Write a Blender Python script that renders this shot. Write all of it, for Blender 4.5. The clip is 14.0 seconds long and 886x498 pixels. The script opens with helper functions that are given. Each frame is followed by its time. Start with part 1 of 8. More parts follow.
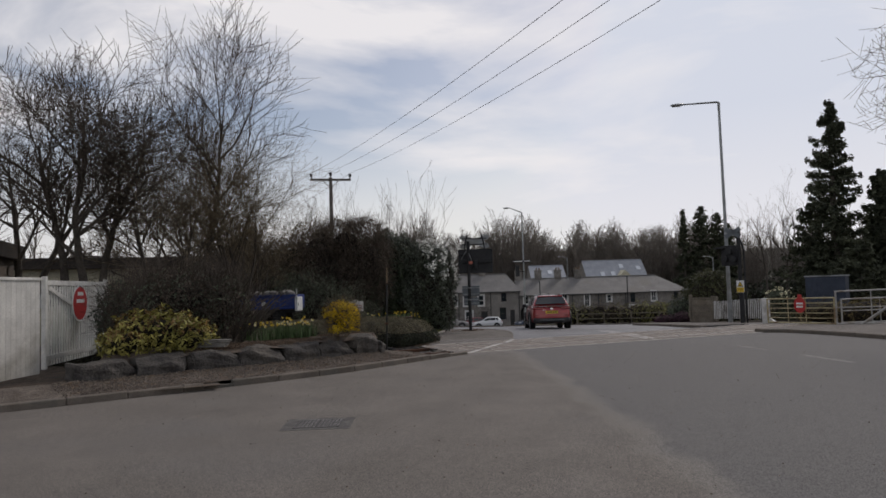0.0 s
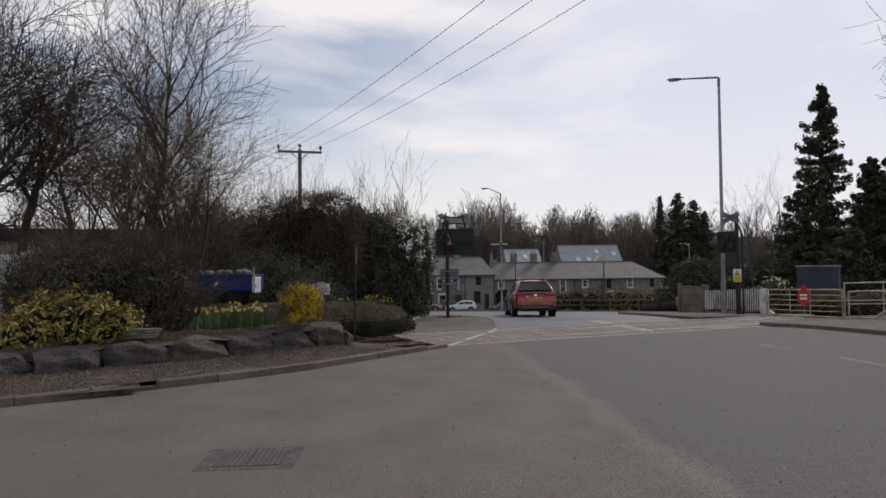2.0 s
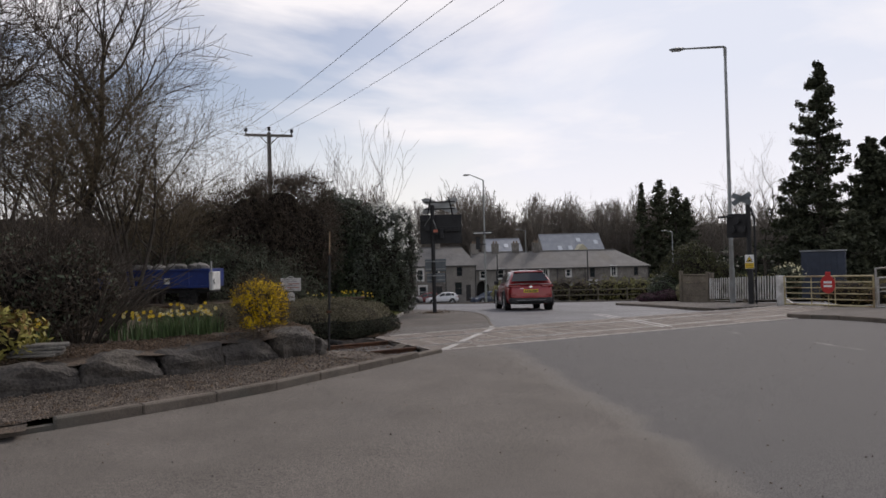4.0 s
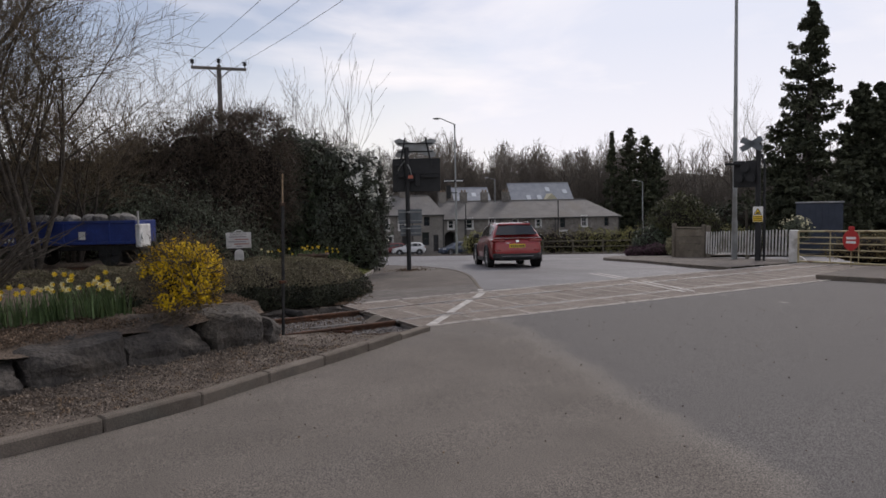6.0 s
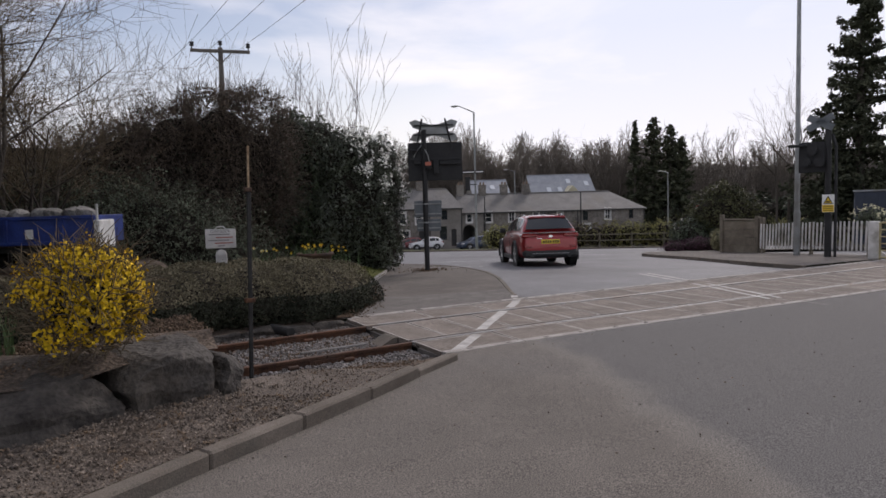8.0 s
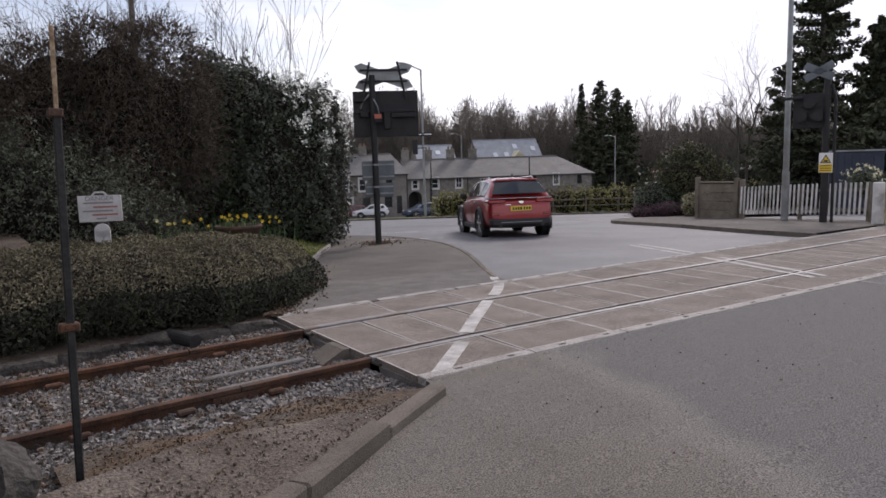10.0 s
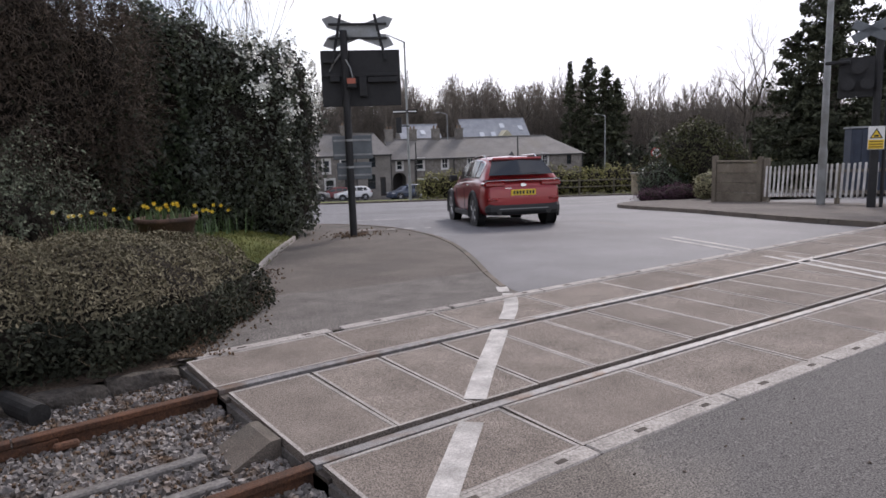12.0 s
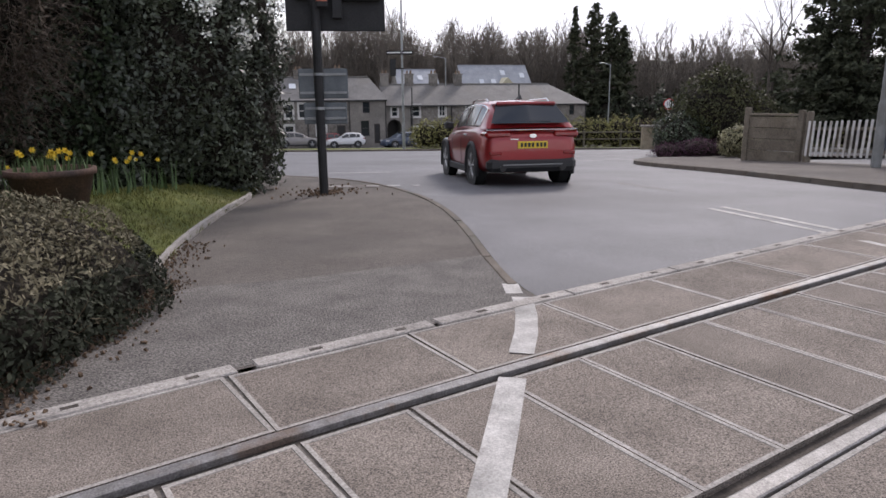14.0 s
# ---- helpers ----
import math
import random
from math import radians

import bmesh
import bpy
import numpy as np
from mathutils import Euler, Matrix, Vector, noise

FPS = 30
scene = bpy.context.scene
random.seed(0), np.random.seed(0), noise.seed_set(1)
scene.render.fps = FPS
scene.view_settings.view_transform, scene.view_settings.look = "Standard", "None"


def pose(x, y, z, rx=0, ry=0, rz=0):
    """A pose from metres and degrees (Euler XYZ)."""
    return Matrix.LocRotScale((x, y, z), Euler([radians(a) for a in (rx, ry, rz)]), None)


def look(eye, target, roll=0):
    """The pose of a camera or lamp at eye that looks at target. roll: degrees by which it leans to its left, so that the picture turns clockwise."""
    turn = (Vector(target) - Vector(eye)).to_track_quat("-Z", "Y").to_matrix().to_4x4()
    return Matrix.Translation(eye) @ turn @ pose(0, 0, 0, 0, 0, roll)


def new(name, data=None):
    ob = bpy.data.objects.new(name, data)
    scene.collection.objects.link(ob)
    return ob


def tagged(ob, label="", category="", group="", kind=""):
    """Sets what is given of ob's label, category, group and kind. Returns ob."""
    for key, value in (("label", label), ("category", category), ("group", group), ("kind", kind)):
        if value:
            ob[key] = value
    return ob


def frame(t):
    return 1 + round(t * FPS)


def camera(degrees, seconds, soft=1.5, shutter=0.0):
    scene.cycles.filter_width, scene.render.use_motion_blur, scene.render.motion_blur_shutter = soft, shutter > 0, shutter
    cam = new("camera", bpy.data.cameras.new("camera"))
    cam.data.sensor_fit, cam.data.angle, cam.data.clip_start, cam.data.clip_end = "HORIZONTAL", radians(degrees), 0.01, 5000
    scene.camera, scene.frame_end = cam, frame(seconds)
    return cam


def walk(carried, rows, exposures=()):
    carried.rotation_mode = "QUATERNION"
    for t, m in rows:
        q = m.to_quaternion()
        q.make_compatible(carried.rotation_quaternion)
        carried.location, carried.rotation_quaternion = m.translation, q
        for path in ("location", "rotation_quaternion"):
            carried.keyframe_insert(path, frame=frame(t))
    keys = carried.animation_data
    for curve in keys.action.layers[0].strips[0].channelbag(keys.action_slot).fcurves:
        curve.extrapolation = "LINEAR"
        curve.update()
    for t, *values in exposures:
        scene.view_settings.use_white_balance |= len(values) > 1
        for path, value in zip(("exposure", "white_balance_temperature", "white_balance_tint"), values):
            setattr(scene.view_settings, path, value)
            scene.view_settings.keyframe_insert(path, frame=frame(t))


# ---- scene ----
cam = camera(67.2, 14.0, soft=1.6)
PATH = [
    (0, (-8.598, -16.745, 1.88), (-7.733, -14.945, 1.994), -1.8),
    (0.5, (-8.313, -16.386, 1.859), (-7.387, -14.628, 2.088), -1.9),
    (0.6, (-8.289, -16.307, 1.85), (-7.373, -14.549, 2.109), -1.5),
    (1, (-8.153, -15.663, 1.875), (-7.284, -13.864, 1.96), -1.6),
    (1.5, (-7.829, -15.079, 1.914), (-6.926, -13.295, 1.986), -0.9),
    (2, (-7.664, -14.478, 1.9), (-6.727, -12.712, 1.959), -0.6),
    (2.5, (-7.325, -13.737, 1.923), (-6.427, -11.951, 1.918), 0.3),
    (3, (-7.142, -13.117, 1.925), (-6.087, -11.418, 1.88), -1.2),
    (3.2, (-7.058, -12.884, 1.908), (-6.041, -11.162, 1.905), -1.4),
    (5.3, (-5.931, -10.21, 1.869), (-4.955, -8.464, 1.912), -1.3),
    (5.5, (-5.809, -9.868, 1.932), (-4.853, -8.113, 1.864), -0.6),
    (6, (-5.523, -9.204, 1.94), (-4.439, -7.529, 1.815), -1.1),
    (6.5, (-5.221, -8.605, 1.928), (-4.179, -6.904, 1.789), -0.5),
    (7, (-4.904, -8.061, 1.889), (-3.785, -6.407, 1.775), -0.7),
    (7.5, (-4.569, -7.47, 1.831), (-3.538, -5.759, 1.735), -0.9),
    (7.7, (-4.425, -7.235, 1.867), (-3.397, -5.524, 1.744), -1.3),
    (9.8, (-3.063, -4.587, 1.725), (-1.978, -2.916, 1.547), -1.5),
    (10, (-2.953, -4.332, 1.712), (-1.78, -2.731, 1.467), -1.8),
    (10.5, (-2.602, -3.765, 1.702), (-1.48, -2.12, 1.508), -0.7),
    (11, (-2.231, -3.241, 1.724), (-1.025, -1.682, 1.387), -1.5),
    (11.5, (-1.835, -2.677, 1.678), (-0.718, -1.04, 1.405), -1.7),
    (12, (-1.43, -2.168, 1.615), (-0.228, -0.599, 1.313), -1.9),
    (12.5, (-1.069, -1.721, 1.621), (0.118, -0.127, 1.402), -2.1),
    (13, (-0.63, -1.226, 1.59), (0.56, 0.366, 1.367), -2.5),
    (13.5, (-0.31, -0.743, 1.549), (0.881, 0.832, 1.234), -1.6),
    (14, (0.112, -0.315, 1.479), (1.306, 1.226, 1.028), -0.5),
]
walk(cam, [(t, look(eye, target, roll)) for t, eye, target, roll in PATH], [(0.0, -0.2, 6680, 14), (3.0, 0.0, 6720, 15), (6.5, 0.07, 6680, 17), (10.5, 0.5, 6500, 18.5), (11.5, 0.66, 6480, 18.5), (12.5, 0.58, 6480, 18.5), (14.0, 0.66, 6480, 18)])

# ---------------------------------------------------------------- world and sun
SUN_ELEV, SUN_AZ = 38.0, 62.0      # degrees; azimuth from +y towards +x
world = bpy.data.worlds.new("sky")
scene.world = world
world.use_nodes = True
wn, wl = world.node_tree.nodes, world.node_tree.links
wn.clear()
w_out = wn.new("ShaderNodeOutputWorld")
w_bg = wn.new("ShaderNodeBackground")
w_sky = wn.new("ShaderNodeTexSky")
w_sky.sky_type = "NISHITA"
w_sky.sun_disc = False
w_sky.sun_elevation = radians(SUN_ELEV)
w_sky.sun_rotation = radians(SUN_AZ)
w_sky.air_density, w_sky.dust_density, w_sky.ozone_density = 1.0, 1.5, 1.0
w_tc = wn.new("ShaderNodeTexCoord")
w_map = wn.new("ShaderNodeMapping")
w_map.inputs["Scale"].default_value = (1.0, 1.0, 3.2)
w_map.inputs["Location"].default_value = (0.35, 0.1, 0.0)
w_noise = wn.new("ShaderNodeTexNoise")
w_noise.inputs["Scale"].default_value = 2.3
w_noise.inputs["Detail"].default_value = 7.0
w_noise.inputs["Roughness"].default_value = 0.52
w_noise.inputs["Distortion"].default_value = 0.35
w_ramp = wn.new("ShaderNodeValToRGB")
w_ramp.color_ramp.elements[0].position = 0.43
w_ramp.color_ramp.elements[0].color = (0.12, 0.12, 0.12, 1)
w_ramp.color_ramp.elements[1].position = 0.62
w_ramp.color_ramp.elements[1].color = (0.95, 0.95, 0.95, 1)
w_mix = wn.new("ShaderNodeMix")
w_mix.data_type = "RGBA"
w_mix.inputs["B"].default_value = (9.9, 10.0, 10.2, 1)
wl.new(w_tc.outputs["Generated"], w_map.inputs["Vector"])
wl.new(w_map.outputs["Vector"], w_noise.inputs["Vector"])
wl.new(w_noise.outputs["Fac"], w_ramp.inputs["Fac"])
w_sep = wn.new("ShaderNodeSeparateXYZ")
w_hor = wn.new("ShaderNodeMapRange")
w_hor.inputs["From Min"].default_value, w_hor.inputs["From Max"].default_value = 0.0, 0.27
w_hor.inputs["To Min"].default_value, w_hor.inputs["To Max"].default_value = 0.97, 0.0
w_max = wn.new("ShaderNodeMath")
w_max.operation = "MAXIMUM"
wl.new(w_tc.outputs["Generated"], w_sep.inputs["Vector"])
wl.new(w_sep.outputs["Z"], w_hor.inputs["Value"])
wl.new(w_hor.outputs["Result"], w_max.inputs[0])
wl.new(w_ramp.outputs["Color"], w_max.inputs[1])
wl.new(w_max.outputs["Value"], w_mix.inputs["Factor"])
w_veil = wn.new("ShaderNodeVectorMath")
w_veil.operation = "MINIMUM"
w_veil.inputs[1].default_value = (7.3, 8.1, 9.4)
wl.new(w_sky.outputs["Color"], w_veil.inputs[0])
wl.new(w_veil.outputs["Vector"], w_mix.inputs["A"])
wl.new(w_mix.outputs["Result"], w_bg.inputs["Color"])
w_bg.inputs["Strength"].default_value = 0.095
wl.new(w_bg.outputs["Background"], w_out.inputs["Surface"])

sun_data = bpy.data.lights.new("sun", "SUN")
sun_data.energy, sun_data.angle, sun_data.color = 1.5, radians(12), (1.0, 0.95, 0.88)
sun = new("sun", sun_data)
_az, _el = radians(SUN_AZ), radians(SUN_ELEV)
sun.matrix_world = look((60 * math.sin(_az), 60 * math.cos(_az), 45), (60 * math.sin(_az) - math.sin(_az) * math.cos(_el), 60 * math.cos(_az) - math.cos(_az) * math.cos(_el), 45 - math.sin(_el)))


# ---------------------------------------------------------------- materials
def mat(name, a, b, scale=3.0, rough=0.85, bump=0.0, fine=60.0, c=None, metal=0.0, rnd=0.0, spec=0.4, grain=0.35, dist=0.01, two=0.0):
    """Noise between a and b at scale, a finer grain, an optional third colour in blotches, a bump, and a shade that differs by piece."""
    m = bpy.data.materials.new(name)
    m.use_nodes = True
    n, l = m.node_tree.nodes, m.node_tree.links
    p = n["Principled BSDF"]
    p.inputs["Roughness"].default_value, p.inputs["Metallic"].default_value = rough, metal
    p.inputs["Specular IOR Level"].default_value = spec
    geo = n.new("ShaderNodeNewGeometry")
    t1, t2 = n.new("ShaderNodeTexNoise"), n.new("ShaderNodeTexNoise")
    t1.inputs["Scale"].default_value, t1.inputs["Detail"].default_value, t1.inputs["Roughness"].default_value = scale, 6, 0.6
    t2.inputs["Scale"].default_value, t2.inputs["Detail"].default_value = fine, 3
    r1 = n.new("ShaderNodeValToRGB")
    r1.color_ramp.elements[0].position, r1.color_ramp.elements[0].color = 0.34, (*a, 1)
    r1.color_ramp.elements[1].position, r1.color_ramp.elements[1].color = 0.66, (*b, 1)
    for t in (t1, t2):
        l.new(geo.outputs["Position"], t.inputs["Vector"])
    l.new(t1.outputs["Fac"], r1.inputs["Fac"])
    col = r1.outputs["Color"]
    if c:
        t3 = n.new("ShaderNodeTexNoise")
        t3.inputs["Scale"].default_value, t3.inputs["Detail"].default_value = scale * 0.37, 5
        r3 = n.new("ShaderNodeValToRGB")
        r3.color_ramp.elements[0].position, r3.color_ramp.elements[1].position = 0.52, 0.68
        l.new(geo.outputs["Position"], t3.inputs["Vector"])
        l.new(t3.outputs["Fac"], r3.inputs["Fac"])
        x = n.new("ShaderNodeMix")
        x.data_type = "RGBA"
        x.inputs["B"].default_value = (*c, 1)
        l.new(r3.outputs["Color"], x.inputs["Factor"])
        l.new(col, x.inputs["A"])
        col = x.outputs["Result"]
    h = n.new("ShaderNodeMapRange")
    h.inputs["To Min"].default_value, h.inputs["To Max"].default_value = 1 - grain, 1 + grain
    h.inputs["From Min"].default_value, h.inputs["From Max"].default_value = 0.3, 0.7
    l.new(t2.outputs["Fac"], h.inputs["Value"])
    scalev = h.outputs["Result"]
    if rnd or two:
        src = n.new("ShaderNodeObjectInfo").outputs["Random"] if rnd else geo.outputs["Random Per Island"]
        k = n.new("ShaderNodeMapRange")
        v = rnd or two
        k.inputs["To Min"].default_value, k.inputs["To Max"].default_value = 1 - v, 1 + v
        l.new(src, k.inputs["Value"])
        mu = n.new("ShaderNodeMath")
        mu.operation = "MULTIPLY"
        l.new(scalev, mu.inputs[0])
        l.new(k.outputs["Result"], mu.inputs[1])
        scalev = mu.outputs["Value"]
    v = n.new("ShaderNodeVectorMath")
    v.operation = "SCALE"
    l.new(col, v.inputs[0])
    l.new(scalev, v.inputs["Scale"])
    l.new(v.outputs["Vector"], p.inputs["Base Color"])
    if bump:
        bn = n.new("ShaderNodeBump")
        bn.inputs["Strength"].default_value, bn.inputs["Distance"].default_value = bump, dist
        l.new(t2.outputs["Fac"], bn.inputs["Height"])
        l.new(bn.outputs["Normal"], p.inputs["Normal"])
    return m


def plain(name, c, rough=0.5, metal=0.0, spec=0.5, coat=0.0, emit=0.0, alpha=1.0, glass=0.0):
    m = bpy.data.materials.new(name)
    m.use_nodes = True
    p = m.node_tree.nodes["Principled BSDF"]
    p.inputs["Base Color"].default_value = (*c, 1)
    p.inputs["Roughness"].default_value, p.inputs["Metallic"].default_value = rough, metal
    p.inputs["Specular IOR Level"].default_value, p.inputs["Coat Weight"].default_value = spec, coat
    p.inputs["Transmission Weight"].default_value = glass
    if emit:
        p.inputs["Emission Color"].default_value, p.inputs["Emission Strength"].default_value = (*c, 1), emit
    return m


M_asphalt = mat("worn asphalt", (0.116, 0.102, 0.088), (0.15, 0.132, 0.115), 0.9, 0.92, 0.5, 115, c=(0.13, 0.117, 0.105), grain=0.85, dist=0.004)


def two_layers(m, grey, pale, wobble=0.9):
    """A second, greyer layer of tarmac on one side of a slanting, wandering seam, paler with dust along it."""
    n, l = m.node_tree.nodes, m.node_tree.links
    mul = [k for k in n if k.bl_idname == "ShaderNodeVectorMath"][0]
    src = mul.inputs[0].links[0].from_socket
    geo, sep, wob = n.new("ShaderNodeNewGeometry"), n.new("ShaderNodeSeparateXYZ"), n.new("ShaderNodeTexNoise")
    wob.inputs["Scale"].default_value, wob.inputs["Detail"].default_value = 1.1, 5
    l.new(geo.outputs["Position"], sep.inputs["Vector"])
    l.new(geo.outputs["Position"], wob.inputs["Vector"])

    def calc(op, a, b):
        k = n.new("ShaderNodeMath")
        k.operation = op
        for sock, v in zip(k.inputs, (a, b)):
            if isinstance(v, (int, float)):
                sock.default_value = v
            else:
                l.new(v, sock)
        return k.outputs["Value"]

    d = calc("SUBTRACT", sep.outputs["X"], calc("ADD", calc("MULTIPLY", sep.outputs["Y"], 0.4545), 1.5))
    d = calc("ADD", d, calc("MULTIPLY", calc("SUBTRACT", wob.outputs["Fac"], 0.5), wobble))
    side, band = n.new("ShaderNodeMapRange"), n.new("ShaderNodeMapRange")
    side.interpolation_type = band.interpolation_type = "SMOOTHSTEP"
    side.inputs["From Min"].default_value, side.inputs["From Max"].default_value = -0.25, 0.2
    band.inputs["From Min"].default_value, band.inputs["From Max"].default_value = 0.34, 0.02
    l.new(d, side.inputs["Value"])
    l.new(calc("ABSOLUTE", d, 0), band.inputs["Value"])
    col = src
    for fac, c, k in ((side.outputs["Result"], grey, 0.85), (band.outputs["Result"], pale, 0.5)):
        x = n.new("ShaderNodeMix")
        x.data_type = "RGBA"
        x.inputs["B"].default_value = (*c, 1)
        l.new(calc("MULTIPLY", fac, k), x.inputs["Factor"])
        l.new(col, x.inputs["A"])
        col = x.outputs["Result"]
    l.new(col, mul.inputs[0])


two_layers(M_asphalt, (0.108, 0.103, 0.1), (0.19, 0.172, 0.15))
M_asphalt_far = mat("smoother grey asphalt", (0.115, 0.114, 0.12), (0.16, 0.158, 0.165), 0.7, 0.72, 0.6, 110, c=(0.10, 0.098, 0.103), grain=0.5, dist=0.004)
M_pave = mat("brown footway asphalt", (0.098, 0.085, 0.074), (0.14, 0.123, 0.108), 1.1, 0.95, 0.8, 110, c=(0.085, 0.076, 0.068), grain=0.6, dist=0.005)
M_pavedark = mat("fresh dark asphalt patch", (0.11, 0.10, 0.091), (0.165, 0.151, 0.138), 3.0, 0.95, 0.9, 75, grain=0.75, dist=0.008)
M_kerb = mat("worn concrete kerb", (0.112, 0.093, 0.075), (0.172, 0.146, 0.121), 3.0, 0.9, 0.5, 110, c=(0.10, 0.095, 0.08), rnd=0.06)
M_panel = mat("exposed aggregate concrete panel", (0.152, 0.128, 0.108), (0.232, 0.198, 0.17), 2.2, 0.95, 0.9, 130, c=(0.19, 0.16, 0.136), grain=0.75, rnd=0.08, dist=0.004)
M_paneledge = mat("pale concrete rim", (0.29, 0.268, 0.243), (0.41, 0.38, 0.35), 5.0, 0.9, 0.4, 70, c=(0.24, 0.22, 0.20))
M_white = mat("worn white road paint", (0.36, 0.34, 0.32), (0.55, 0.53, 0.50), 6.0, 0.8, 0.3, 90, c=(0.28, 0.27, 0.25), grain=0.2)
M_rust = mat("rusted rail steel", (0.05, 0.026, 0.016), (0.125, 0.055, 0.028), 5.0, 0.85, 0.5, 80, c=(0.07, 0.045, 0.033))
M_railtop = mat("dull polished rail head", (0.15, 0.14, 0.134), (0.25, 0.24, 0.234), 9.0, 0.5, 0.2, 120, metal=0.2, c=(0.14, 0.09, 0.06))
M_rubber = mat("dirty flangeway rubber", (0.05, 0.041, 0.034), (0.105, 0.088, 0.074), 8.0, 0.9, 0.4, 70)
M_soil = mat("dark garden soil and bark", (0.06, 0.043, 0.031), (0.135, 0.101, 0.075), 4.0, 0.95, 0.9, 38, c=(0.075, 0.062, 0.05), grain=0.6, dist=0.03)
M_gravelbed = mat("fine brown grit", (0.082, 0.065, 0.052), (0.155, 0.127, 0.104), 3.0, 0.95, 0.9, 55, c=(0.075, 0.055, 0.04), grain=0.55, dist=0.02)
M_stone = mat("dark quarried stone", (0.03, 0.026, 0.023), (0.078, 0.069, 0.06), 3.4, 0.85, 0.9, 26, c=(0.105, 0.09, 0.073), grain=0.4, dist=0.03)
M_ballast = mat("mixed ballast stone", (0.12, 0.108, 0.10), (0.27, 0.25, 0.235), 18.0, 0.85, 0.4, 60, two=0.55, grain=0.2, c=(0.13, 0.088, 0.058))
M_grass = mat("spring grass", (0.065, 0.085, 0.018), (0.14, 0.15, 0.035), 1.6, 0.95, 0.8, 50, c=(0.13, 0.12, 0.045), grain=0.5, dist=0.03)
M_field = mat("rough winter field", (0.07, 0.075, 0.03), (0.12, 0.11, 0.05), 0.2, 0.95, 0.6, 12, c=(0.05, 0.045, 0.025), grain=0.4, dist=0.05)


# ---------------------------------------------------------------- mesh helpers
def part(name, bm, material, parent=None, label="", smooth=False):
    me = bpy.data.meshes.new(name)
    bmesh.ops.recalc_face_normals(bm, faces=bm.faces)
    bm.to_mesh(me)
    bm.free()
    if smooth:
        for f in me.polygons:
            f.use_smooth = True
    return place_mesh(name, me, material, parent, label)


def place_mesh(name, me, material, parent=None, label=""):
    for m in material if isinstance(material, (list, tuple)) else [material]:
        me.materials.append(m)
    ob = new(name, me)
    if parent is not None:
        ob.parent = parent
    if label:
        ob["label"] = label
    return ob


def raw(name, verts, faces, material, parent=None, label="", smooth=False):
    me = bpy.data.meshes.new(name)
    me.from_pydata([tuple(map(float, v)) for v in verts], [], [tuple(map(int, f)) for f in faces])
    me.update()
    if smooth:
        for f in me.polygons:
            f.use_smooth = True
    return place_mesh(name, me, material, parent, label)


def thing(name, m, label, category, group="", kind=""):
    ob = new(name)
    ob.empty_display_size = 0.2
    ob.matrix_basis = m
    return tagged(ob, label, category, group, kind)


def box(bm, x0, y0, z0, x1, y1, z1, bevel=0.0, m=None):
    v = [bm.verts.new(p) for p in ((x0, y0, z0), (x1, y0, z0), (x1, y1, z0), (x0, y1, z0), (x0, y0, z1), (x1, y0, z1), (x1, y1, z1), (x0, y1, z1))]
    f = [bm.faces.new([v[i] for i in q]) for q in ((3, 2, 1, 0), (4, 5, 6, 7), (0, 1, 5, 4), (1, 2, 6, 5), (2, 3, 7, 6), (3, 0, 4, 7))]
    if bevel:
        es = list({e for q in f for e in q.edges})
        r = bmesh.ops.bevel(bm, geom=es, offset=bevel, segments=1, affect="EDGES", profile=0.5)
        v = list({w for q in r["faces"] for w in q.verts} | {w for w in v if w.is_valid})
    if m is not None:
        bmesh.ops.transform(bm, matrix=m, verts=[w for w in v if w.is_valid])
    return bm


def tube(bm, pts, radii, n=8, cap=True):
    """A round bar along pts."""
    pts = [Vector(p) for p in pts]
    if not isinstance(radii, (list, tuple)):
        radii = [radii] * len(pts)
    rings = []
    side = None
    for i, p in enumerate(pts):
        d = (pts[min(i + 1, len(pts) - 1)] - pts[max(i - 1, 0)]).normalized()
        if side is None:
            side = d.orthogonal().normalized()
        side = (side - d * side.dot(d)).normalized()
        up = d.cross(side)
        rings.append([bm.verts.new(p + (side * math.cos(2 * math.pi * k / n) + up * math.sin(2 * math.pi * k / n)) * radii[i]) for k in range(n)])
    for a, b in zip(rings, rings[1:]):
        for k in range(n):
            bm.faces.new((a[k], a[(k + 1) % n], b[(k + 1) % n], b[k]))
    if cap:
        bm.faces.new(rings[0][::-1])
        bm.faces.new(rings[-1])
    return bm


def prism(bm, outline, z0, z1, m=None):
    """An upright prism over a 2D outline."""
    lo = [bm.verts.new((x, y, z0)) for x, y in outline]
    hi = [bm.verts.new((x, y, z1)) for x, y in outline]
    k = len(lo)
    for i in range(k):
        bm.faces.new((lo[i], lo[(i + 1) % k], hi[(i + 1) % k], hi[i]))
    bm.faces.new(lo[::-1])
    bm.faces.new(hi)
    if m is not None:
        bmesh.ops.transform(bm, matrix=m, verts=lo + hi)
    return bm


def BM():
    return bmesh.new()


FX, FY = 0.62, 0.785          # the way ahead, in plan


def ahead(x, y):
    return FX * x + FY * y


def across(x, y):
    return FY * x - FX * y


def plan(s, l):
    """From metres ahead and to the right to x, y."""
    return (FX * s + FY * l, FY * s - FX * l)


def bend(x):
    """How far the track has swung towards -y at x."""
    u = x - 0.7
    full = -0.083 * (0.6 * math.log1p(math.exp(-abs(u) / 0.6)) + max(u, 0.0)) + 0.083 * 0.6 * math.log1p(math.exp(-0.7 / 0.6))
    return full if x > 0 else 0.0


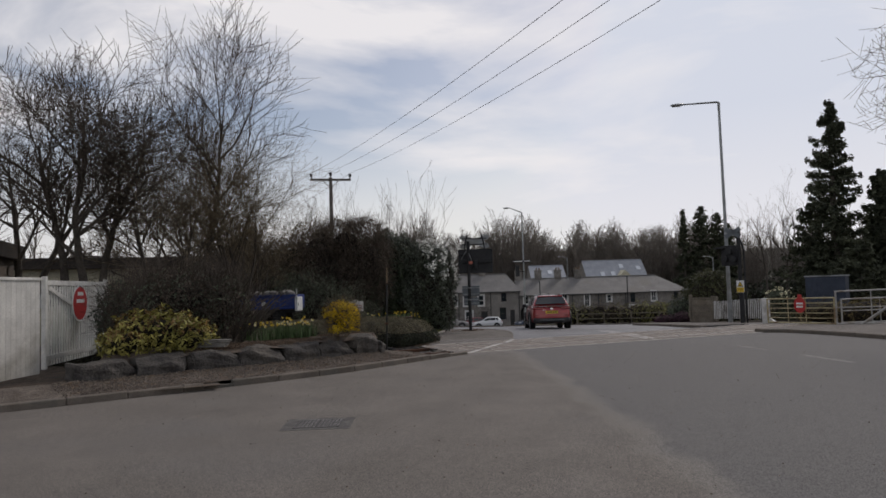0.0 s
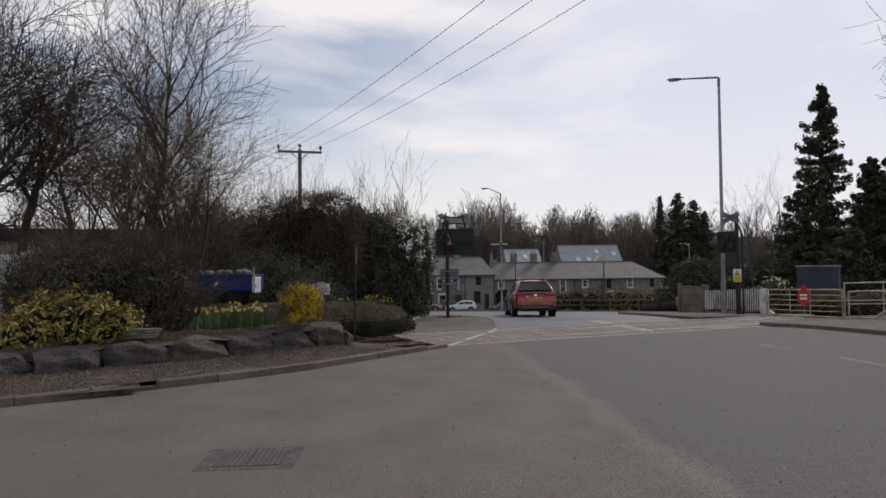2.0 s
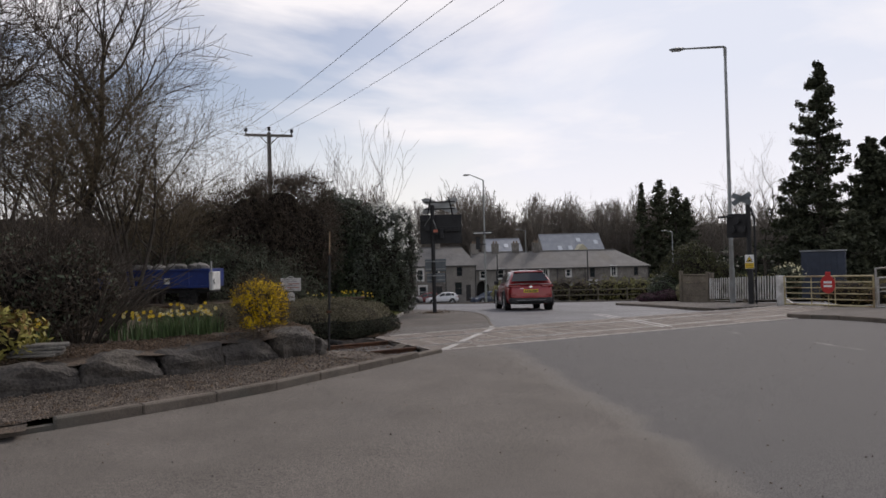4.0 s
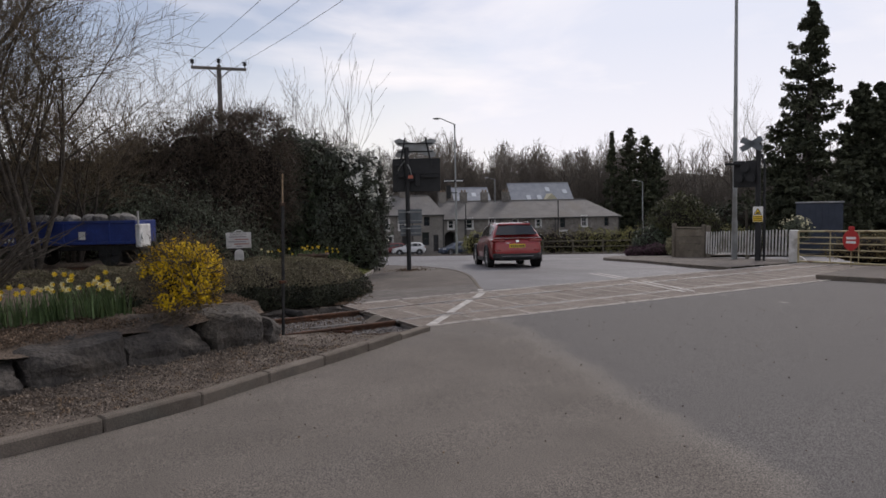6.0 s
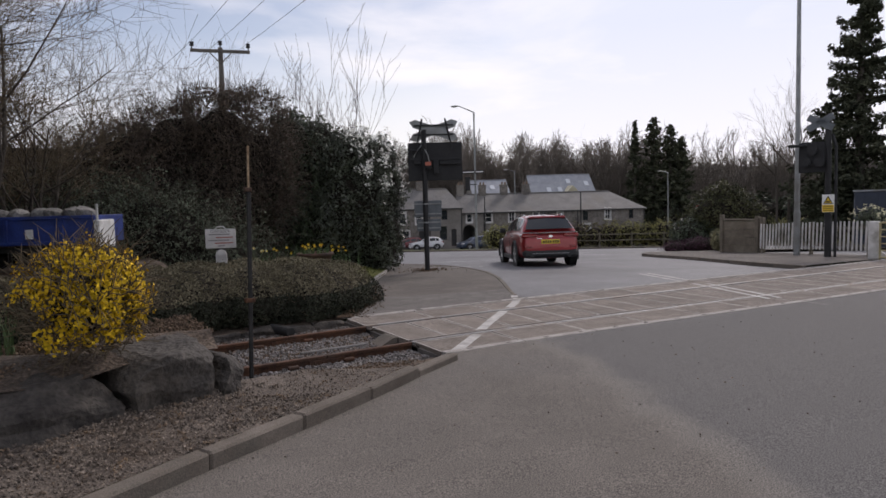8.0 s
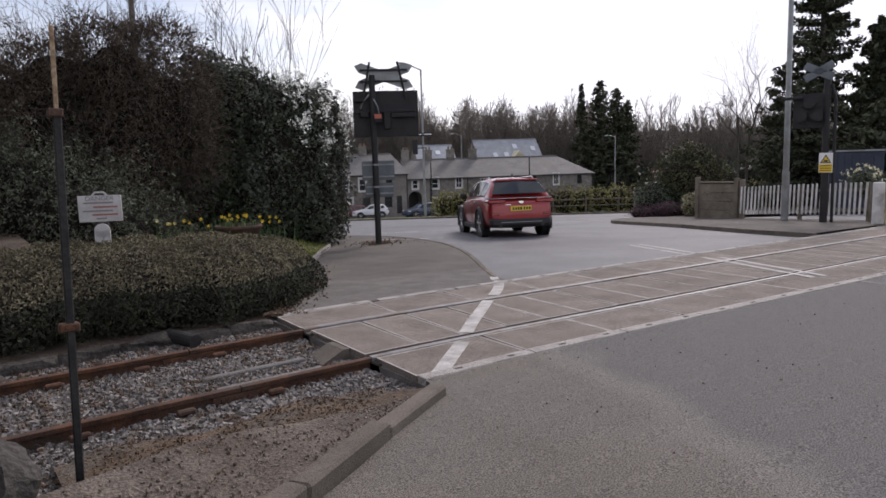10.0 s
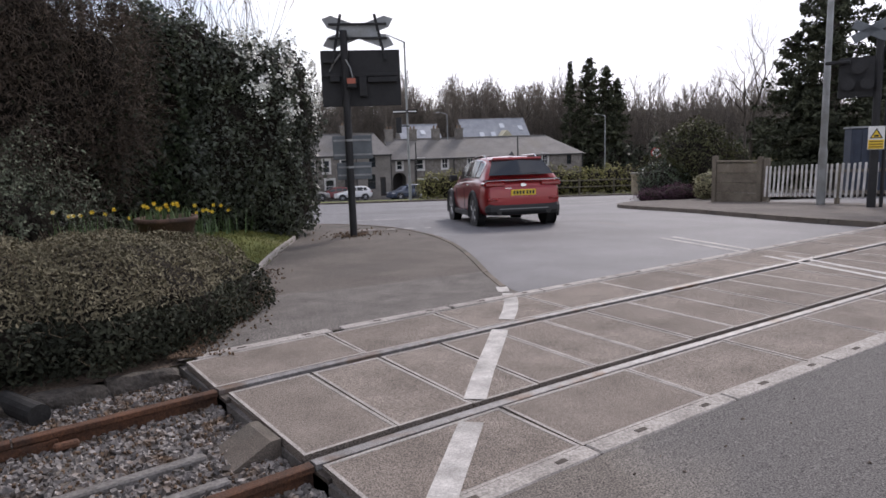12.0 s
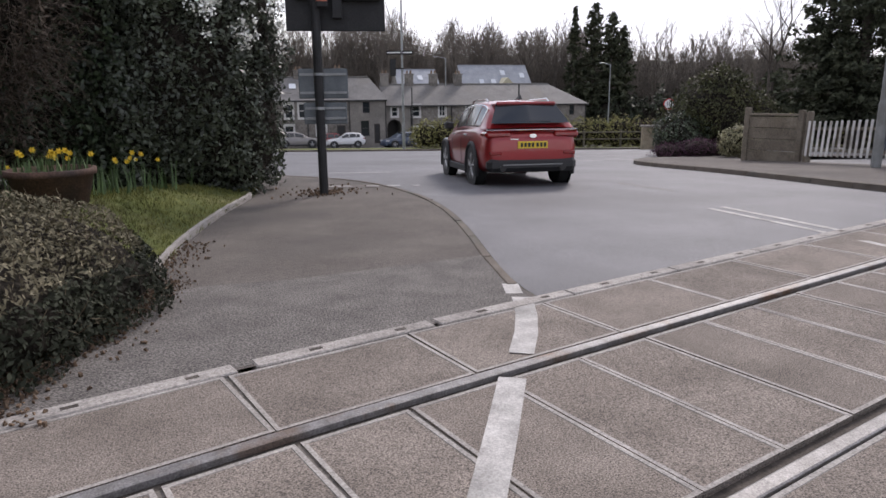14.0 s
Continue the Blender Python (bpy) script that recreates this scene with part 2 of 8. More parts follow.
def ground_z(x, y):
    """The lie of the land: level round the crossing, falling ahead, with a wooded rise far off."""
    s = ahead(x, y) - 9.5
    a = 1.5 * math.log1p(math.exp(-abs(s) / 1.5)) + max(s, 0)
    b = min(a, 72)
    z = -(0.05 * b + 0.00022 * b * b)
    r = max(0.0, a - 95)
    off = y - bend(min(x, 16.0))
    near = 0.17 * (1 - math.exp((off + 0.05) / 2.2)) if off < -0.05 else 0.0
    return z + 9.0 * (1 - math.exp(-r / 60.0)) + near

# ---------------------------------------------------------------- ground, road, footways
def sheet(name, cells, material, lift, label, category, kind="structure"):
    """A surface draped on the land from quads given in plan."""
    verts, faces, seen = [], [], {}
    for q in cells:
        f = []
        for x, y in q:
            k = (round(x, 3), round(y, 3))
            if k not in seen:
                seen[k] = len(verts)
                verts.append((x, y, ground_z(x, y) + lift))
            f.append(seen[k])
        if len(set(f)) > 2:
            faces.append(f)
    ob = raw(name, verts, faces, material)
    return tagged(ob, label, category, kind=kind)


def strip(left, right, n=1):
    """Quads between two plan polylines of equal length."""
    out = []
    for (a, b), (c, d) in zip(zip(left, left[1:]), zip(right, right[1:])):
        for k in range(n):
            u, v = k / n, (k + 1) / n
            mixp = lambda p, q, t: (p[0] + (q[0] - p[0]) * t, p[1] + (q[1] - p[1]) * t)
            out.append((mixp(a, c, u), mixp(a, c, v), mixp(b, d, v), mixp(b, d, u)))
    return out


def smooth_line(pts, n=6):
    """A plan polyline through pts, rounded (Catmull-Rom)."""
    out = []
    for i in range(len(pts) - 1):
        p0, p1, p2, p3 = pts[max(i - 1, 0)], pts[i], pts[i + 1], pts[min(i + 2, len(pts) - 1)]
        for k in range(n):
            t = k / n
            out.append(tuple(0.5 * (2 * b + (c - a) * t + (2 * a - 5 * b + 4 * c - d) * t * t + (3 * b - a - 3 * c + d) * t ** 3) for a, b, c, d in zip(p0, p1, p2, p3)))
    out.append(tuple(pts[-1]))
    return out


# One sheet to the horizon.
_c = []
_ring = [-900, -500, -300, -200, -140, -100, -70, -50, -40, -30, -22, -16, -12, -8, -4, 0, 4, 8, 12, 16, 20, 24, 28, 34, 40, 48, 56, 64, 72, 80, 90, 100, 115, 130, 150, 180, 220, 280, 360, 500, 900, 1600]
_side = [-1500, -800, -400, -200, -120, -80, -50, -30, -20, -10, 0, 10, 20, 30, 50, 80, 120, 200, 400, 800, 1500]
for s0, s1 in zip(_ring, _ring[1:]):
    for l0, l1 in zip(_side, _side[1:]):
        _c.append((plan(s0, l0), plan(s0, l1), plan(s1, l1), plan(s1, l0)))
sheet("ground", _c, M_field, -0.17, "rough winter grassland and earth to the horizon", "ground")

# Road: the near carriageway up to the rails, and the far one to the junction.
KERB_L = smooth_line([(-14.0, -4.8), (-10.4, -4.3), (-8.6, -3.98), (-7.5, -3.75), (-6.6, -3.53), (-5.5, -3.26), (-4.3, -2.88), (-3.53, -2.45), (-2.5, -1.9), (-1.46, -1.3), (-0.7, -0.8), (-0.12, -0.46)], 4)
KERB_R = smooth_line([(6.8, -16.0), (8.2, -10.5), (9.5, -5.4), (10.9, -1.2), (11.15, -0.4)], 4)
_far = [(x, -30.0) for x, y in KERB_L]
near_cells = strip(KERB_L, _far, 60)
_nx = [0.0, 0.5, 1.0, 1.5, 2.0, 3.0, 4.0, 5.0, 6.0, 7.0, 8.0, 9.0, 10.0, 10.8, 11.6]
_edge = [(-0.12, -0.46)] + [(x, bend(x) - 0.004) for x in _nx]
near_cells += strip(_edge, [(x, y - 3.0) for x, y in _edge], 20)
near_cells += strip([(x, y - 3.0) for x, y in _edge], [(x, -30) for x, y in _edge], 50)
near_cells += strip([(-40, -4.8), (-14.0, -4.8)], [(-40, -30), (-14.0, -30)], 6)
near_cells += strip([(11.6, bend(11.6)), (40, bend(11.6))], [(11.6, -30), (40, -30)], 12)
near_cells += strip([(-40, -30), (40, -30)], [(-40, -70), (40, -70)], 6)
sheet("road", near_cells, M_asphalt, 0.0, "worn grey-brown tarmac carriageway before the rails", "road")

# Beyond the rails.
EDGE_L = smooth_line([(3.6, 3.262 + bend(3.6)), (3.72, 3.36), (4.1, 4.05), (4.9, 5.35), (5.65, 6.7), (6.25, 8.1), (6.75, 9.8), (6.95, 11.4), (6.8, 13.0), (6.1, 14.8), (4.6, 16.6), (2.0, 18.8), (-3.0, 22.6), (-20.0, 35.6)], 4)
EDGE_R = smooth_line([(11.7, 3.262 + bend(11.7)), (11.9, 3.28), (12.2, 4.2), (12.8, 5.4), (13.4, 6.5), (14.2, 8.0), (15.0, 9.8), (15.9, 11.2), (17.3, 12.1), (19.5, 12.2), (24.0, 9.6), (34.0, 1.7), (46.0, -7.8), (60.0, -19.0)], 4)
far_cells = strip(EDGE_L, EDGE_R, 10)
sheet("road_far", far_cells[:10 * 30], M_asphalt_far, 0.004, "smooth grey tarmac carriageway beyond the rails", "road")
_cells = []
for s0, s1 in zip(np.linspace(13.0, 37.5, 15), np.linspace(13.0, 37.5, 15)[1:]):
    for l0, l1 in zip(np.linspace(-60, 60, 31), np.linspace(-60, 60, 31)[1:]):
        _cells.append((plan(s0, l0), plan(s0, l1), plan(s1, l1), plan(s1, l0)))
sheet("road_cross", _cells, M_asphalt_far, -0.012, "grey tarmac road running across the junction", "road")

# Left footway with its rounded edge.
PAVE_IN = smooth_line([(0.0, 3.262), (0.12, 3.4), (0.75, 4.1), (1.35, 5.15), (2.2, 6.75), (3.2, 8.35), (4.2, 9.85), (4.9, 11.3), (5.2, 12.4), (4.9, 13.8), (3.6, 15.6), (1.2, 17.6), (-3.8, 21.4), (-20.6, 34.6)], 4)
sheet("pavement_left", strip([(0.0, 3.2)] + PAVE_IN, [(3.6, 2.98)] + EDGE_L, 8), M_pave, 0.001, "worn brown tarmac footway with a rounded corner", "pavement")
_patch = [(0.1, 3.2), (1.2, 3.2 + bend(1.2)), (2.2, 3.2 + bend(2.2)), (3.5, 3.2 + bend(3.5))], [(1.2, 4.9), (1.75, 4.93), (2.4, 4.66), (4.2, 4.3)]
sheet("pavement_patch", strip(_patch[0], _patch[1], 3), M_pavedark, 0.004, "grainier tarmac patch behind the rails", "pavement")

# Right footway on its kerb.
PAVE_R = smooth_line([(16.8, 2.3), (17.0, 3.28), (17.4, 4.2), (17.8, 5.4), (18.1, 6.5), (18.4, 8.0), (18.8, 9.3), (19.3, 10.0), (20.3, 10.5), (21.6, 9.9), (25.0, 7.2), (33.0, 0.2), (45.0, -9.5), (59.0, -20.6)], 4)
sheet("pavement_right", strip(EDGE_R, PAVE_R, 3), M_pave, 0.10, "grey tarmac footway on a low kerb", "pavement")
sheet("pavement_right_near", strip(KERB_R, [(x + 5.5, y + 0.5) for x, y in KERB_R], 3), M_pave, 0.10, "grey tarmac footway before the rails", "pavement")
sheet("pavement_apron", strip([(15.3, -1.4), (15.3, 3.28)], [(18, -1.4), (18, 3.28)], 4), M_pave, 0.004, "level tarmac apron beside the crossing panels", "pavement")


def kerb_run(line, height, width, name, label, side=1, length=0.95, sunk=0.25, drop=None, gaps=()):
    """A run of kerb stones along a line, each stone a piece of its own."""
    root = thing(name, pose(0, 0, 0), label, "kerb", kind="structure")
    d, acc = [0.0], 0.0
    for a, b in zip(line, line[1:]):
        acc += math.dist(a, b)
        d.append(acc)
    xs, ys = [p[0] for p in line], [p[1] for p in line]
    at = lambda t: (float(np.interp(t, d, xs)), float(np.interp(t, d, ys)))
    n = max(1, round(acc / length))
    rng = random.Random(name)
    for i in range(n):
        a, b = at(acc * i / n), at(acc * (i + 1) / n)
        ang, ln = math.atan2(b[1] - a[1], b[0] - a[0]), math.dist(a, b)
        bm = BM()
        box(bm, 0.003, 0 if side > 0 else -width, -sunk, ln - 0.003, width if side > 0 else 0, (height if drop is None else float(np.interp(a[0], drop, (height, 0.06)))) + rng.uniform(-0.006, 0.006), 0.018)
        if i in gaps:
            bm.free()
            bm = BM()
            box(bm, 0.003, 0, -sunk, ln * 0.42, width, height, 0.03)
            box(bm, ln * 0.42, 0.03, -sunk, ln, width, 0.05)
        ob = part("kerb_stone", bm, M_kerb, root)
        ob.matrix_basis = pose(a[0], a[1], ground_z(*a), 0, math.degrees(-math.atan2(ground_z(*b) - ground_z(*a), ln)), math.degrees(ang))
    return root


kerb_run(KERB_L, 0.12, 0.14, "kerb_left", "worn brown concrete kerb stones before the stone bed, one missing", drop=(-1.9, -0.4), gaps=(7,))
kerb_run(KERB_R, 0.115, 0.15, "kerb_right_near", "weathered concrete kerb stones before the gate", -1)
kerb_run([p for p in EDGE_R if ahead(*p) < 30], 0.105, 0.14, "kerb_right", "low weathered concrete kerb stones along the footway", -1)
kerb_run([p for p in EDGE_L if 4.85 < ahead(*p) < 20][::1], 0.014, 0.10, "edging_left", "flush worn concrete edging round the footway", 1)

# Grit verge that climbs from the kerb to the stones.
STONE_LINE = smooth_line([(-14.0, -3.95), (-10.4, -3.6), (-9.3, -3.35), (-8.4, -3.05), (-7.4, -2.85), (-6.5, -2.62), (-5.55, -2.42), (-4.68, -1.98), (-3.78, -1.6), (-2.95, -1.25), (-1.6, -0.5), (-0.12, -0.12)], 4)


def verge_z(x, y, u):
    """u runs from the kerb (0) to the stones (1)."""
    full = 0.12 + 0.19 * min(1.0, max(0.0, (-x - 1.2) / 1.6))
    drop = -0.16 * max(0.0, 1 - max(0.0, -x - 0.5) / 1.4)
    foot = float(np.interp(x, (-2.2, -0.7), (0.11, 0.04)))
    return ground_z(x, y) + foot + (full - foot) * u + drop * u


_v, _f = [], []
_n = 10
_rng = random.Random(8)
for (x0, y0), (x1, y1) in zip(KERB_L, STONE_LINE):
    x0, y0 = x0 - 0.05, y0 + 0.13
    for k in range(_n + 1):
        u = k / _n
        x, y = x0 + (x1 - x0) * u * 1.06, y0 + (y1 - y0) * u * 1.06
        _v.append((x, y, verge_z(x, y, u) + _rng.uniform(-0.012, 0.012)))
for i in range(len(KERB_L) - 1):
    for k in range(_n):
        a = i * (_n + 1) + k
        _f.append((a, a + _n + 1, a + _n + 2, a + 1))
tagged(raw("verge_gravel", _v, _f, M_gravelbed, smooth=True), "gritty brown verge with small loose stones", "verge", kind="structure")

# Raised planting bed behind the stones, and the low ground under the hedge.
_v, _f = [], []
BED_N = 8
for i, (x, y) in enumerate(STONE_LINE):
    if x > -2.9 or x < -9.2:
        continue
    back = -0.5 if x > -4.6 else -0.5 + (3.9 + 0.5) * min(1.0, (-4.6 - x) / 0.8)
    for k in range(BED_N + 1):
        u = k / BED_N
        yy = y + 0.12 + (back - y - 0.12) * u
        _v.append((x, yy, 0.7 - 0.28 * max(0.0, min(1.0, (-7.9 - x) / 1.2)) + 0.08 * math.sin(u * 2.6) + 0.03 * math.sin(x * 5 + u * 9) - (0.5 * max(0, u - 0.8) / 0.2 if x > -4.6 else 0)))
_rows = len(_v) // (BED_N + 1)
for i in range(_rows - 1):
    for k in range(BED_N):
        a = i * (BED_N + 1) + k
        _f.append((a, a + BED_N + 1, a + BED_N + 2, a + 1))
tagged(raw("planting_bed", _v, _f, M_soil, smooth=True), "dark bark-covered soil of the raised planting bed", "soil", kind="structure")
_yard = strip([(x, -3.9) for x in np.linspace(-16, -7, 10)], [(x, 13.5) for x in np.linspace(-16, -7, 10)], 16)
sheet("yard", _yard, M_soil, 0.09, "bare brown earth round the white gate", "soil")
_cells = strip([(-16, 3.2), (-8, 3.2), (-4, 3.2), (0.06, 3.2)], [(-16, 9), (-8, 9), (-4, 9), (0.06, 9)], 8)
sheet("garden_soil", _cells, M_soil, -0.03, "dark soil under hedge and shrubs", "soil")
LAWN_L = [(-1.2, 4.3), (-0.8, 5.2), (-0.5, 6.8), (-0.2, 8.4), (0.0, 9.9), (0.4, 11.4)]
LAWN_R = [(0.78, 4.2), (1.3, 5.15), (2.15, 6.75), (3.15, 8.35), (4.15, 9.85), (4.85, 11.3)]


def lawn_z(x, y):
    """The lawn climbs from the footway edge to the planter and flattens out there."""
    xr = float(np.interp(y, [p[1] for p in LAWN_R], [p[0] for p in LAWN_R]))
    u = min(1.0, max(0.0, (xr - x) / 1.25))
    return ground_z(x, y) + 0.02 + float(np.interp(y, (4.0, 5.2, 7.6, 10.0, 11.5), (0.1, 0.42, 0.42, 0.22, 0.05))) * u * u * (3 - 2 * u)


_cells = strip(smooth_line(LAWN_L, 3), smooth_line(LAWN_R, 3), 12)
_v, _f, _seen = [], [], {}
for q in _cells:
    for x, y in q:
        k = (round(x, 3), round(y, 3))
        if k not in _seen:
            _seen[k] = len(_v)
            _v.append((x, y, lawn_z(x, y) + 0.012 * math.sin(x * 7) * math.sin(y * 6)))
    _f.append([_seen[(round(x, 3), round(y, 3))] for x, y in q])
tagged(raw("lawn", _v, _f, M_grass, smooth=True), "small mossy green lawn sloping beside the footway", "lawn", kind="structure")

_rngl = np.random.default_rng(12)
_gv = []
while len(_gv) < 90000:
    y = _rngl.uniform(4.4, 11.2)
    x = _rngl.uniform(float(np.interp(y, [p[1] for p in LAWN_L], [p[0] for p in LAWN_L])), float(np.interp(y, [p[1] for p in LAWN_R], [p[0] for p in LAWN_R])))
    z = lawn_z(x, y)
    for _ in range(3):
        a, h = _rngl.uniform(0, 6.28), _rngl.uniform(0.02, 0.055)
        bx, by = x + _rngl.normal() * 0.03, y + _rngl.normal() * 0.03
        cx, cy = 0.005 * math.cos(a), 0.005 * math.sin(a)
        ox, oy = _rngl.normal() * 0.02, _rngl.normal() * 0.02
        _gv += [(bx - cx, by - cy, z - 0.01), (bx + cx, by + cy, z - 0.01), (bx + ox, by + oy, z + h)]
M_blade = mat("grass blades", (0.075, 0.09, 0.02), (0.17, 0.165, 0.045), 2.5, 0.9, 0, 30, c=(0.15, 0.13, 0.05), two=0.35)
tagged(raw("grass_blades", _gv, [(k, k + 1, k + 2) for k in range(0, len(_gv), 3)], M_blade), "short uneven mossy grass blades", "grass", kind="stuff")

_cells = []
for s0, s1 in zip((37.5, 40, 43, 47), (40, 43, 47, 52)):
    for l0, l1 in zip(np.linspace(-70, 70, 29), np.linspace(-70, 70, 29)[1:]):
        _cells.append((plan(s0, l0), plan(s0, l1), plan(s1, l1), plan(s1, l0)))
sheet("grass_verge", _cells, M_grass, 0.02, "mown green grass verge beyond the junction", "verge")
kerb_run([plan(37.5, l) for l in np.linspace(-45, 45, 46)], 0.09, 0.14, "kerb_far", "pale low kerb stones along the grass verge", 1, 1.9)
_cells = []
for s0, s1 in zip((60, 64, 68, 72), (64, 68, 72, 78)):
    for l0, l1 in zip(np.linspace(-50, 50, 15), np.linspace(-50, 50, 15)[1:]):
        _cells.append((plan(s0, l0), plan(s0, l1), plan(s1, l1), plan(s1, l0)))
sheet("road_terrace", _cells, M_asphalt_far, 0.01, "grey tarmac lane before the terrace", "road")

# ---------------------------------------------------------------- the crossing panels and the rails
RAIL_N, RAIL_F = 0.88, 2.33      # centre lines of the rails, in y
P_NEAR, P_FAR, P_END = 0.0, 3.26, 15.4


def slope(x):
    return math.degrees(math.atan((bend(x + 0.05) - bend(x - 0.05)) / 0.1))


def on_track(x, y, z=0.0):
    a = radians(slope(x))
    return (x - y * math.sin(a), bend(x) + y, z)


def panel_mesh(lx, ly):
    bm = BM()
    ring = lambda g, z: [bm.verts.new(p) for p in ((g, g, z), (lx - g, g, z), (lx - g, ly - g, z), (g, ly - g, z))]
    foot, edge, lip = ring(0.003, -0.26), ring(0.003, 0.0), ring(0.026, 0.0)
    inner = ring(0.028, -0.003)
    bm.faces.new(inner)
    for k in range(4):
        j = (k + 1) % 4
        bm.faces.new((foot[k], foot[j], edge[j], edge[k]))
        bm.faces.new((edge[k], edge[j], lip[j], lip[k])).material_index = 1
        bm.faces.new((lip[k], lip[j], inner[j], inner[k])).material_index = 1
    me = bpy.data.meshes.new("panel")
    bmesh.ops.recalc_face_normals(bm, faces=bm.faces)
    bm.to_mesh(me)
    bm.free()
    me.materials.append(M_panel)
    me.materials.append(M_paneledge)
    return me


crossing = thing("level_crossing", pose(0, 0, 0), "brown exposed-aggregate concrete crossing panels between steel rails", "crossing", kind="structure")
rows = ((0.13, RAIL_N - 0.048, 1.13, 1.2), (RAIL_N + 0.105, RAIL_F - 0.105, 0.558, 0.6), (RAIL_F + 0.05, P_FAR - 0.13, 1.13, 1.2))
for y0, y1, step, first in rows:
    me, me0 = panel_mesh(step, y1 - y0), panel_mesh(first, y1 - y0)
    for i in range(int((P_END - first) / step) + 1):
        x, w = (0.0, first) if i == 0 else (first + (i - 1) * step, step)
        ob = new("panel", me if i else me0)
        ob.parent = crossing
        ob.matrix_basis = pose(x, y0 + bend(x), 0.002 * math.sin(i * 2.1 + y0), 0, 0, math.degrees(math.atan2(bend(x + w) - bend(x), w)))
# Dirt that fills the joints between the panels.
M_joint = mat("sandy dirt in the joints", (0.12, 0.105, 0.09), (0.21, 0.19, 0.165), 12, 0.95, 0.4, 60)
for y0, y1, _s, _f in rows:
    _bv = [(x, y + bend(x), -0.010) for x in np.linspace(0.02, P_END - 0.1, 40) for y in (y0, y1 - 0.01)]
    raw("joint_filling", _bv, [(2 * i, 2 * i + 2, 2 * i + 3, 2 * i + 1) for i in range(39)], M_joint, crossing, "dark dirt in the panel joints")
# Pale rims along both outer edges, in lengths, with lifting slots.
for y0, y1 in ((0.0, 0.128), (P_FAR - 0.128, P_FAR)):
    for i in range(13):
        here = pose(i * 1.2, bend(i * 1.2), 0, 0, 0, math.degrees(math.atan2(bend(i * 1.2 + 1.2) - bend(i * 1.2), 1.2)))
        bm = BM()
        box(bm, 0.004, y0, -0.26, 1.196, y1, 0.008, 0.008)
        part("rim", bm, M_paneledge, crossing, "pale concrete rim").matrix_basis = here
        bm = BM()
        yc = (y0 + y1) / 2
        box(bm, 0.34, yc - 0.016, 0.0, 0.42, yc + 0.016, 0.0105)
        box(bm, 0.93, yc - 0.016, 0.0, 1.0, yc + 0.016, 0.0105)
        part("lifting_slot", bm, M_rubber, crossing, "dark lifting slot").matrix_basis = here


def rail_profile():
    return [(-0.07, -0.16), (0.07, -0.16), (0.07, -0.145), (0.012, -0.12), (0.012, -0.045), (0.036, -0.035), (0.036, -0.004), (0.028, 0.0), (-0.028, 0.0), (-0.036, -0.004), (-0.036, -0.035), (-0.012, -0.045), (-0.012, -0.12), (-0.07, -0.145)]


def rail_bar(name, y, x0, x1, material, parent, label, dz=0.0, cuts=1):
    bm = BM()
    xs = np.linspace(x0, x1, cuts + 1)
    prof = rail_profile()
    rings = [[bm.verts.new((x, y + a + (bend(x) if x > 0 else 0), b + dz)) for a, b in prof] for x in xs]
    for r0, r1 in zip(rings, rings[1:]):
        for k in range(len(prof)):
            bm.faces.new((r0[k], r0[(k + 1) % len(prof)], r1[(k + 1) % len(prof)], r1[k]))
    bm.faces.new(rings[0])
    bm.faces.new(rings[-1][::-1])
    return part(name, bm, material, parent, label)


railway = thing("railway_track", pose(0, 0, 0), "rusty bullhead rails on concrete sleepers in grey ballast", "railway track", kind="structure")
for y in (RAIL_N, RAIL_F):
    for x0, x1 in ((-1.21, -0.01), (-5.6, -1.222)):
        rail_bar("rail", y, x0, x1, M_rust, railway, "rusty brown steel rail")
    rail_bar("rail", y, 0.0, 15.6, M_railtop, railway, "worn bright-topped rail set in the panels", 0.006, 26)
for y, x0, x1 in ((RAIL_N, -1.45, -0.97), (RAIL_F, -1.47, -0.98)):
    bm = BM()
    box(bm, x0, y - 0.034, -0.118, x1, y - 0.0125, -0.046, 0.006)
    for k in range(4):
        xk = x0 + 0.08 + k * (x1 - x0 - 0.16) / 3
        tube(bm, [(xk, y - 0.034, -0.082), (xk, y - 0.056, -0.082)], 0.016, 6)
    part("fishplate", bm, M_rust, railway, "rusty bolted fishplate at the rail joint")
# Flangeway floors and the sides that hold the panels.
for y in (RAIL_N, RAIL_F):
    bm = BM()
    for k in range(26):
        box(bm, k * 0.6, y - 0.16 + bend(k * 0.6), -0.30, k * 0.6 + 0.6, y + 0.14 + bend(k * 0.6), -0.032)
    part("flangeway", bm, M_rubber, crossing, "dirty dark flangeway")
# Side of the panel bed that shows at its end, and a concrete ramp stop.
bm = BM()
box(bm, 0.0, 0.0, -0.32, 0.09, P_FAR, -0.055)
part("end_beam", bm, mat("stained concrete beam", (0.12, 0.11, 0.10), (0.2, 0.185, 0.17), 4, 0.9, 0.4, 60), crossing, "stained concrete end beam")
bm = BM()
for k, yc in enumerate((1.28,)):
    v = [bm.verts.new(p) for p in ((-0.36, yc, -0.14), (-0.36, yc + 0.34, -0.14), (0.0, yc + 0.34, -0.14), (0.0, yc, -0.14), (-0.06, yc, 0.0), (-0.06, yc + 0.34, 0.0), (0.0, yc + 0.34, 0.0), (0.0, yc, 0.0))]
    for q in ((0, 1, 5, 4), (4, 5, 6, 7), (0, 4, 7, 3), (1, 2, 6, 5), (3, 7, 6, 2), (0, 3, 2, 1)):
        bm.faces.new([v[i] for i in q])
part("ramp", bm, M_kerb, crossing, "sloping concrete deflector")

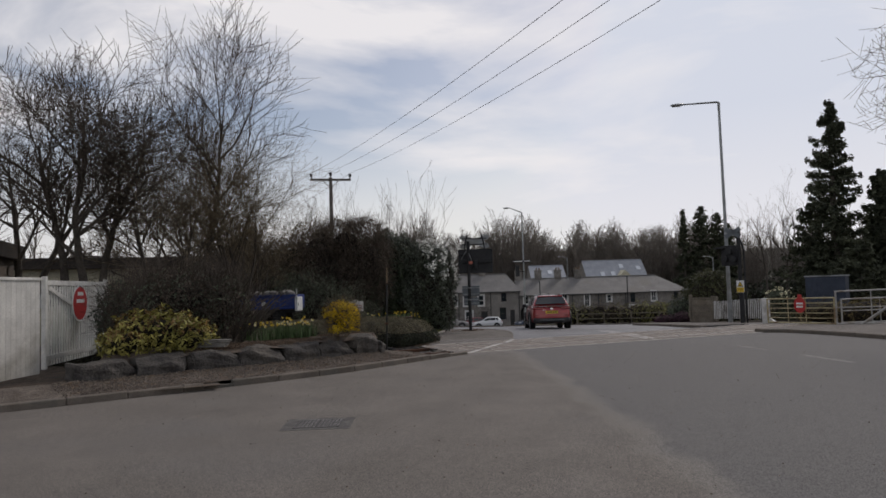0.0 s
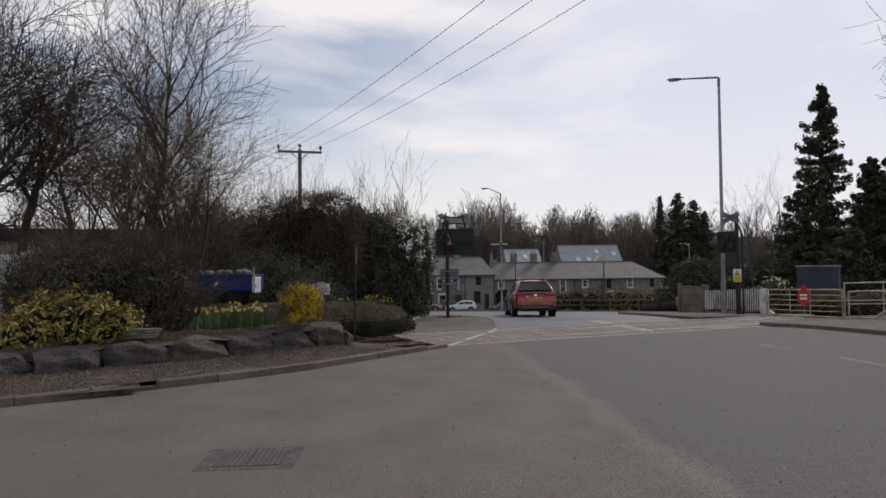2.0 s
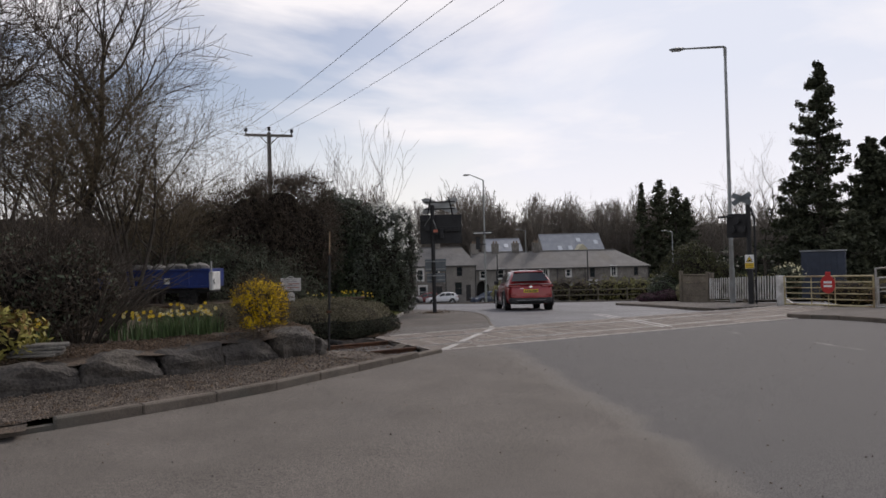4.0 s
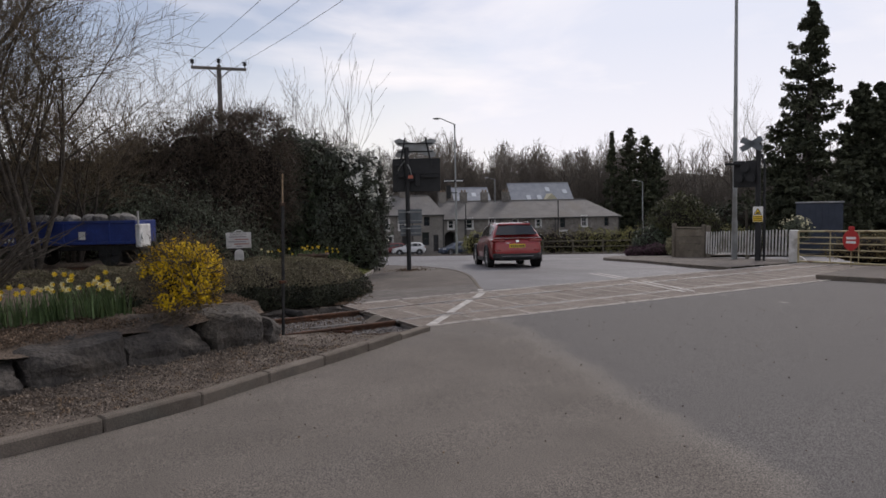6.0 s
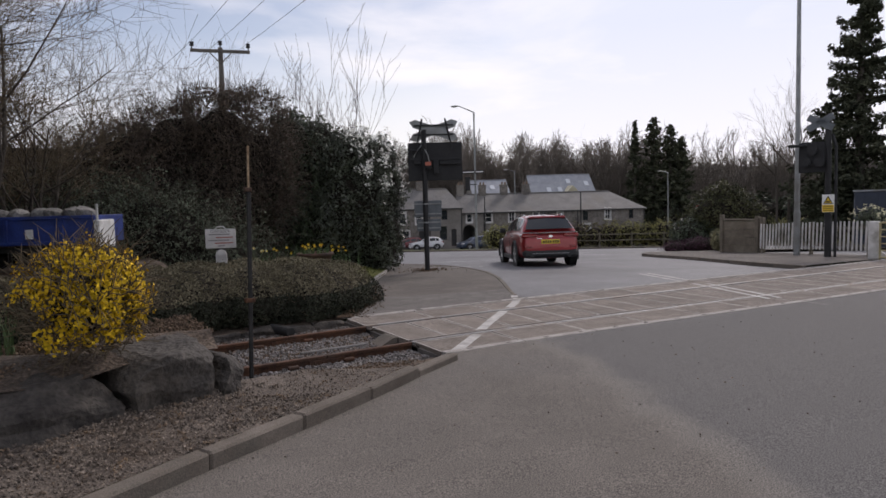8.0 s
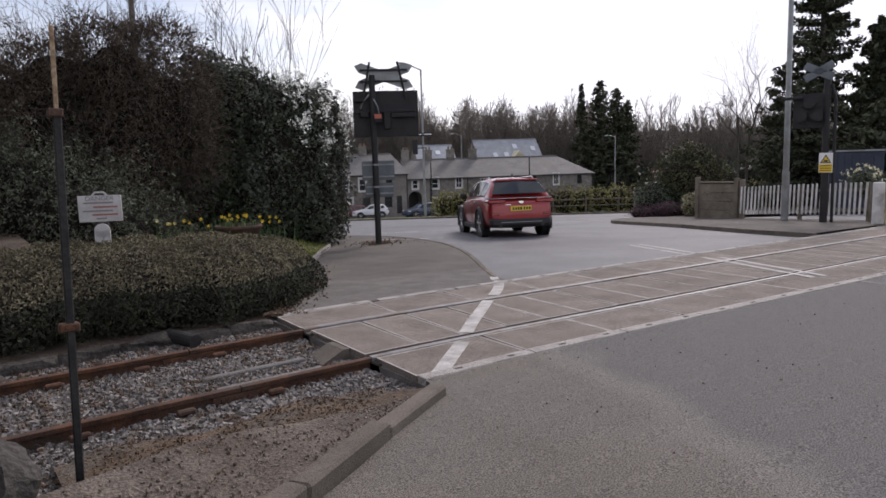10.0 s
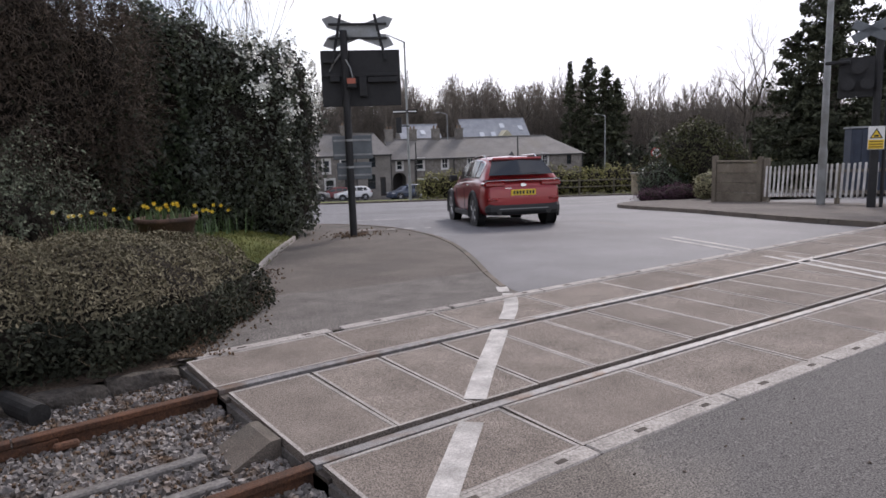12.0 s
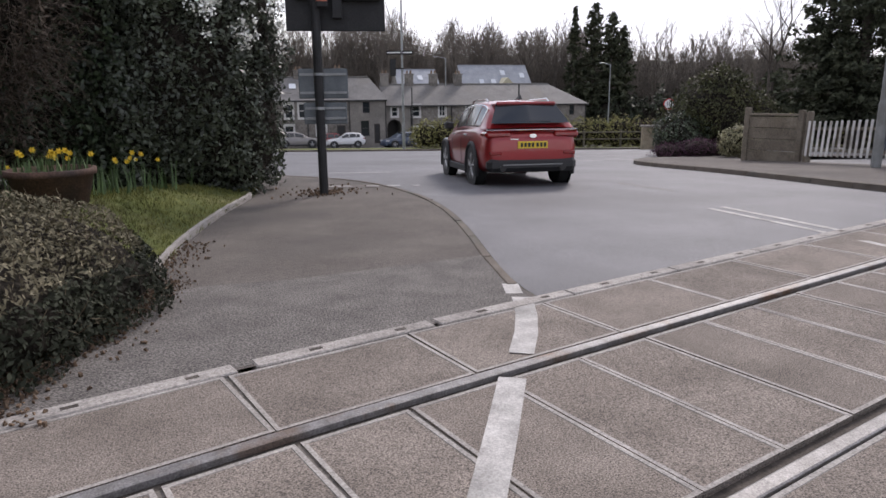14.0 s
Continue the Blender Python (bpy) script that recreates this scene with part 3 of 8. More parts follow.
# Sleepers in the ballast.
M_sleeper = mat("weathered concrete sleeper", (0.13, 0.116, 0.10), (0.21, 0.19, 0.168), 5, 0.9, 0.5, 60, c=(0.13, 0.11, 0.09), rnd=0.1)
for i in range(7):
    bm = BM()
    x = -0.95 - i * 0.72
    box(bm, x - 0.12, 0.32, -0.29, x + 0.12, 2.9, -0.112, 0.02)
    part("sleeper", bm, M_sleeper, railway, "weathered concrete sleeper")
    for y in (RAIL_N, RAIL_F):
        bm = BM()
        box(bm, x - 0.07, y - 0.13, -0.1, x + 0.07, y - 0.07, -0.055, 0.012)
        box(bm, x - 0.07, y + 0.07, -0.1, x + 0.07, y + 0.13, -0.055, 0.012)
        part("rail_chair", bm, M_rust, railway, "rusty rail clip")

bm = BM()
box(bm, -1.32, 1.12, -0.14, -0.35, 1.2, -0.075, 0.01)
box(bm, -1.32, 1.5, -0.14, -0.35, 1.58, -0.075, 0.01)
part("guard_plate", bm, mat("grey timber strip", (0.13, 0.12, 0.11), (0.2, 0.19, 0.18), 6, 0.9, 0.5, 60), railway, "weathered grey strips between the rails")

# Ballast: a rough bed and loose stones on it.
_bedv, _bedf = [], []
_nx, _ny = 60, 18
rng = random.Random(5)
for i in range(_nx + 1):
    for j in range(_ny + 1):
        x, y = -6 + 6.0 * i / _nx, -0.75 + 4.3 * j / _ny
        _bedv.append((min(x, 0.02), y, -0.128 + rng.uniform(-0.012, 0.012) - (0.0 if y > 0.2 else 0.0)))
for i in range(_nx):
    for j in range(_ny):
        a = i * (_ny + 1) + j
        _bedf.append((a, a + _ny + 1, a + _ny + 2, a + 1))
tagged(raw("ballast_bed", _bedv, _bedf, M_gravelbed), "packed grey ballast bed", "ballast", kind="structure")


def pebbles(name, n, spot, size, material, label, seed):
    """Loose stones, each a small lump, joined into one."""
    rng = random.Random(seed)
    verts, faces = [], []
    base = [(a, b, c) for c in (-0.7, 0.7) for a, b in ((-0.75, -0.7), (0.75, -0.7), (0.75, 0.7), (-0.75, 0.7))]
    tri = [(3, 2, 1, 0), (4, 5, 6, 7), (0, 1, 5, 4), (1, 2, 6, 5), (2, 3, 7, 6), (3, 0, 4, 7)]
    for _ in range(n):
        p = spot(rng)
        if p is None:
            continue
        r = rng.uniform(*size)
        e = Euler((rng.uniform(0, 6), rng.uniform(0, 6), rng.uniform(0, 6))).to_matrix()
        k = len(verts)
        sc = (r * rng.uniform(0.8, 1.3), r * rng.uniform(0.7, 1.1), r * rng.uniform(0.5, 0.8))
        for b in base:
            v = e @ Vector((b[0] * sc[0] * rng.uniform(0.75, 1.2), b[1] * sc[1] * rng.uniform(0.75, 1.2), b[2] * sc[2] * rng.uniform(0.7, 1.2)))
            verts.append((p[0] + v.x, p[1] + v.y, p[2] + v.z))
        faces += [tuple(k + i for i in t) for t in tri]
    return tagged(raw(name, verts, faces, material), label, "stones", kind="stuff")


def _ballast_spot(rng):
    x = -5.2 * rng.random() ** 1.2
    return (x - 0.02, rng.uniform(-0.35, 3.25), -0.118 + rng.uniform(-0.012, 0.012))


pebbles("ballast_stones", 23000, _ballast_spot, (0.012, 0.029), M_ballast, "loose grey and white ballast stones", 3)

# The painted line across the panels.
def painted(points, w, z=0.0055, name="painted_line", label="worn white line painted over the crossing", m=None):
    """A stripe along plan points, on the land or on the panels."""
    v, f = [], []
    for i, (x, y) in enumerate(points):
        a, b = points[max(i - 1, 0)], points[min(i + 1, len(points) - 1)]
        d = Vector((b[0] - a[0], b[1] - a[1])).normalized() * w / 2
        for sgn in (1, -1):
            px, py = x - sgn * d.y, y + sgn * d.x
            v.append((px, py, ground_z(px, py) + z))
    for i in range(len(points) - 1):
        f.append((2 * i, 2 * i + 1, 2 * i + 3, 2 * i + 2))
    return tagged(raw(name, v, f, m or M_white), label, "road marking", "road markings", "structure")


M_ghost = mat("almost worn-off road paint", (0.17, 0.16, 0.148), (0.26, 0.248, 0.23), 7.0, 0.85, 0.3, 90, c=(0.12, 0.112, 0.104), grain=0.3)
painted([(0.2, 0.07), (0.95, 0.72)], 0.15)
painted([(1.2, 0.98), (1.6, 1.35), (1.98, 1.68), (2.43, 2.08)], 0.15)
painted([(2.71, 2.30), (2.98, 2.53), (3.24, 2.79), (3.5, 3.1)], 0.15)
painted([(3.52, 3.2), (3.68, 3.42)], 0.13)
painted([(8.55, 4.4), (8.2, 3.4), (7.85, 2.4), (7.4, 1.2), (6.95, 0.0)], 0.09, 0.008)
painted([(8.3, 4.45), (7.95, 3.45), (7.6, 2.45), (7.15, 1.25), (6.7, 0.05)], 0.09, 0.008)
painted([(5.55, -4.6), (4.2, -8.4)], 0.09, 0.004, m=M_ghost)
painted([(3.6, -10.2), (2.2, -14.0)], 0.09, 0.004, m=M_ghost)
painted([(6.85, -0.4), (6.1, -2.6)], 0.09, 0.004, m=M_ghost)
painted([(10.2, 7.4), (9.7, 5.9)], 0.09, 0.008, m=M_ghost)
painted([(12.4, 12.6), (11.8, 10.9)], 0.09, 0.008, m=M_ghost)
painted([(12.95, 0.9), (14.2, 2.3), (15.1, 3.2)], 0.1, 0.008)
for a, b in (((5.75, 10.3), (6.1, 10.05)), ((6.3, 9.9), (6.5, 9.78)), ((6.62, 9.7), (6.82, 9.58)), ((7.0, 9.45), (7.1, 9.38))):
    painted([a, b], 0.1, 0.03)
painted([(7.6, 13.9), (8.9, 13.1)], 0.1, 0.01)
painted([(15.2, 15.0), (18.5, 13.2)], 0.1, 0.008)
painted([(19.5, 16.5), (24.0, 13.0)], 0.1, 0.008)

# Manhole cover in the near carriageway.
mh = thing("manhole_cover", pose(-6.33, -8.15, ground_z(-6.33, -8.15), 0, 0, -24), "worn rectangular iron manhole cover in a broken tarmac collar", "manhole cover")
bm = BM()
box(bm, -0.44, -0.36, -0.05, 0.44, 0.36, 0.003)
part("collar", bm, mat("cracked dark tar", (0.07, 0.066, 0.062), (0.12, 0.112, 0.105), 9, 0.95, 0.8, 40, dist=0.02), mh, "cracked darker tarmac collar")
M_iron = mat("worn cast iron", (0.11, 0.10, 0.095), (0.19, 0.178, 0.168), 9, 0.6, 0.3, 80, metal=0.4)
for sgn in (-1, 1):
    bm = BM()
    box(bm, -0.3 if sgn < 0 else 0.005, -0.25, 0.0, -0.005 if sgn < 0 else 0.3, 0.25, 0.006)
    cv = part("lid", bm, plain("iron hollow", (0.05, 0.047, 0.045), 0.8), mh, "half of the iron cover")
    bm = BM()
    for i in range(6):
        for j in range(10):
            x, y = sgn * (0.032 + i * 0.048), -0.225 + j * 0.05
            box(bm, x - 0.016, y - 0.017, 0.006, x + 0.016, y + 0.017, 0.011)
    part("stud", bm, M_iron, cv, "worn raised studs")

# ---------------------------------------------------------------- plants
M_bark = mat("grey-brown bark", (0.05, 0.042, 0.034), (0.10, 0.085, 0.07), 4.0, 0.95, 0.7, 30, dist=0.02)
M_twig = mat("thin brown twigs", (0.048, 0.038, 0.031), (0.095, 0.076, 0.06), 1.5, 0.95, 0, 30)
# Paler than the near twigs: distance haze is mixed into this colour.
M_twigfar = mat("distant bare twigs paled for haze", (0.12, 0.103, 0.087), (0.19, 0.165, 0.14), 0.06, 0.95, 0, 3)
M_budtwig = mat("twigs with swelling buds", (0.10, 0.077, 0.048), (0.155, 0.122, 0.078), 1.0, 0.95, 0, 30)


def leafmat(name, a, b, rough=0.72, spec=0.2, two=0.45):
    return mat(name, a, b, 1.3, rough, 0, 25, grain=0.2, two=two, spec=spec)


M_laurel = leafmat("dark glossy evergreen leaves", (0.02, 0.033, 0.016), (0.05, 0.07, 0.031), 0.42, 0.5)
M_viburn = leafmat("dark shrub leaves", (0.034, 0.042, 0.027), (0.078, 0.092, 0.058), 0.45, 0.5)
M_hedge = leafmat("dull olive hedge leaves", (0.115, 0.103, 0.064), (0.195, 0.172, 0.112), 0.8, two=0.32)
# Far darker than the hedge top: the shade of the sides is in this colour.
M_hedgeside = leafmat("hedge leaves coloured as in shade", (0.022, 0.025, 0.016), (0.047, 0.051, 0.032), 0.8, two=0.35)
M_brownleaf = leafmat("brown dead leaves and twigs", (0.07, 0.054, 0.042), (0.13, 0.102, 0.079), 0.9, 0.2)
M_cotone = leafmat("small grey-green leaves", (0.068, 0.083, 0.055), (0.138, 0.156, 0.107), 0.75)
M_wisp = mat("feathery brown shoots", (0.08, 0.062, 0.048), (0.145, 0.114, 0.088), 0.8, 0.95, 0, 25, two=0.35)
M_conifer = leafmat("dark conifer needles", (0.044, 0.05, 0.034), (0.088, 0.095, 0.058), 0.85, 0.15)
M_pieris = leafmat("yellow-green young leaves", (0.15, 0.145, 0.03), (0.31, 0.27, 0.075), 0.6)
M_pierisred = leafmat("bronze young leaves", (0.10, 0.06, 0.02), (0.2, 0.12, 0.04), 0.6)
M_forsy = leafmat("yellow blossom", (0.52, 0.33, 0.01), (0.80, 0.56, 0.03), 0.7, two=0.3)
M_daffleaf = leafmat("daffodil leaves", (0.06, 0.1, 0.04), (0.13, 0.185, 0.08), 0.5)
M_petal = plain("pale cream petals", (0.78, 0.74, 0.48), 0.6)
M_petaly = plain("yellow petals", (0.80, 0.60, 0.06), 0.6)
M_blossom = leafmat("white blossom", (0.76, 0.76, 0.70), (0.86, 0.86, 0.80), 0.7)
M_heather = leafmat("purple heather", (0.06, 0.025, 0.045), (0.11, 0.05, 0.075), 0.8)
# Shade between leaves, put into the colour of the solid cores.
M_core = mat("near-black core shade", (0.013, 0.011, 0.009), (0.032, 0.027, 0.021), 5.0, 1.0, 0.9, 14, spec=0.1, grain=0.6, dist=0.08)
M_ivy = leafmat("dark ivy leaves", (0.022, 0.029, 0.018), (0.05, 0.057, 0.034), 0.6)


def bars(segs, sides=4):
    """Vertices and faces of tapered bars from rows p0, p1, r0, r1."""
    p0 = np.array([s[0] for s in segs], float)
    p1 = np.array([s[1] for s in segs], float)
    r0 = np.array([s[2] for s in segs], float)[:, None, None]
    r1 = np.array([s[3] for s in segs], float)[:, None, None]
    d = p1 - p0
    d /= np.linalg.norm(d, axis=1, keepdims=True) + 1e-9
    ref = np.where(np.abs(d[:, 2:3]) < 0.9, np.array([[0, 0, 1.0]]), np.array([[1.0, 0, 0]]))
    u = np.cross(d, ref)
    u /= np.linalg.norm(u, axis=1, keepdims=True)
    w = np.cross(d, u)
    a = np.arange(sides) * 2 * math.pi / sides
    ring = np.cos(a)[None, :, None] * u[:, None, :] + np.sin(a)[None, :, None] * w[:, None, :]
    v = np.concatenate([p0[:, None, :] + ring * r0, p1[:, None, :] + ring * r1], 1).reshape(-1, 3)
    base = np.arange(len(segs))[:, None, None] * 2 * sides
    k = np.arange(sides)
    q = np.stack([k, (k + 1) % sides, (k + 1) % sides + sides, k + sides], 1)[None]
    return v, (q + base).reshape(-1, 4)


def quick(name, v, f, material, parent=None, label=""):
    """A mesh of equal faces from arrays."""
    v, f = np.asarray(v, np.float32), np.asarray(f, np.int32)
    me = bpy.data.meshes.new(name)
    me.vertices.add(len(v))
    me.vertices.foreach_set("co", v.ravel())
    n = f.shape[1]
    me.loops.add(f.size)
    me.loops.foreach_set("vertex_index", f.ravel())
    me.polygons.add(len(f))
    me.polygons.foreach_set("loop_start", np.arange(len(f), dtype=np.int32) * n)
    me.update(calc_edges=True)
    return place_mesh(name, me, material, parent, label)


def leaves(points, normals, length, width, rng, lean=0.7):
    """Diamond leaves at points, turned at random round the given normals."""
    n = len(points)
    nrm = normals + lean * rng.normal(size=(n, 3))
    nrm /= np.linalg.norm(nrm, axis=1, keepdims=True) + 1e-9
    t = np.cross(nrm, rng.normal(size=(n, 3)))
    t /= np.linalg.norm(t, axis=1, keepdims=True) + 1e-9
    b = np.cross(nrm, t)
    s = rng.uniform(0.6, 1.3, (n, 1))
    L, W = t * length * s / 2, b * width * s / 2
    v = np.stack([points - L, points + W + nrm * width * 0.12, points + L, points - W + nrm * width * 0.12], 1).reshape(-1, 3)
    return v, np.arange(4 * n).reshape(-1, 4)


def shell(blobs, n, rng, depth=0.22, low=-9.0, rough=0.18):
    """Points and normals near the skin of a union of ellipsoids (centre, radii), with an uneven outline."""
    areas = np.array([(r[0] * r[1] + r[1] * r[2] + r[0] * r[2]) for _, r in blobs])
    pts, nor = [], []
    for (c, r), k in zip(blobs, (n * areas / areas.sum()).astype(int)):
        d = rng.normal(size=(int(k), 3))
        d /= np.linalg.norm(d, axis=1, keepdims=True)
        lump = 1 + rough * (np.sin(d[:, 0] * 7 + c[0] * 3) * np.sin(d[:, 1] * 6 + c[1]) + 0.6 * np.sin(d[:, 2] * 9 + c[0]) * np.sin(d[:, 0] * 11))
        p = np.array(c) + d * np.array(r) * (lump * (1 - depth * rng.random(len(d)) ** 1.5))[:, None]
        m = d / np.array(r)
        pts.append(p)
        nor.append(m / np.linalg.norm(m, axis=1, keepdims=True))
    pts, nor = np.concatenate(pts), np.concatenate(nor)
    keep = pts[:, 2] > low
    for c, r in blobs:
        keep &= (((pts - np.array(c)) / np.array(r)) ** 2).sum(1) > 0.5
    return pts[keep], nor[keep]


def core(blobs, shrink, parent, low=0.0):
    """A solid near-black core that stands in for the shade inside a shrub."""
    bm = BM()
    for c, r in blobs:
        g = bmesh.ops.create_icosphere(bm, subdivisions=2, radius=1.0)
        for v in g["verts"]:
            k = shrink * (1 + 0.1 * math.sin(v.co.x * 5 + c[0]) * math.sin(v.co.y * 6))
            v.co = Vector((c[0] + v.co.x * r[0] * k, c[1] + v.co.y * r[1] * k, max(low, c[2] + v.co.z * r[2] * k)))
    skin = part("shade_core", bm, M_core, parent, "dark solid core standing in for inner shade")
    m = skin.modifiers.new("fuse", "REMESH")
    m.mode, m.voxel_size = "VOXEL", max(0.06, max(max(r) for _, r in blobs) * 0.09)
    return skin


def shrub(name, base, blobs, n, size, material, label, category="shrub", seed=1, twigs=0, flowers=None, group="", shrink=0.78, low=0.05, lean=0.7, extra=None, depth=0.22, twigmat=None, twiglen=0.5, rough=0.18, heart=None):
    """blobs are relative to base. Leaves over a dark core, with bare twigs and flowers where asked."""
    rng = np.random.default_rng(seed)
    root = thing(name, pose(*base), label, category, group)
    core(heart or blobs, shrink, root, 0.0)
    p, m = shell(blobs, n, rng, low=low, depth=depth, rough=rough)
    v, f = leaves(p, m, size[0], size[1], rng, lean)
    quick("foliage", v, f, material, root)
    if extra:
        p, m = shell(blobs, extra[1], rng, low=low, depth=0.1)
        up = m[:, 2] > extra[3]
        v, f = leaves(p[up], m[up], extra[2][0], extra[2][1], rng, lean)
        quick("young_foliage", v, f, extra[0], root)
    if twigs:
        p, m = shell(blobs, twigs, rng, low=low, depth=0.3)
        segs = []
        for a, d in zip(p, m):
            w = d * 0.6 + np.array([0, 0, 0.5]) + rng.normal(size=3) * 0.45
            w *= rng.uniform(0.4, 1.0) * twiglen / np.linalg.norm(w)
            e = a + w * 0.6
            segs += [(a, e, 0.006, 0.004), (e, e + w * 0.5 + rng.normal(size=3) * 0.06, 0.004, 0.002)]
        v, f = bars(segs, 3)
        tagged(quick("bare_twig", v, f, twigmat or M_twig, root), "bare brown twigs", kind="stuff")
    if flowers:
        p, m = shell(blobs, flowers[1], rng, low=low, depth=0.04, rough=rough)
        p = p + m * flowers[2] * (0.6 if flowers[2] < 0.04 else 2.2)
        keep = np.ones(len(p), bool) if len(flowers) < 4 else flowers[3](p)
        p, m = p[keep], m[keep]
        k = 5 if flowers[2] < 0.04 else 11
        pp = np.repeat(p, k, 0) + rng.normal(size=(len(p) * k, 3)) * flowers[2] * (0.8 if k == 5 else 0.42)
        v, f = leaves(pp, np.repeat(m, k, 0), flowers[2] * (1.0 if k == 5 else 0.6), flowers[2] * (0.8 if k == 5 else 0.55), rng, 0.5)
        tagged(quick("blossom", v, f, flowers[0], root), "clusters of blossom", kind="stuff")
    return root


def wisps(root, blobs, n, length, material, seed, radius=0.003, kind=""):
    """Thin shoots that arch out of a shrub and hang, with small leaves where leafy."""
    rng = np.random.default_rng(seed)
    p, m = shell(blobs, n, rng, low=0.3, depth=0.35, rough=0.34)
    segs, at, nor = [], [], []
    for a, d in zip(p, m):
        w = d * 0.7 + np.array([0, 0, 0.45]) + rng.normal(size=3) * 0.35
        w *= rng.uniform(0.5, 1.0) * length / np.linalg.norm(w) / 3
        q = a
        for k in range(3):
            e = q + w + rng.normal(size=3) * 0.015
            segs.append((q, e, radius * (1 - 0.25 * k), radius * (0.75 - 0.25 * k)))
            if kind:
                for s in (0.15, 0.4, 0.65, 0.9):
                    at.append(q + (e - q) * s + rng.normal(size=3) * 0.02)
                    nor.append(d)
            q = e
            w = w + np.array([0, 0, -0.42 * length / 3])
    v, f = bars(segs, 3)
    tagged(quick("shoot", v, f, M_twig if kind else material, root), "thin arching shoots", kind="stuff")
    if kind:
        v, f = leaves(np.array(at), np.array(nor), 0.06, 0.028, rng, 0.6)
        quick("shoot_foliage", v, f, material, root, "small grey-green leaves on arching shoots")
    return root


def grow(rng, p, d, length, r, level, segs, kids, up=0.12, spread=0.75, shrinkage=0.68, wob=0.12, floor=0.003):
    """A bough with its side boughs, as tapered bars."""
    n = 4 if level > 1 else (3 if level == 1 else 2)
    step = length / n
    pts = [p]
    rad = [r]
    for i in range(n):
        d = d + rng.normal(size=3) * wob + np.array([0, 0, up])
        d = d / np.linalg.norm(d)
        q = pts[-1] + d * step
        segs[min(level, 3)].append((pts[-1], q, max(rad[-1], floor), max(r * (1 - 0.75 * (i + 1) / n), floor)))
        pts.append(q)
        rad.append(r * (1 - 0.75 * (i + 1) / n))
    if level == 0:
        return
    for k in range(kids[level]):
        t = (0.25 + 0.75 * (k + rng.random()) / kids[level]) * n
        i = min(int(t), n - 1)
        q = pts[i] + (pts[i + 1] - pts[i]) * (t - i)
        side = np.cross(d, rng.normal(size=3))
        side /= np.linalg.norm(side) + 1e-9
        nd = d * (1 - spread * 0.5) + side * spread
        nd /= np.linalg.norm(nd)
        grow(rng, q, nd, length * shrinkage * rng.uniform(0.65, 1.05), max(rad[i] * 0.55, 0.004), level - 1, segs, kids, up, spread, shrinkage, wob, floor)


def bare_tree(base, height, seed, label, stems=1, kids=(0, 5, 6, 7), spread=0.75, up=0.10, r=0.16, trunk=0.28, group="bare trees", lean=(0, 0), shrinkage=0.68, name="bare_tree", twig=None, thin=0.003):
    rng = np.random.default_rng(seed)
    root = thing(name, pose(*base), label, "tree", group)
    segs = {0: [], 1: [], 2: [], 3: []}
    for s in range(stems):
        a = 2 * math.pi * s / max(stems, 1) + rng.random()
        d = np.array([math.cos(a) * (0.28 if stems > 1 else 0.02) + lean[0], math.sin(a) * (0.28 if stems > 1 else 0.02) + lean[1], 1.0])
        d /= np.linalg.norm(d)
        q = d * height * trunk
        segs[3].append((np.zeros(3) + d * -0.2, q, r * 1.15, r))
        grow(rng, q, d, height * (1 - trunk) * 0.72, r, 3, segs, kids, up, spread, shrinkage, floor=thin)
    v, f = bars(segs[3] + segs[2], 6)
    quick("trunk", v, f, M_bark, root, "dark trunk and limbs")
    v, f = bars(segs[1] + segs[0], 3)
    quick("crown", v, f, twig or M_twig, root, "crown of bare fine twigs")
    return root


def conifer(base, height, width, seed, label, n=5200, group="conifers", shape=1.0, gaps=0.25, bottom=0.12, leaf=0.36):
    """A spire of drooping boughs."""
    rng = np.random.default_rng(seed)
    root = thing("conifer", pose(*base), label, "tree", group)
    v, f = bars([(np.array([0, 0, -0.2]), np.array([0, 0, height * 0.5]), height * 0.022, height * 0.014), (np.array([0, 0, height * 0.5]), np.array([0, 0, height * 0.985]), height * 0.014, 0.02)], 7)
    quick("trunk", v, f, M_bark, root, "dark straight trunk")
    nb = int(height * 13)
    pts, nor, segs = [], [], []
    for i in range(nb):
        t = bottom + (1 - bottom) * (i + rng.random()) / nb
        reach = width * (1 - t) ** shape * rng.uniform(0.6, 1.15) + 0.12
        a = rng.uniform(0, 2 * math.pi)
        if math.sin(a * 3 + t * 23) + math.sin(t * 61 + seed) < -2 + gaps * 2.2:
            continue
        d = np.array([math.cos(a), math.sin(a), -0.18 + 0.5 * t])
        o = np.array([0, 0, height * t])
        segs.append((o, o + d * reach * 0.9, 0.03, 0.008))
        k = max(6, int(n / nb * (0.4 + 1.2 * (1 - t))))
        s = rng.random(k) ** 0.7
        side = np.cross(d, [0, 0, 1.0])
        pts.append(o + d * (s * reach)[:, None] + side * (rng.normal(size=k) * 0.17 * reach * (1.1 - s))[:, None] + np.array([0, 0, 1.0]) * (rng.normal(size=k) * 0.10 - 0.06)[:, None])
        nor.append(np.tile([0.2 * math.cos(a), 0.2 * math.sin(a), 0.7], (k, 1)))
    v, f = bars(segs, 3)
    quick("bough_frame", v, f, M_bark, root, "dark boughs")
    p, m = np.concatenate(pts), np.concatenate(nor)
    v, f = leaves(p, m, leaf, leaf * 0.42, rng, 0.55)
    quick("crown", v, f, M_conifer, root, "dark drooping needle foliage")
    return root

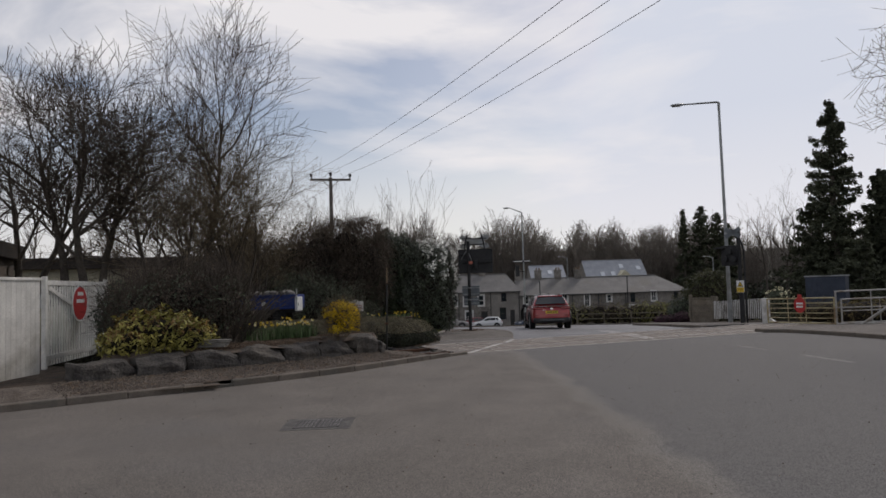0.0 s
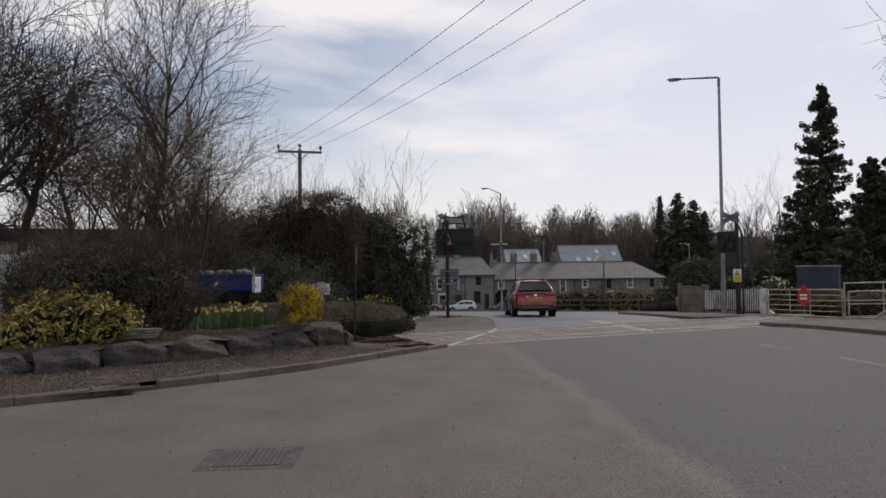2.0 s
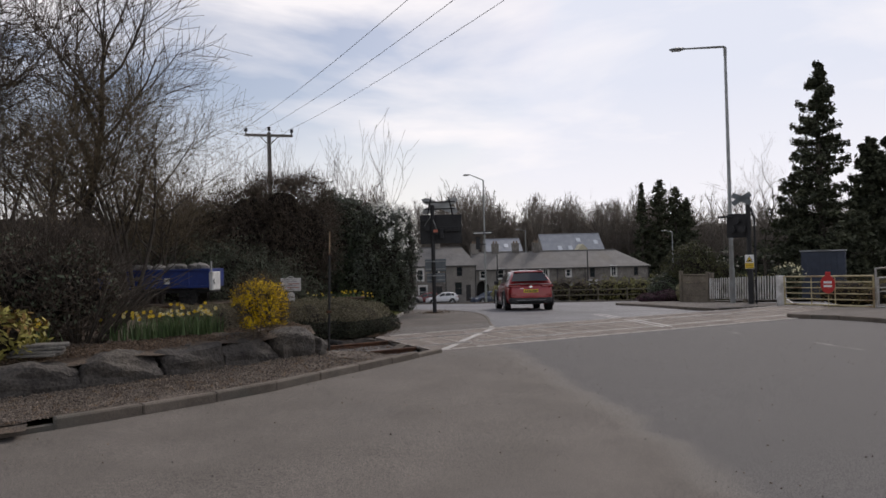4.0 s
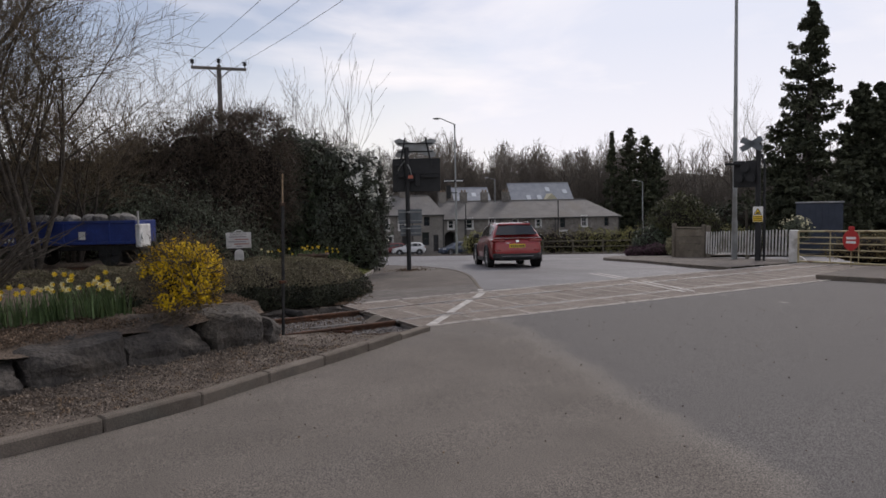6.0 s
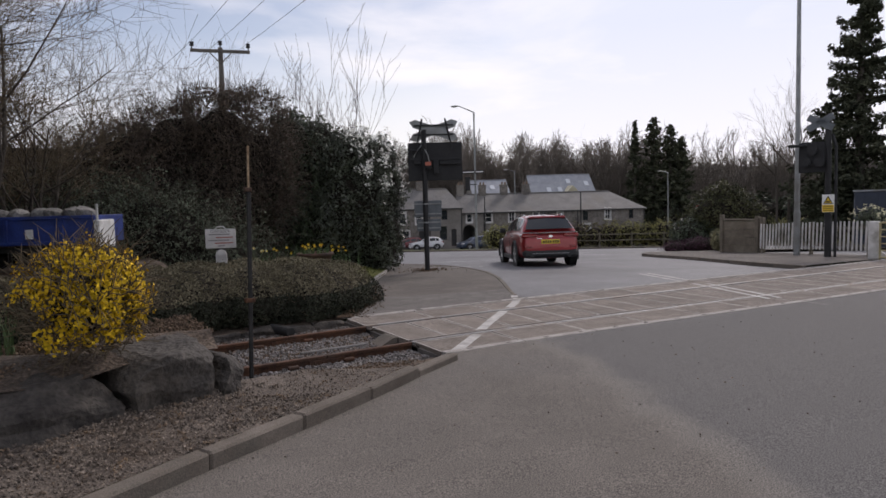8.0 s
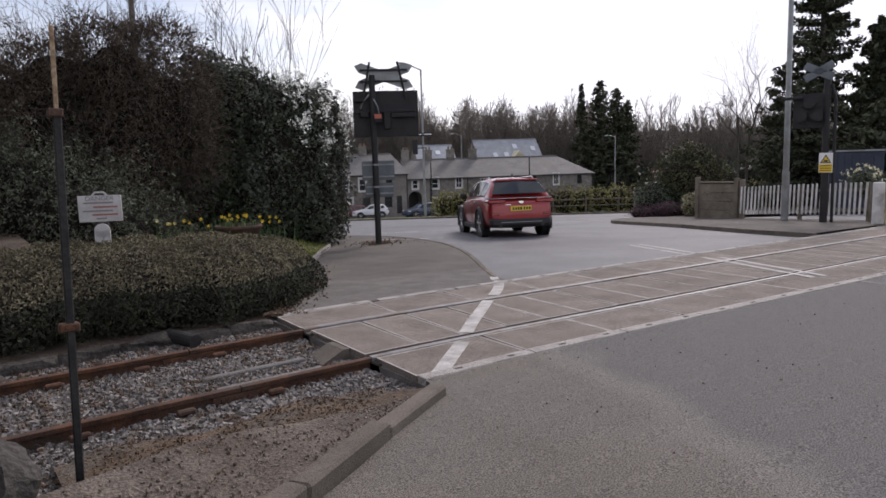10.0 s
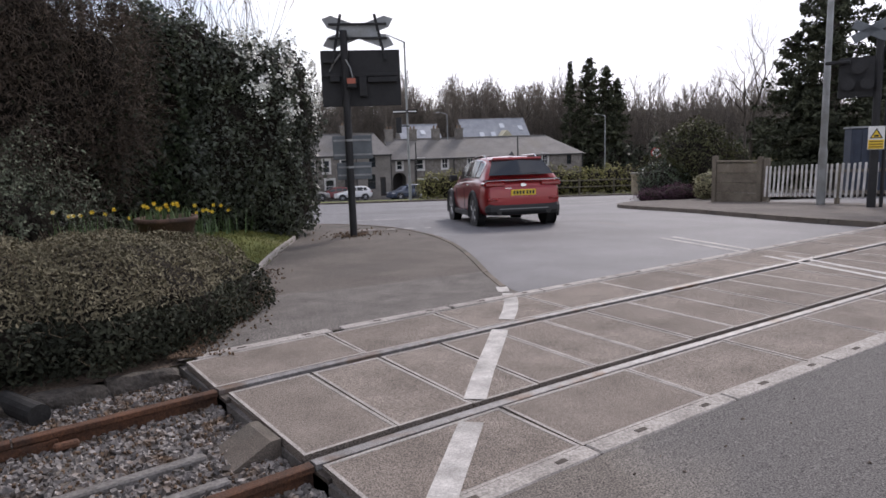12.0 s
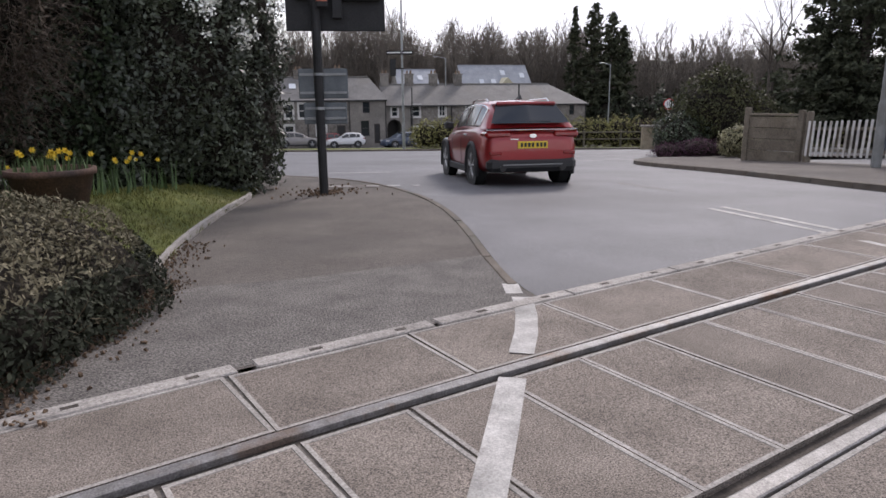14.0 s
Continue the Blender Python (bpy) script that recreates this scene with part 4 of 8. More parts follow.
# ---------------------------------------------------------------- the near left: stones, bed, hedge, wagon
def boulder(name, m, size, seed, label):
    """A squared quarry block with chipped corners."""
    rng = random.Random(seed)
    bm = BM()
    bmesh.ops.create_cube(bm, size=1.0)
    bmesh.ops.subdivide_edges(bm, edges=bm.edges, cuts=7, use_grid_fill=True)
    off = rng.uniform(0, 50)
    planes = [(Vector((rng.uniform(-1, 1), rng.uniform(-1, 0.4), rng.uniform(-0.2, 1))).normalized(), rng.uniform(0.47, 0.64)) for _ in range(7)]
    for v in bm.verts:
        p = v.co.copy()
        l = max(abs(p.x), abs(p.y), abs(p.z)) * 2
        p = p.lerp(p.normalized() * 0.56 * l, 0.05)
        for n, d in planes:
            over = p.dot(n) - d
            if over > 0:
                p -= n * over * 0.9
        q = Vector((p.x * size[0], p.y * size[1], p.z * size[2]))
        k = noise.noise(q * 3.1 + Vector((off, 0, 0))) * 0.055 + noise.noise(q * 9 + Vector((0, off, 0))) * 0.022
        k += 0.014 * math.sin((q.z * 30 + q.x * 5) + off)
        v.co = q + p.normalized() * k
    ob = part(name, bm, M_stone)
    ob.matrix_basis = m
    return tagged(ob, label, "boulder", "stone edging")


_stones = [(-9.45, -8.42), (-8.4, -7.5), (-7.47, -6.53), (-6.5, -5.57), (-5.53, -4.7), (-4.66, -3.8), (-3.78, -3.12)]
_sx, _sy = [p[0] for p in STONE_LINE], [p[1] for p in STONE_LINE]
for i, (a, b) in enumerate(_stones):
    ya, yb = float(np.interp(a, _sx, _sy)), float(np.interp(b, _sx, _sy))
    h = (0.56, 0.58, 0.56, 0.56, 0.54, 0.54, 0.62)[i]
    dep = (0.6, 0.6, 0.55, 0.6, 0.55, 0.5, 0.72)[i]
    ang = math.degrees(math.atan2(yb - ya, b - a))
    boulder("boulder", pose((a + b) / 2, (ya + yb) / 2 + dep * 0.42, (0.72, 0.74, 0.76, 0.76, 0.72, 0.71, 0.78)[i] - h / 2, (2, -3, 1, 0, 4, -2, 2)[i], (1, -2, 2, 3, -1, 2, -4)[i], ang), (math.dist((a, ya), (b, yb)) * 1.02, dep, h), 11 + i, ("dark quarried edging boulder beside the kerb verge", "large rounded dark boulder at the end of the stone edging")[i == 6])
boulder("boulder", pose(-2.96, -1.06, 0.42, 0, 28, 30), (0.2, 0.5, 0.42), 40, "small dark slab leaning at the end of the stones")

M_flatstone = mat("thin flat slate", (0.10, 0.092, 0.082), (0.17, 0.158, 0.14), 6, 0.9, 0.5, 50)
for k in range(4):
    bm = BM()
    box(bm, -0.28, -0.13, 0, 0.28, 0.13, 0.035, 0.008)
    ob = part("flat_stone", bm, M_flatstone)
    ob.matrix_basis = pose(-6.95 + 0.03 * k, -2.25 + 0.01 * k, 0.8 + 0.038 * k, 0, 2 * (k % 2), 8 * k - 25)
    tagged(ob, "thin flat slate stacked on the boulder edging", "stone", "stacked slates")


def _chips(rng):
    i = rng.randrange(len(KERB_L) - 1)
    u = rng.random()
    t = rng.random()
    x0, y0 = (KERB_L[i][k] + (KERB_L[i + 1][k] - KERB_L[i][k]) * t for k in (0, 1))
    x1, y1 = (STONE_LINE[i][k] + (STONE_LINE[i + 1][k] - STONE_LINE[i][k]) * t for k in (0, 1))
    x0, y0 = x0 - 0.05, y0 + 0.13
    if x0 < -9.5 or (x0 > -1.9 and rng.random() < 0.75):
        return None
    x, y = x0 + (x1 - x0) * u, y0 + (y1 - y0) * u
    return (x, y, verge_z(x, y, u) + 0.004)


M_chip = mat("brown and grey stone chips", (0.085, 0.066, 0.052), (0.225, 0.186, 0.152), 22, 0.9, 0.3, 60, two=0.6, c=(0.16, 0.11, 0.07))
pebbles("verge_chips", 20000, _chips, (0.004, 0.012), M_chip, "loose brown grit and leaf litter on the verge", 9)


def _road_bits(rng):
    x, y = rng.uniform(-9, 6), rng.uniform(-15, 0)
    return (x, y, ground_z(x, y) + 0.002)


pebbles("road_grit", 900, _road_bits, (0.004, 0.011), M_chip, "scattered grit on the carriageway", 19)


def _litter(rng):
    t = rng.random()
    i = int(t * 16)
    a, b = PAVE_IN[i], PAVE_IN[i + 1]
    u = rng.random()
    x, y = a[0] + (b[0] - a[0]) * u, a[1] + (b[1] - a[1]) * u
    w = abs(rng.gauss(0, 0.16)) - 0.08
    x, y = x + w * 0.85, y - w * 0.5
    return (x, y, ground_z(x, y) + 0.012)


M_litter = mat("fallen brown leaves", (0.075, 0.048, 0.03), (0.17, 0.115, 0.075), 20, 0.95, 0, 50, two=0.5)
pebbles("leaf_litter", 1100, _litter, (0.006, 0.016), M_litter, "fallen brown leaves along the footway edge", 21)
pebbles("leaf_litter_bed", 9000, lambda rng: ((lambda x: (x, float(np.interp(x, _sx, _sy)) + rng.uniform(0.45, 1.6), 0.755 + rng.uniform(-0.03, 0.03)))(rng.uniform(-7.5, -2.9))), (0.005, 0.014), mat("bark chips", (0.075, 0.05, 0.034), (0.18, 0.128, 0.088), 20, 0.95, 0, 50, two=0.5), "bark chips and dead leaves on the bed", 23)
pebbles("post_litter", 240, lambda rng: ((lambda a, r: (5.25 + r * math.cos(a), 9.45 + r * math.sin(a), ground_z(5.25, 9.45) + 0.03))(rng.uniform(0, 6.3), abs(rng.gauss(0, 0.4)))), (0.01, 0.025), M_litter, "fallen leaves round the foot of the signal post", 24)

_foot = [(-0.35, 3.32), (0.2, 3.48), (0.92, 3.99), (1.36, 4.57), (1.74, 5.1)]


def _under(rng):
    k = rng.randrange(4)
    t, w = rng.random(), rng.gauss(-0.2, 0.08)
    a, b = _foot[k], _foot[k + 1]
    x, y = a[0] + (b[0] - a[0]) * t + w * 0.75, a[1] + (b[1] - a[1]) * t - w * 0.65
    return (x, y, ground_z(x, y) + 0.012)


pebbles("hedge_litter", 3200, _under, (0.003, 0.007), M_litter, "dead leaves and twigs under the hedge edge", 27)
pebbles("track_litter", 3600, lambda rng: (-rng.random() * 3.2, rng.choice((rng.gauss(2.75, 0.25), rng.gauss(-0.15, 0.2), rng.uniform(1.0, 2.3))), -0.098), (0.006, 0.014), M_litter, "brown leaves lying on the ballast", 28)

# Bare brown earth that slides from the verge down to the ballast.
def _earth(x, u):
    y0 = float(np.interp(x, _sx, _sy)) - 0.38
    y = y0 + (0.38 - y0) * u + 0.08 * math.sin(x * 5)
    return (x, y, (verge_z(x, y0, 0.55) + 0.012) * (1 - u) ** 1.5 - 0.098 * (1 - (1 - u) ** 1.5) + 0.012 - 0.07 * max(0.0, 1 - u * 6) + 0.01 * math.sin(x * 17 + u * 9))


_v = [_earth(float(x), u / 6) for x in np.linspace(-2.6, -0.25, 25) for u in range(7)]
_f = [(i * 7 + k, i * 7 + 7 + k, i * 7 + 8 + k, i * 7 + k + 1) for i in range(24) for k in range(6)]
M_earth = mat("damp brown earth", (0.065, 0.043, 0.028), (0.13, 0.09, 0.06), 5, 0.95, 0.9, 40, c=(0.09, 0.08, 0.066), grain=0.6, dist=0.02)
tagged(raw("earth_bank", _v, _f, M_earth, smooth=True), "damp brown earth between the verge and the ballast", "soil", kind="structure")

# Earth packed against the back of the kerb where the verge runs out.
_v, _f = [], []
_kp = [p for p in KERB_L if -2.7 < p[0]]
_kp.append((_kp[-1][0] + 0.06, _kp[-1][1] + 0.035))
for i, (x, y) in enumerate(_kp):
    a, b = _kp[max(0, i - 1)], _kp[min(len(_kp) - 1, i + 1)]
    t = Vector((b[0] - a[0], b[1] - a[1])).normalized()
    for k in range(6):
        o = 0.07 + 0.11 * k
        px, py = x - t.y * o, y + t.x * o
        _v.append((px, py, ground_z(x, y) + 0.045 - 0.026 * k - 0.006 * math.sin(x * 23 + k * 2.1)))
_f = [(i * 6 + k, i * 6 + 6 + k, i * 6 + 7 + k, i * 6 + k + 1) for i in range(len(_kp) - 1) for k in range(5)]
tagged(raw("earth_backfill", _v, _f, M_earth, smooth=True), "damp brown earth packed behind the kerb", "soil", kind="structure")
pebbles("earth_litter", 1500, lambda rng: (lambda p: (p[0], p[1], p[2] + 0.006))(_earth(rng.uniform(-2.5, -0.3), rng.random() ** 0.7)), (0.004, 0.012), M_litter, "fallen leaves on the bare earth by the track", 29)

# Pale timber edging along the lawn.
bm = BM()
_e = [p for p in PAVE_IN if 4.6 < p[1] < 10.2]
for a, b in zip(_e, _e[1:]):
    m = Matrix.Translation((a[0] - 0.04, a[1], ground_z(*a))) @ pose(0, 0, 0, 0, 0, math.degrees(math.atan2(b[1] - a[1], b[0] - a[0])))
    box(bm, 0, 0, -0.05, math.dist(a, b), 0.05, 0.06, 0.0, m)
tagged(part("lawn_edging", bm, M_paneledge), "pale narrow concrete edging beside the lawn", "edging", kind="structure")

# Low clipped hedge.
_blobs = [((x, 4.85 + 0.1 * math.sin(x * 2.3), 0.15), (1.0, 1.62, 0.79 + 0.03 * math.sin(x * 3))) for x in np.arange(-9.6, -0.4, 0.7)] + [((-0.15, 4.9, 0.13), (1.25, 1.6, 0.78)), ((0.45, 5.15, 0.1), (1.05, 1.25, 0.72))]
_root = thing("low_hedge", pose(0, 0, 0), "low rounded clipped hedge, olive on top, sides coloured as in shade", "hedge")
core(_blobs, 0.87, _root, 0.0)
_rng = np.random.default_rng(4)
_p, _m = shell(_blobs, 420000, _rng, depth=0.10, low=0.02, rough=0.05)
_near = _p[:, 0] > -5.5
_keep = _near | (_rng.random(len(_p)) < 0.35)
_p, _m = _p[_keep], _m[_keep]
# Split by normal: leaves facing sideways take the colour with shade painted in.
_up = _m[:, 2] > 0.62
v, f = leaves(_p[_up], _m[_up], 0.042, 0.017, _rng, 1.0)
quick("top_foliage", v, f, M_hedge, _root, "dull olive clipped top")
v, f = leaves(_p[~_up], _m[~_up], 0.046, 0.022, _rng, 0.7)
quick("side_foliage", v, f, M_hedgeside, _root, "leafy sides coloured as in shade")
_p, _m = shell(_blobs, 9000, _rng, depth=0.05, low=0.1, rough=0.05)
_segs = []
for a, d in zip(_p, _m):
    w = d * 0.5 + np.array([0, 0, 0.35]) + _rng.normal(size=3) * 0.5
    w *= _rng.uniform(0.03, 0.13) / np.linalg.norm(w)
    _segs.append((a - w * 0.3, a + w, 0.0028, 0.0016))
v, f = bars(_segs, 3)
quick("clipped_twig", v, f, M_budtwig, _root, "pale clipped twigs")

# Raised soil behind the hedge, where the wagon stands.
_v, _f = [], []
for i in range(13):
    for j in range(9):
        x, y = -10 + 8.6 * i / 12, 5.3 + 6.5 * j / 8
        e = min(1.0, (x + 10) / 0.6, (-1.4 - x) / 0.7, j / 1.5, (8 - j) / 1.0)
        _v.append((x, y, -0.05 + 0.87 * max(0.0, e) ** 0.7))
for i in range(12):
    for j in range(8):
        a = i * 9 + j
        _f.append((a, a + 9, a + 10, a + 1))
tagged(raw("raised_bed", _v, _f, M_soil, smooth=True), "dark raised soil behind the low hedge", "soil", kind="structure")

# Blue mine wagon with a load of stones.
M_blue = mat("faded blue wagon paint", (0.012, 0.026, 0.13), (0.02, 0.045, 0.21), 3, 0.55, 0.2, 40, c=(0.03, 0.04, 0.09), grain=0.2)
M_black = mat("sooty black iron", (0.012, 0.012, 0.012), (0.03, 0.029, 0.028), 8, 0.7, 0.3, 60)
M_whitepaint = mat("weathered white paint", (0.5, 0.5, 0.49), (0.68, 0.68, 0.66), 5, 0.7, 0.2, 60, c=(0.34, 0.33, 0.30), grain=0.12)
wg = thing("mine_wagon", Matrix.Translation((-3.33, 5.95, 0.81)) @ pose(0, 0, 0, 0, 0, 148.5), "blue-painted mine wagon loaded with rough stones behind the hedge", "wagon")
L = 3.0
bm = BM()
box(bm, 0, -0.02, 0.5, L, 0.02, 0.98, 0.006)
box(bm, 0, -1.02, 0.5, L, -0.98, 0.98, 0.006)
box(bm, 0, -0.98, 0.5, 0.04, -0.02, 0.98, 0.006)
box(bm, L - 0.04, -0.98, 0.5, L, -0.02, 0.98, 0.006)
box(bm, 0.04, -0.98, 0.5, L - 0.04, -0.02, 0.55)
body = part("body", bm, M_blue, wg, "faded blue wagon body")
for x in (0.55, 1.5, 2.45):
    for y0, y1 in ((0.02, 0.055), (-1.055, -1.02)):
        bm = BM()
        box(bm, x - 0.03, y0, 0.5, x + 0.03, y1, 0.98, 0.006)
        part("rib", bm, M_blue, body)
for z in (0.955, 0.52):
    bm = BM()
    box(bm, -0.01, 0.021, z - 0.03, L + 0.01, 0.06, z + 0.03, 0.008)
    part("rail_strip", bm, M_blue, body)
bm = BM()
box(bm, 0.05, -0.9, 0.36, L - 0.05, -0.1, 0.5, 0.01)
part("underframe", bm, M_black, wg, "black iron underframe")
for x in (0.62, 2.3):
    for y in (-0.12, -0.88):
        bm = BM()
        tube(bm, [(x, y - 0.05, 0.26), (x, y - 0.02, 0.26), (x, y - 0.019, 0.26), (x, y + 0.03, 0.26)], [0.245, 0.245, 0.225, 0.225], 20)
        w = part("wheel", bm, M_black, wg, "black spoked wheel")
        bm = BM()
        tube(bm, [(x, y + 0.028, 0.26), (x, y + 0.06, 0.26)], [0.07, 0.05], 10)
        for k in range(6):
            a = k * math.pi / 3
            tube(bm, [(x, y + 0.034, 0.26), (x + 0.2 * math.cos(a), y + 0.034, 0.26 + 0.2 * math.sin(a))], 0.016, 5)
        part("hub", bm, M_black, w)
    bm = BM()
    tube(bm, [(x, -0.95, 0.26), (x, -0.05, 0.26)], 0.035, 8)
    part("axle", bm, M_black, wg)
bm = BM()
box(bm, -0.1, -0.5, 0.42, 0.0, 0.06, 0.9, 0.02)
tube(bm, [(-0.05, 0.0, 0.9), (-0.05, 0.0, 1.17)], 0.022, 8)
tube(bm, [(-0.13, -0.05, 0.66), (-0.1, -0.05, 0.66)], 0.07, 14)
part("end_plate", bm, M_whitepaint, wg, "white-painted end plate and lamp bracket")
bm = BM()
prism(bm, [(1.02, 0.064), (1.16, 0.064), (1.13, 0.074), (1.05, 0.074)], 0.6, 0.76)
part("emblem", bm, M_whitepaint, wg, "pale bell-shaped emblem")
for k, (x, w) in enumerate(((2.42, 0.05), (2.5, 0.05), (2.58, 0.05), (2.66, 0.05))):
    bm = BM()
    box(bm, x - 0.02, 0.062, 0.56, x + 0.02, 0.066, 0.64)
    part("number_bar", bm, M_whitepaint, wg, "pale painted bar")
M_load = mat("pale rough stone load", (0.12, 0.115, 0.105), (0.22, 0.21, 0.195), 4, 0.9, 0.6, 30, rnd=0.15)
rngl = random.Random(2)
for k in range(9):
    x = 0.2 + k * 0.31 + rngl.uniform(-0.05, 0.05)
    bm = BM()
    bmesh.ops.create_icosphere(bm, subdivisions=2, radius=1)
    for v in bm.verts:
        v.co = Vector((v.co.x * rngl.uniform(0.17, 0.19), v.co.y * 0.2, v.co.z * 0.12)) * (1 + 0.25 * noise.noise(v.co * 1.7 + Vector((k, 0, 0))))
    ob = part("load_stone", bm, M_load)
    ob.matrix_basis = wg.matrix_basis @ pose(x, -0.3 + rngl.uniform(-0.1, 0.12), 1.0 + rngl.uniform(-0.04, 0.02), 0, rngl.uniform(-15, 15), rngl.uniform(-30, 30))
    tagged(ob, "pale rough stone lying in the blue wagon", "stone", "wagon load")
bm = BM()
box(bm, 0.1, -0.95, 0.46, L - 0.1, -0.05, 0.93)
ob = part("load_fill", bm, M_soil)
ob.matrix_basis = wg.matrix_basis
tagged(ob, "dark soil filling the blue wagon", "soil")
for y in (-0.12, -0.88):
    bm = BM()
    box(bm, -0.4, y - 0.03, -0.06, L + 0.4, y + 0.03, 0.012, 0.01)
    ob = part("display_rail", bm, M_rust)
    ob.matrix_basis = wg.matrix_basis
    tagged(ob, "short rusty rail under the blue wagon", "rail", "wagon rails")

# White notice behind the hedge.
M_board = mat("weathered white board", (0.52, 0.50, 0.48), (0.66, 0.645, 0.62), 4, 0.7, 0.1, 50, c=(0.42, 0.38, 0.36), grain=0.1)
M_faded = plain("faded red print", (0.34, 0.14, 0.12), 0.8)
M_greyprint = plain("faded grey print", (0.25, 0.24, 0.24), 0.8)
nb = thing("notice_board", Matrix.Translation((-1.4, 5.3, 0.02)) @ pose(0, 0, 0, 0, 0, -22), "weathered white notice with faded print above the hedge", "sign")
bm = BM()
box(bm, -0.26, 0, 1.12, 0.26, 0.025, 1.46, 0.004)
tube(bm, [(-0.09, 0.012, 1.46), (-0.05, 0.012, 1.5), (0.05, 0.012, 1.5), (0.09, 0.012, 1.46)], 0.012, 6)
bd = part("board", bm, M_board, nb, "weathered white board")
bm = BM()
box(bm, -0.07, 0.026, 0.0, 0.07, 0.1, 1.1)
part("post", bm, M_black, nb, "dark post")
bm = BM()
tube(bm, [(0, -0.004, 1.0), (0, 0.025, 1.0)], 0.095, 18)
box(bm, -0.095, -0.004, 0.84, 0.095, 0.025, 1.0)
part("plate", bm, M_board, nb, "small rounded white plate")
for k, (x0, x1, z, m) in enumerate(((-0.2, 0.16, 1.365, M_greyprint), (-0.08, 0.21, 1.31, M_faded), (-0.21, 0.15, 1.26, M_greyprint), (-0.1, 0.21, 1.21, M_faded), (-0.05, 0.07, 1.16, M_greyprint))):
    bm = BM()
    box(bm, x0, -0.003, z - 0.011, x1, 0.0, z + 0.011)
    part("print_bar", bm, m, bd, "bar of faded print")
cu = bpy.data.curves.new("heading", "FONT")
cu.body = "DANGER"
cu.size, cu.extrude, cu.align_x, cu.align_y = 0.085, 0.0015, "CENTER", "CENTER"
_tmp = new("heading_text", cu)
me = bpy.data.meshes.new_from_object(_tmp)
bpy.data.objects.remove(_tmp)
bm = BM()
bm.from_mesh(me)
bm.transform(Matrix.Translation((0, -0.002, 1.42)) @ Matrix.Rotation(radians(90), 4, "X"))
part("heading", bm, M_greyprint, bd, "faded heading")

# Thin dark post beside the end boulder, its top bare yellow wood.
tp = thing("marker_post", pose(-2.58, -0.72, 0.0, -0.5, 1.9, 0), "thin dark post with a split pale wooden top", "post")
bm = BM()
box(bm, -0.018, -0.015, -0.1, 0.018, 0.015, 2.02, 0.005)
part("shaft", bm, M_black, tp, "dark iron shaft")
bm = BM()
box(bm, -0.011, -0.008, 2.02, 0.009, 0.008, 2.42, 0.004)
part("blade", bm, mat("split dry wood", (0.22, 0.15, 0.09), (0.38, 0.28, 0.18), 12, 0.8, 0.3, 60, c=(0.12, 0.05, 0.02)), tp, "split pale wooden top")
bm = BM()
box(bm, -0.05, -0.03, 0.98, 0.04, 0.03, 1.02, 0.006)
part("clamp", bm, M_rust, tp, "rusty clamp")
bm = BM()
box(bm, -0.04, -0.026, 2.0, 0.026, 0.026, 2.04, 0.006)
part("clamp", bm, M_rust, tp, "rusty clamp")

# Old sleeper ends, a fallen pipe and stones at the hedge foot.
bm = BM()
tube(bm, [(-1.18, 3.2, -0.02), (-1.02, 2.78, -0.04)], 0.075, 14)
ob = part("corrugated_pipe", bm, M_black)
tagged(ob, "short black corrugated pipe at the hedge foot", "pipe")
for k in range(7):
    boulder("edge_stone", pose(-3.6 + k * 0.55, 3.12 + 0.03 * math.sin(k * 2), -0.075, 0, 0, 10 * math.sin(k * 3)), (0.54, 0.16, 0.15), 60 + k, "mossy low stone along the hedge foot")

# Plants of the bed.
shrub("forsythia", (-3.95, -1.38, 0.75), [((0, 0, 0.42), (0.39, 0.37, 0.38)), ((0.07, -0.04, 0.53), (0.33, 0.31, 0.3))], 600, (0.03, 0.02), M_twig, "dense forsythia bush covered in yellow blossom", seed=2, shrink=0.55, twigs=1300, twiglen=0.22, twigmat=M_budtwig, flowers=(M_forsy, 2100, 0.03, lambda p: (p[:, 2] > 0.16) & ((p[:, 0] > -0.28) | (p[:, 2] > 0.52))), low=0.02)
shrub("brown_shrub", (-7.3, -0.2, 0.66), [((0, 0, 0.95), (1.3, 0.95, 0.85)), ((0.75, -0.15, 0.85), (0.75, 0.75, 0.8)), ((-0.85, 0.1, 0.85), (0.85, 0.8, 0.75))], 8200, (0.075, 0.03), M_brownleaf, "large dense brown shrub with sparse grey-green leaves", seed=3, twigs=4200, twiglen=0.7, shrink=0.58, extra=(M_cotone, 5200, (0.07, 0.035), -0.5))
_rt = np.random.default_rng(8)
_rr = bpy.data.objects["brown_shrub"]
_segs = []
for k in range(46):
    a = _rt.uniform(0, 6.28)
    o = np.array([0.95 + 0.18 * math.cos(a), -0.35 + 0.15 * math.sin(a), 0.0])
    e = o + np.array([0.5 * math.cos(a) + 0.35, 0.4 * math.sin(a) - 0.1, 0.75 + 0.4 * _rt.random()])
    g = e + np.array([0.35 * math.cos(a) + 0.2, 0.3 * math.sin(a), 0.3]) + _rt.normal(size=3) * 0.15
    _segs += [(o, e, 0.016, 0.009), (e, g, 0.009, 0.003)]
v, f = bars(_segs, 5)
tagged(quick("stem", v, f, M_bark, _rr), "bare grey stems", kind="stuff")
shrub("holly", (-8.5, 1.6, 0.4), [((0, 0, 0.9), (0.75, 0.7, 0.95))], 5000, (0.07, 0.045), M_laurel, "dark upright holly bush beside the white gate", seed=5)
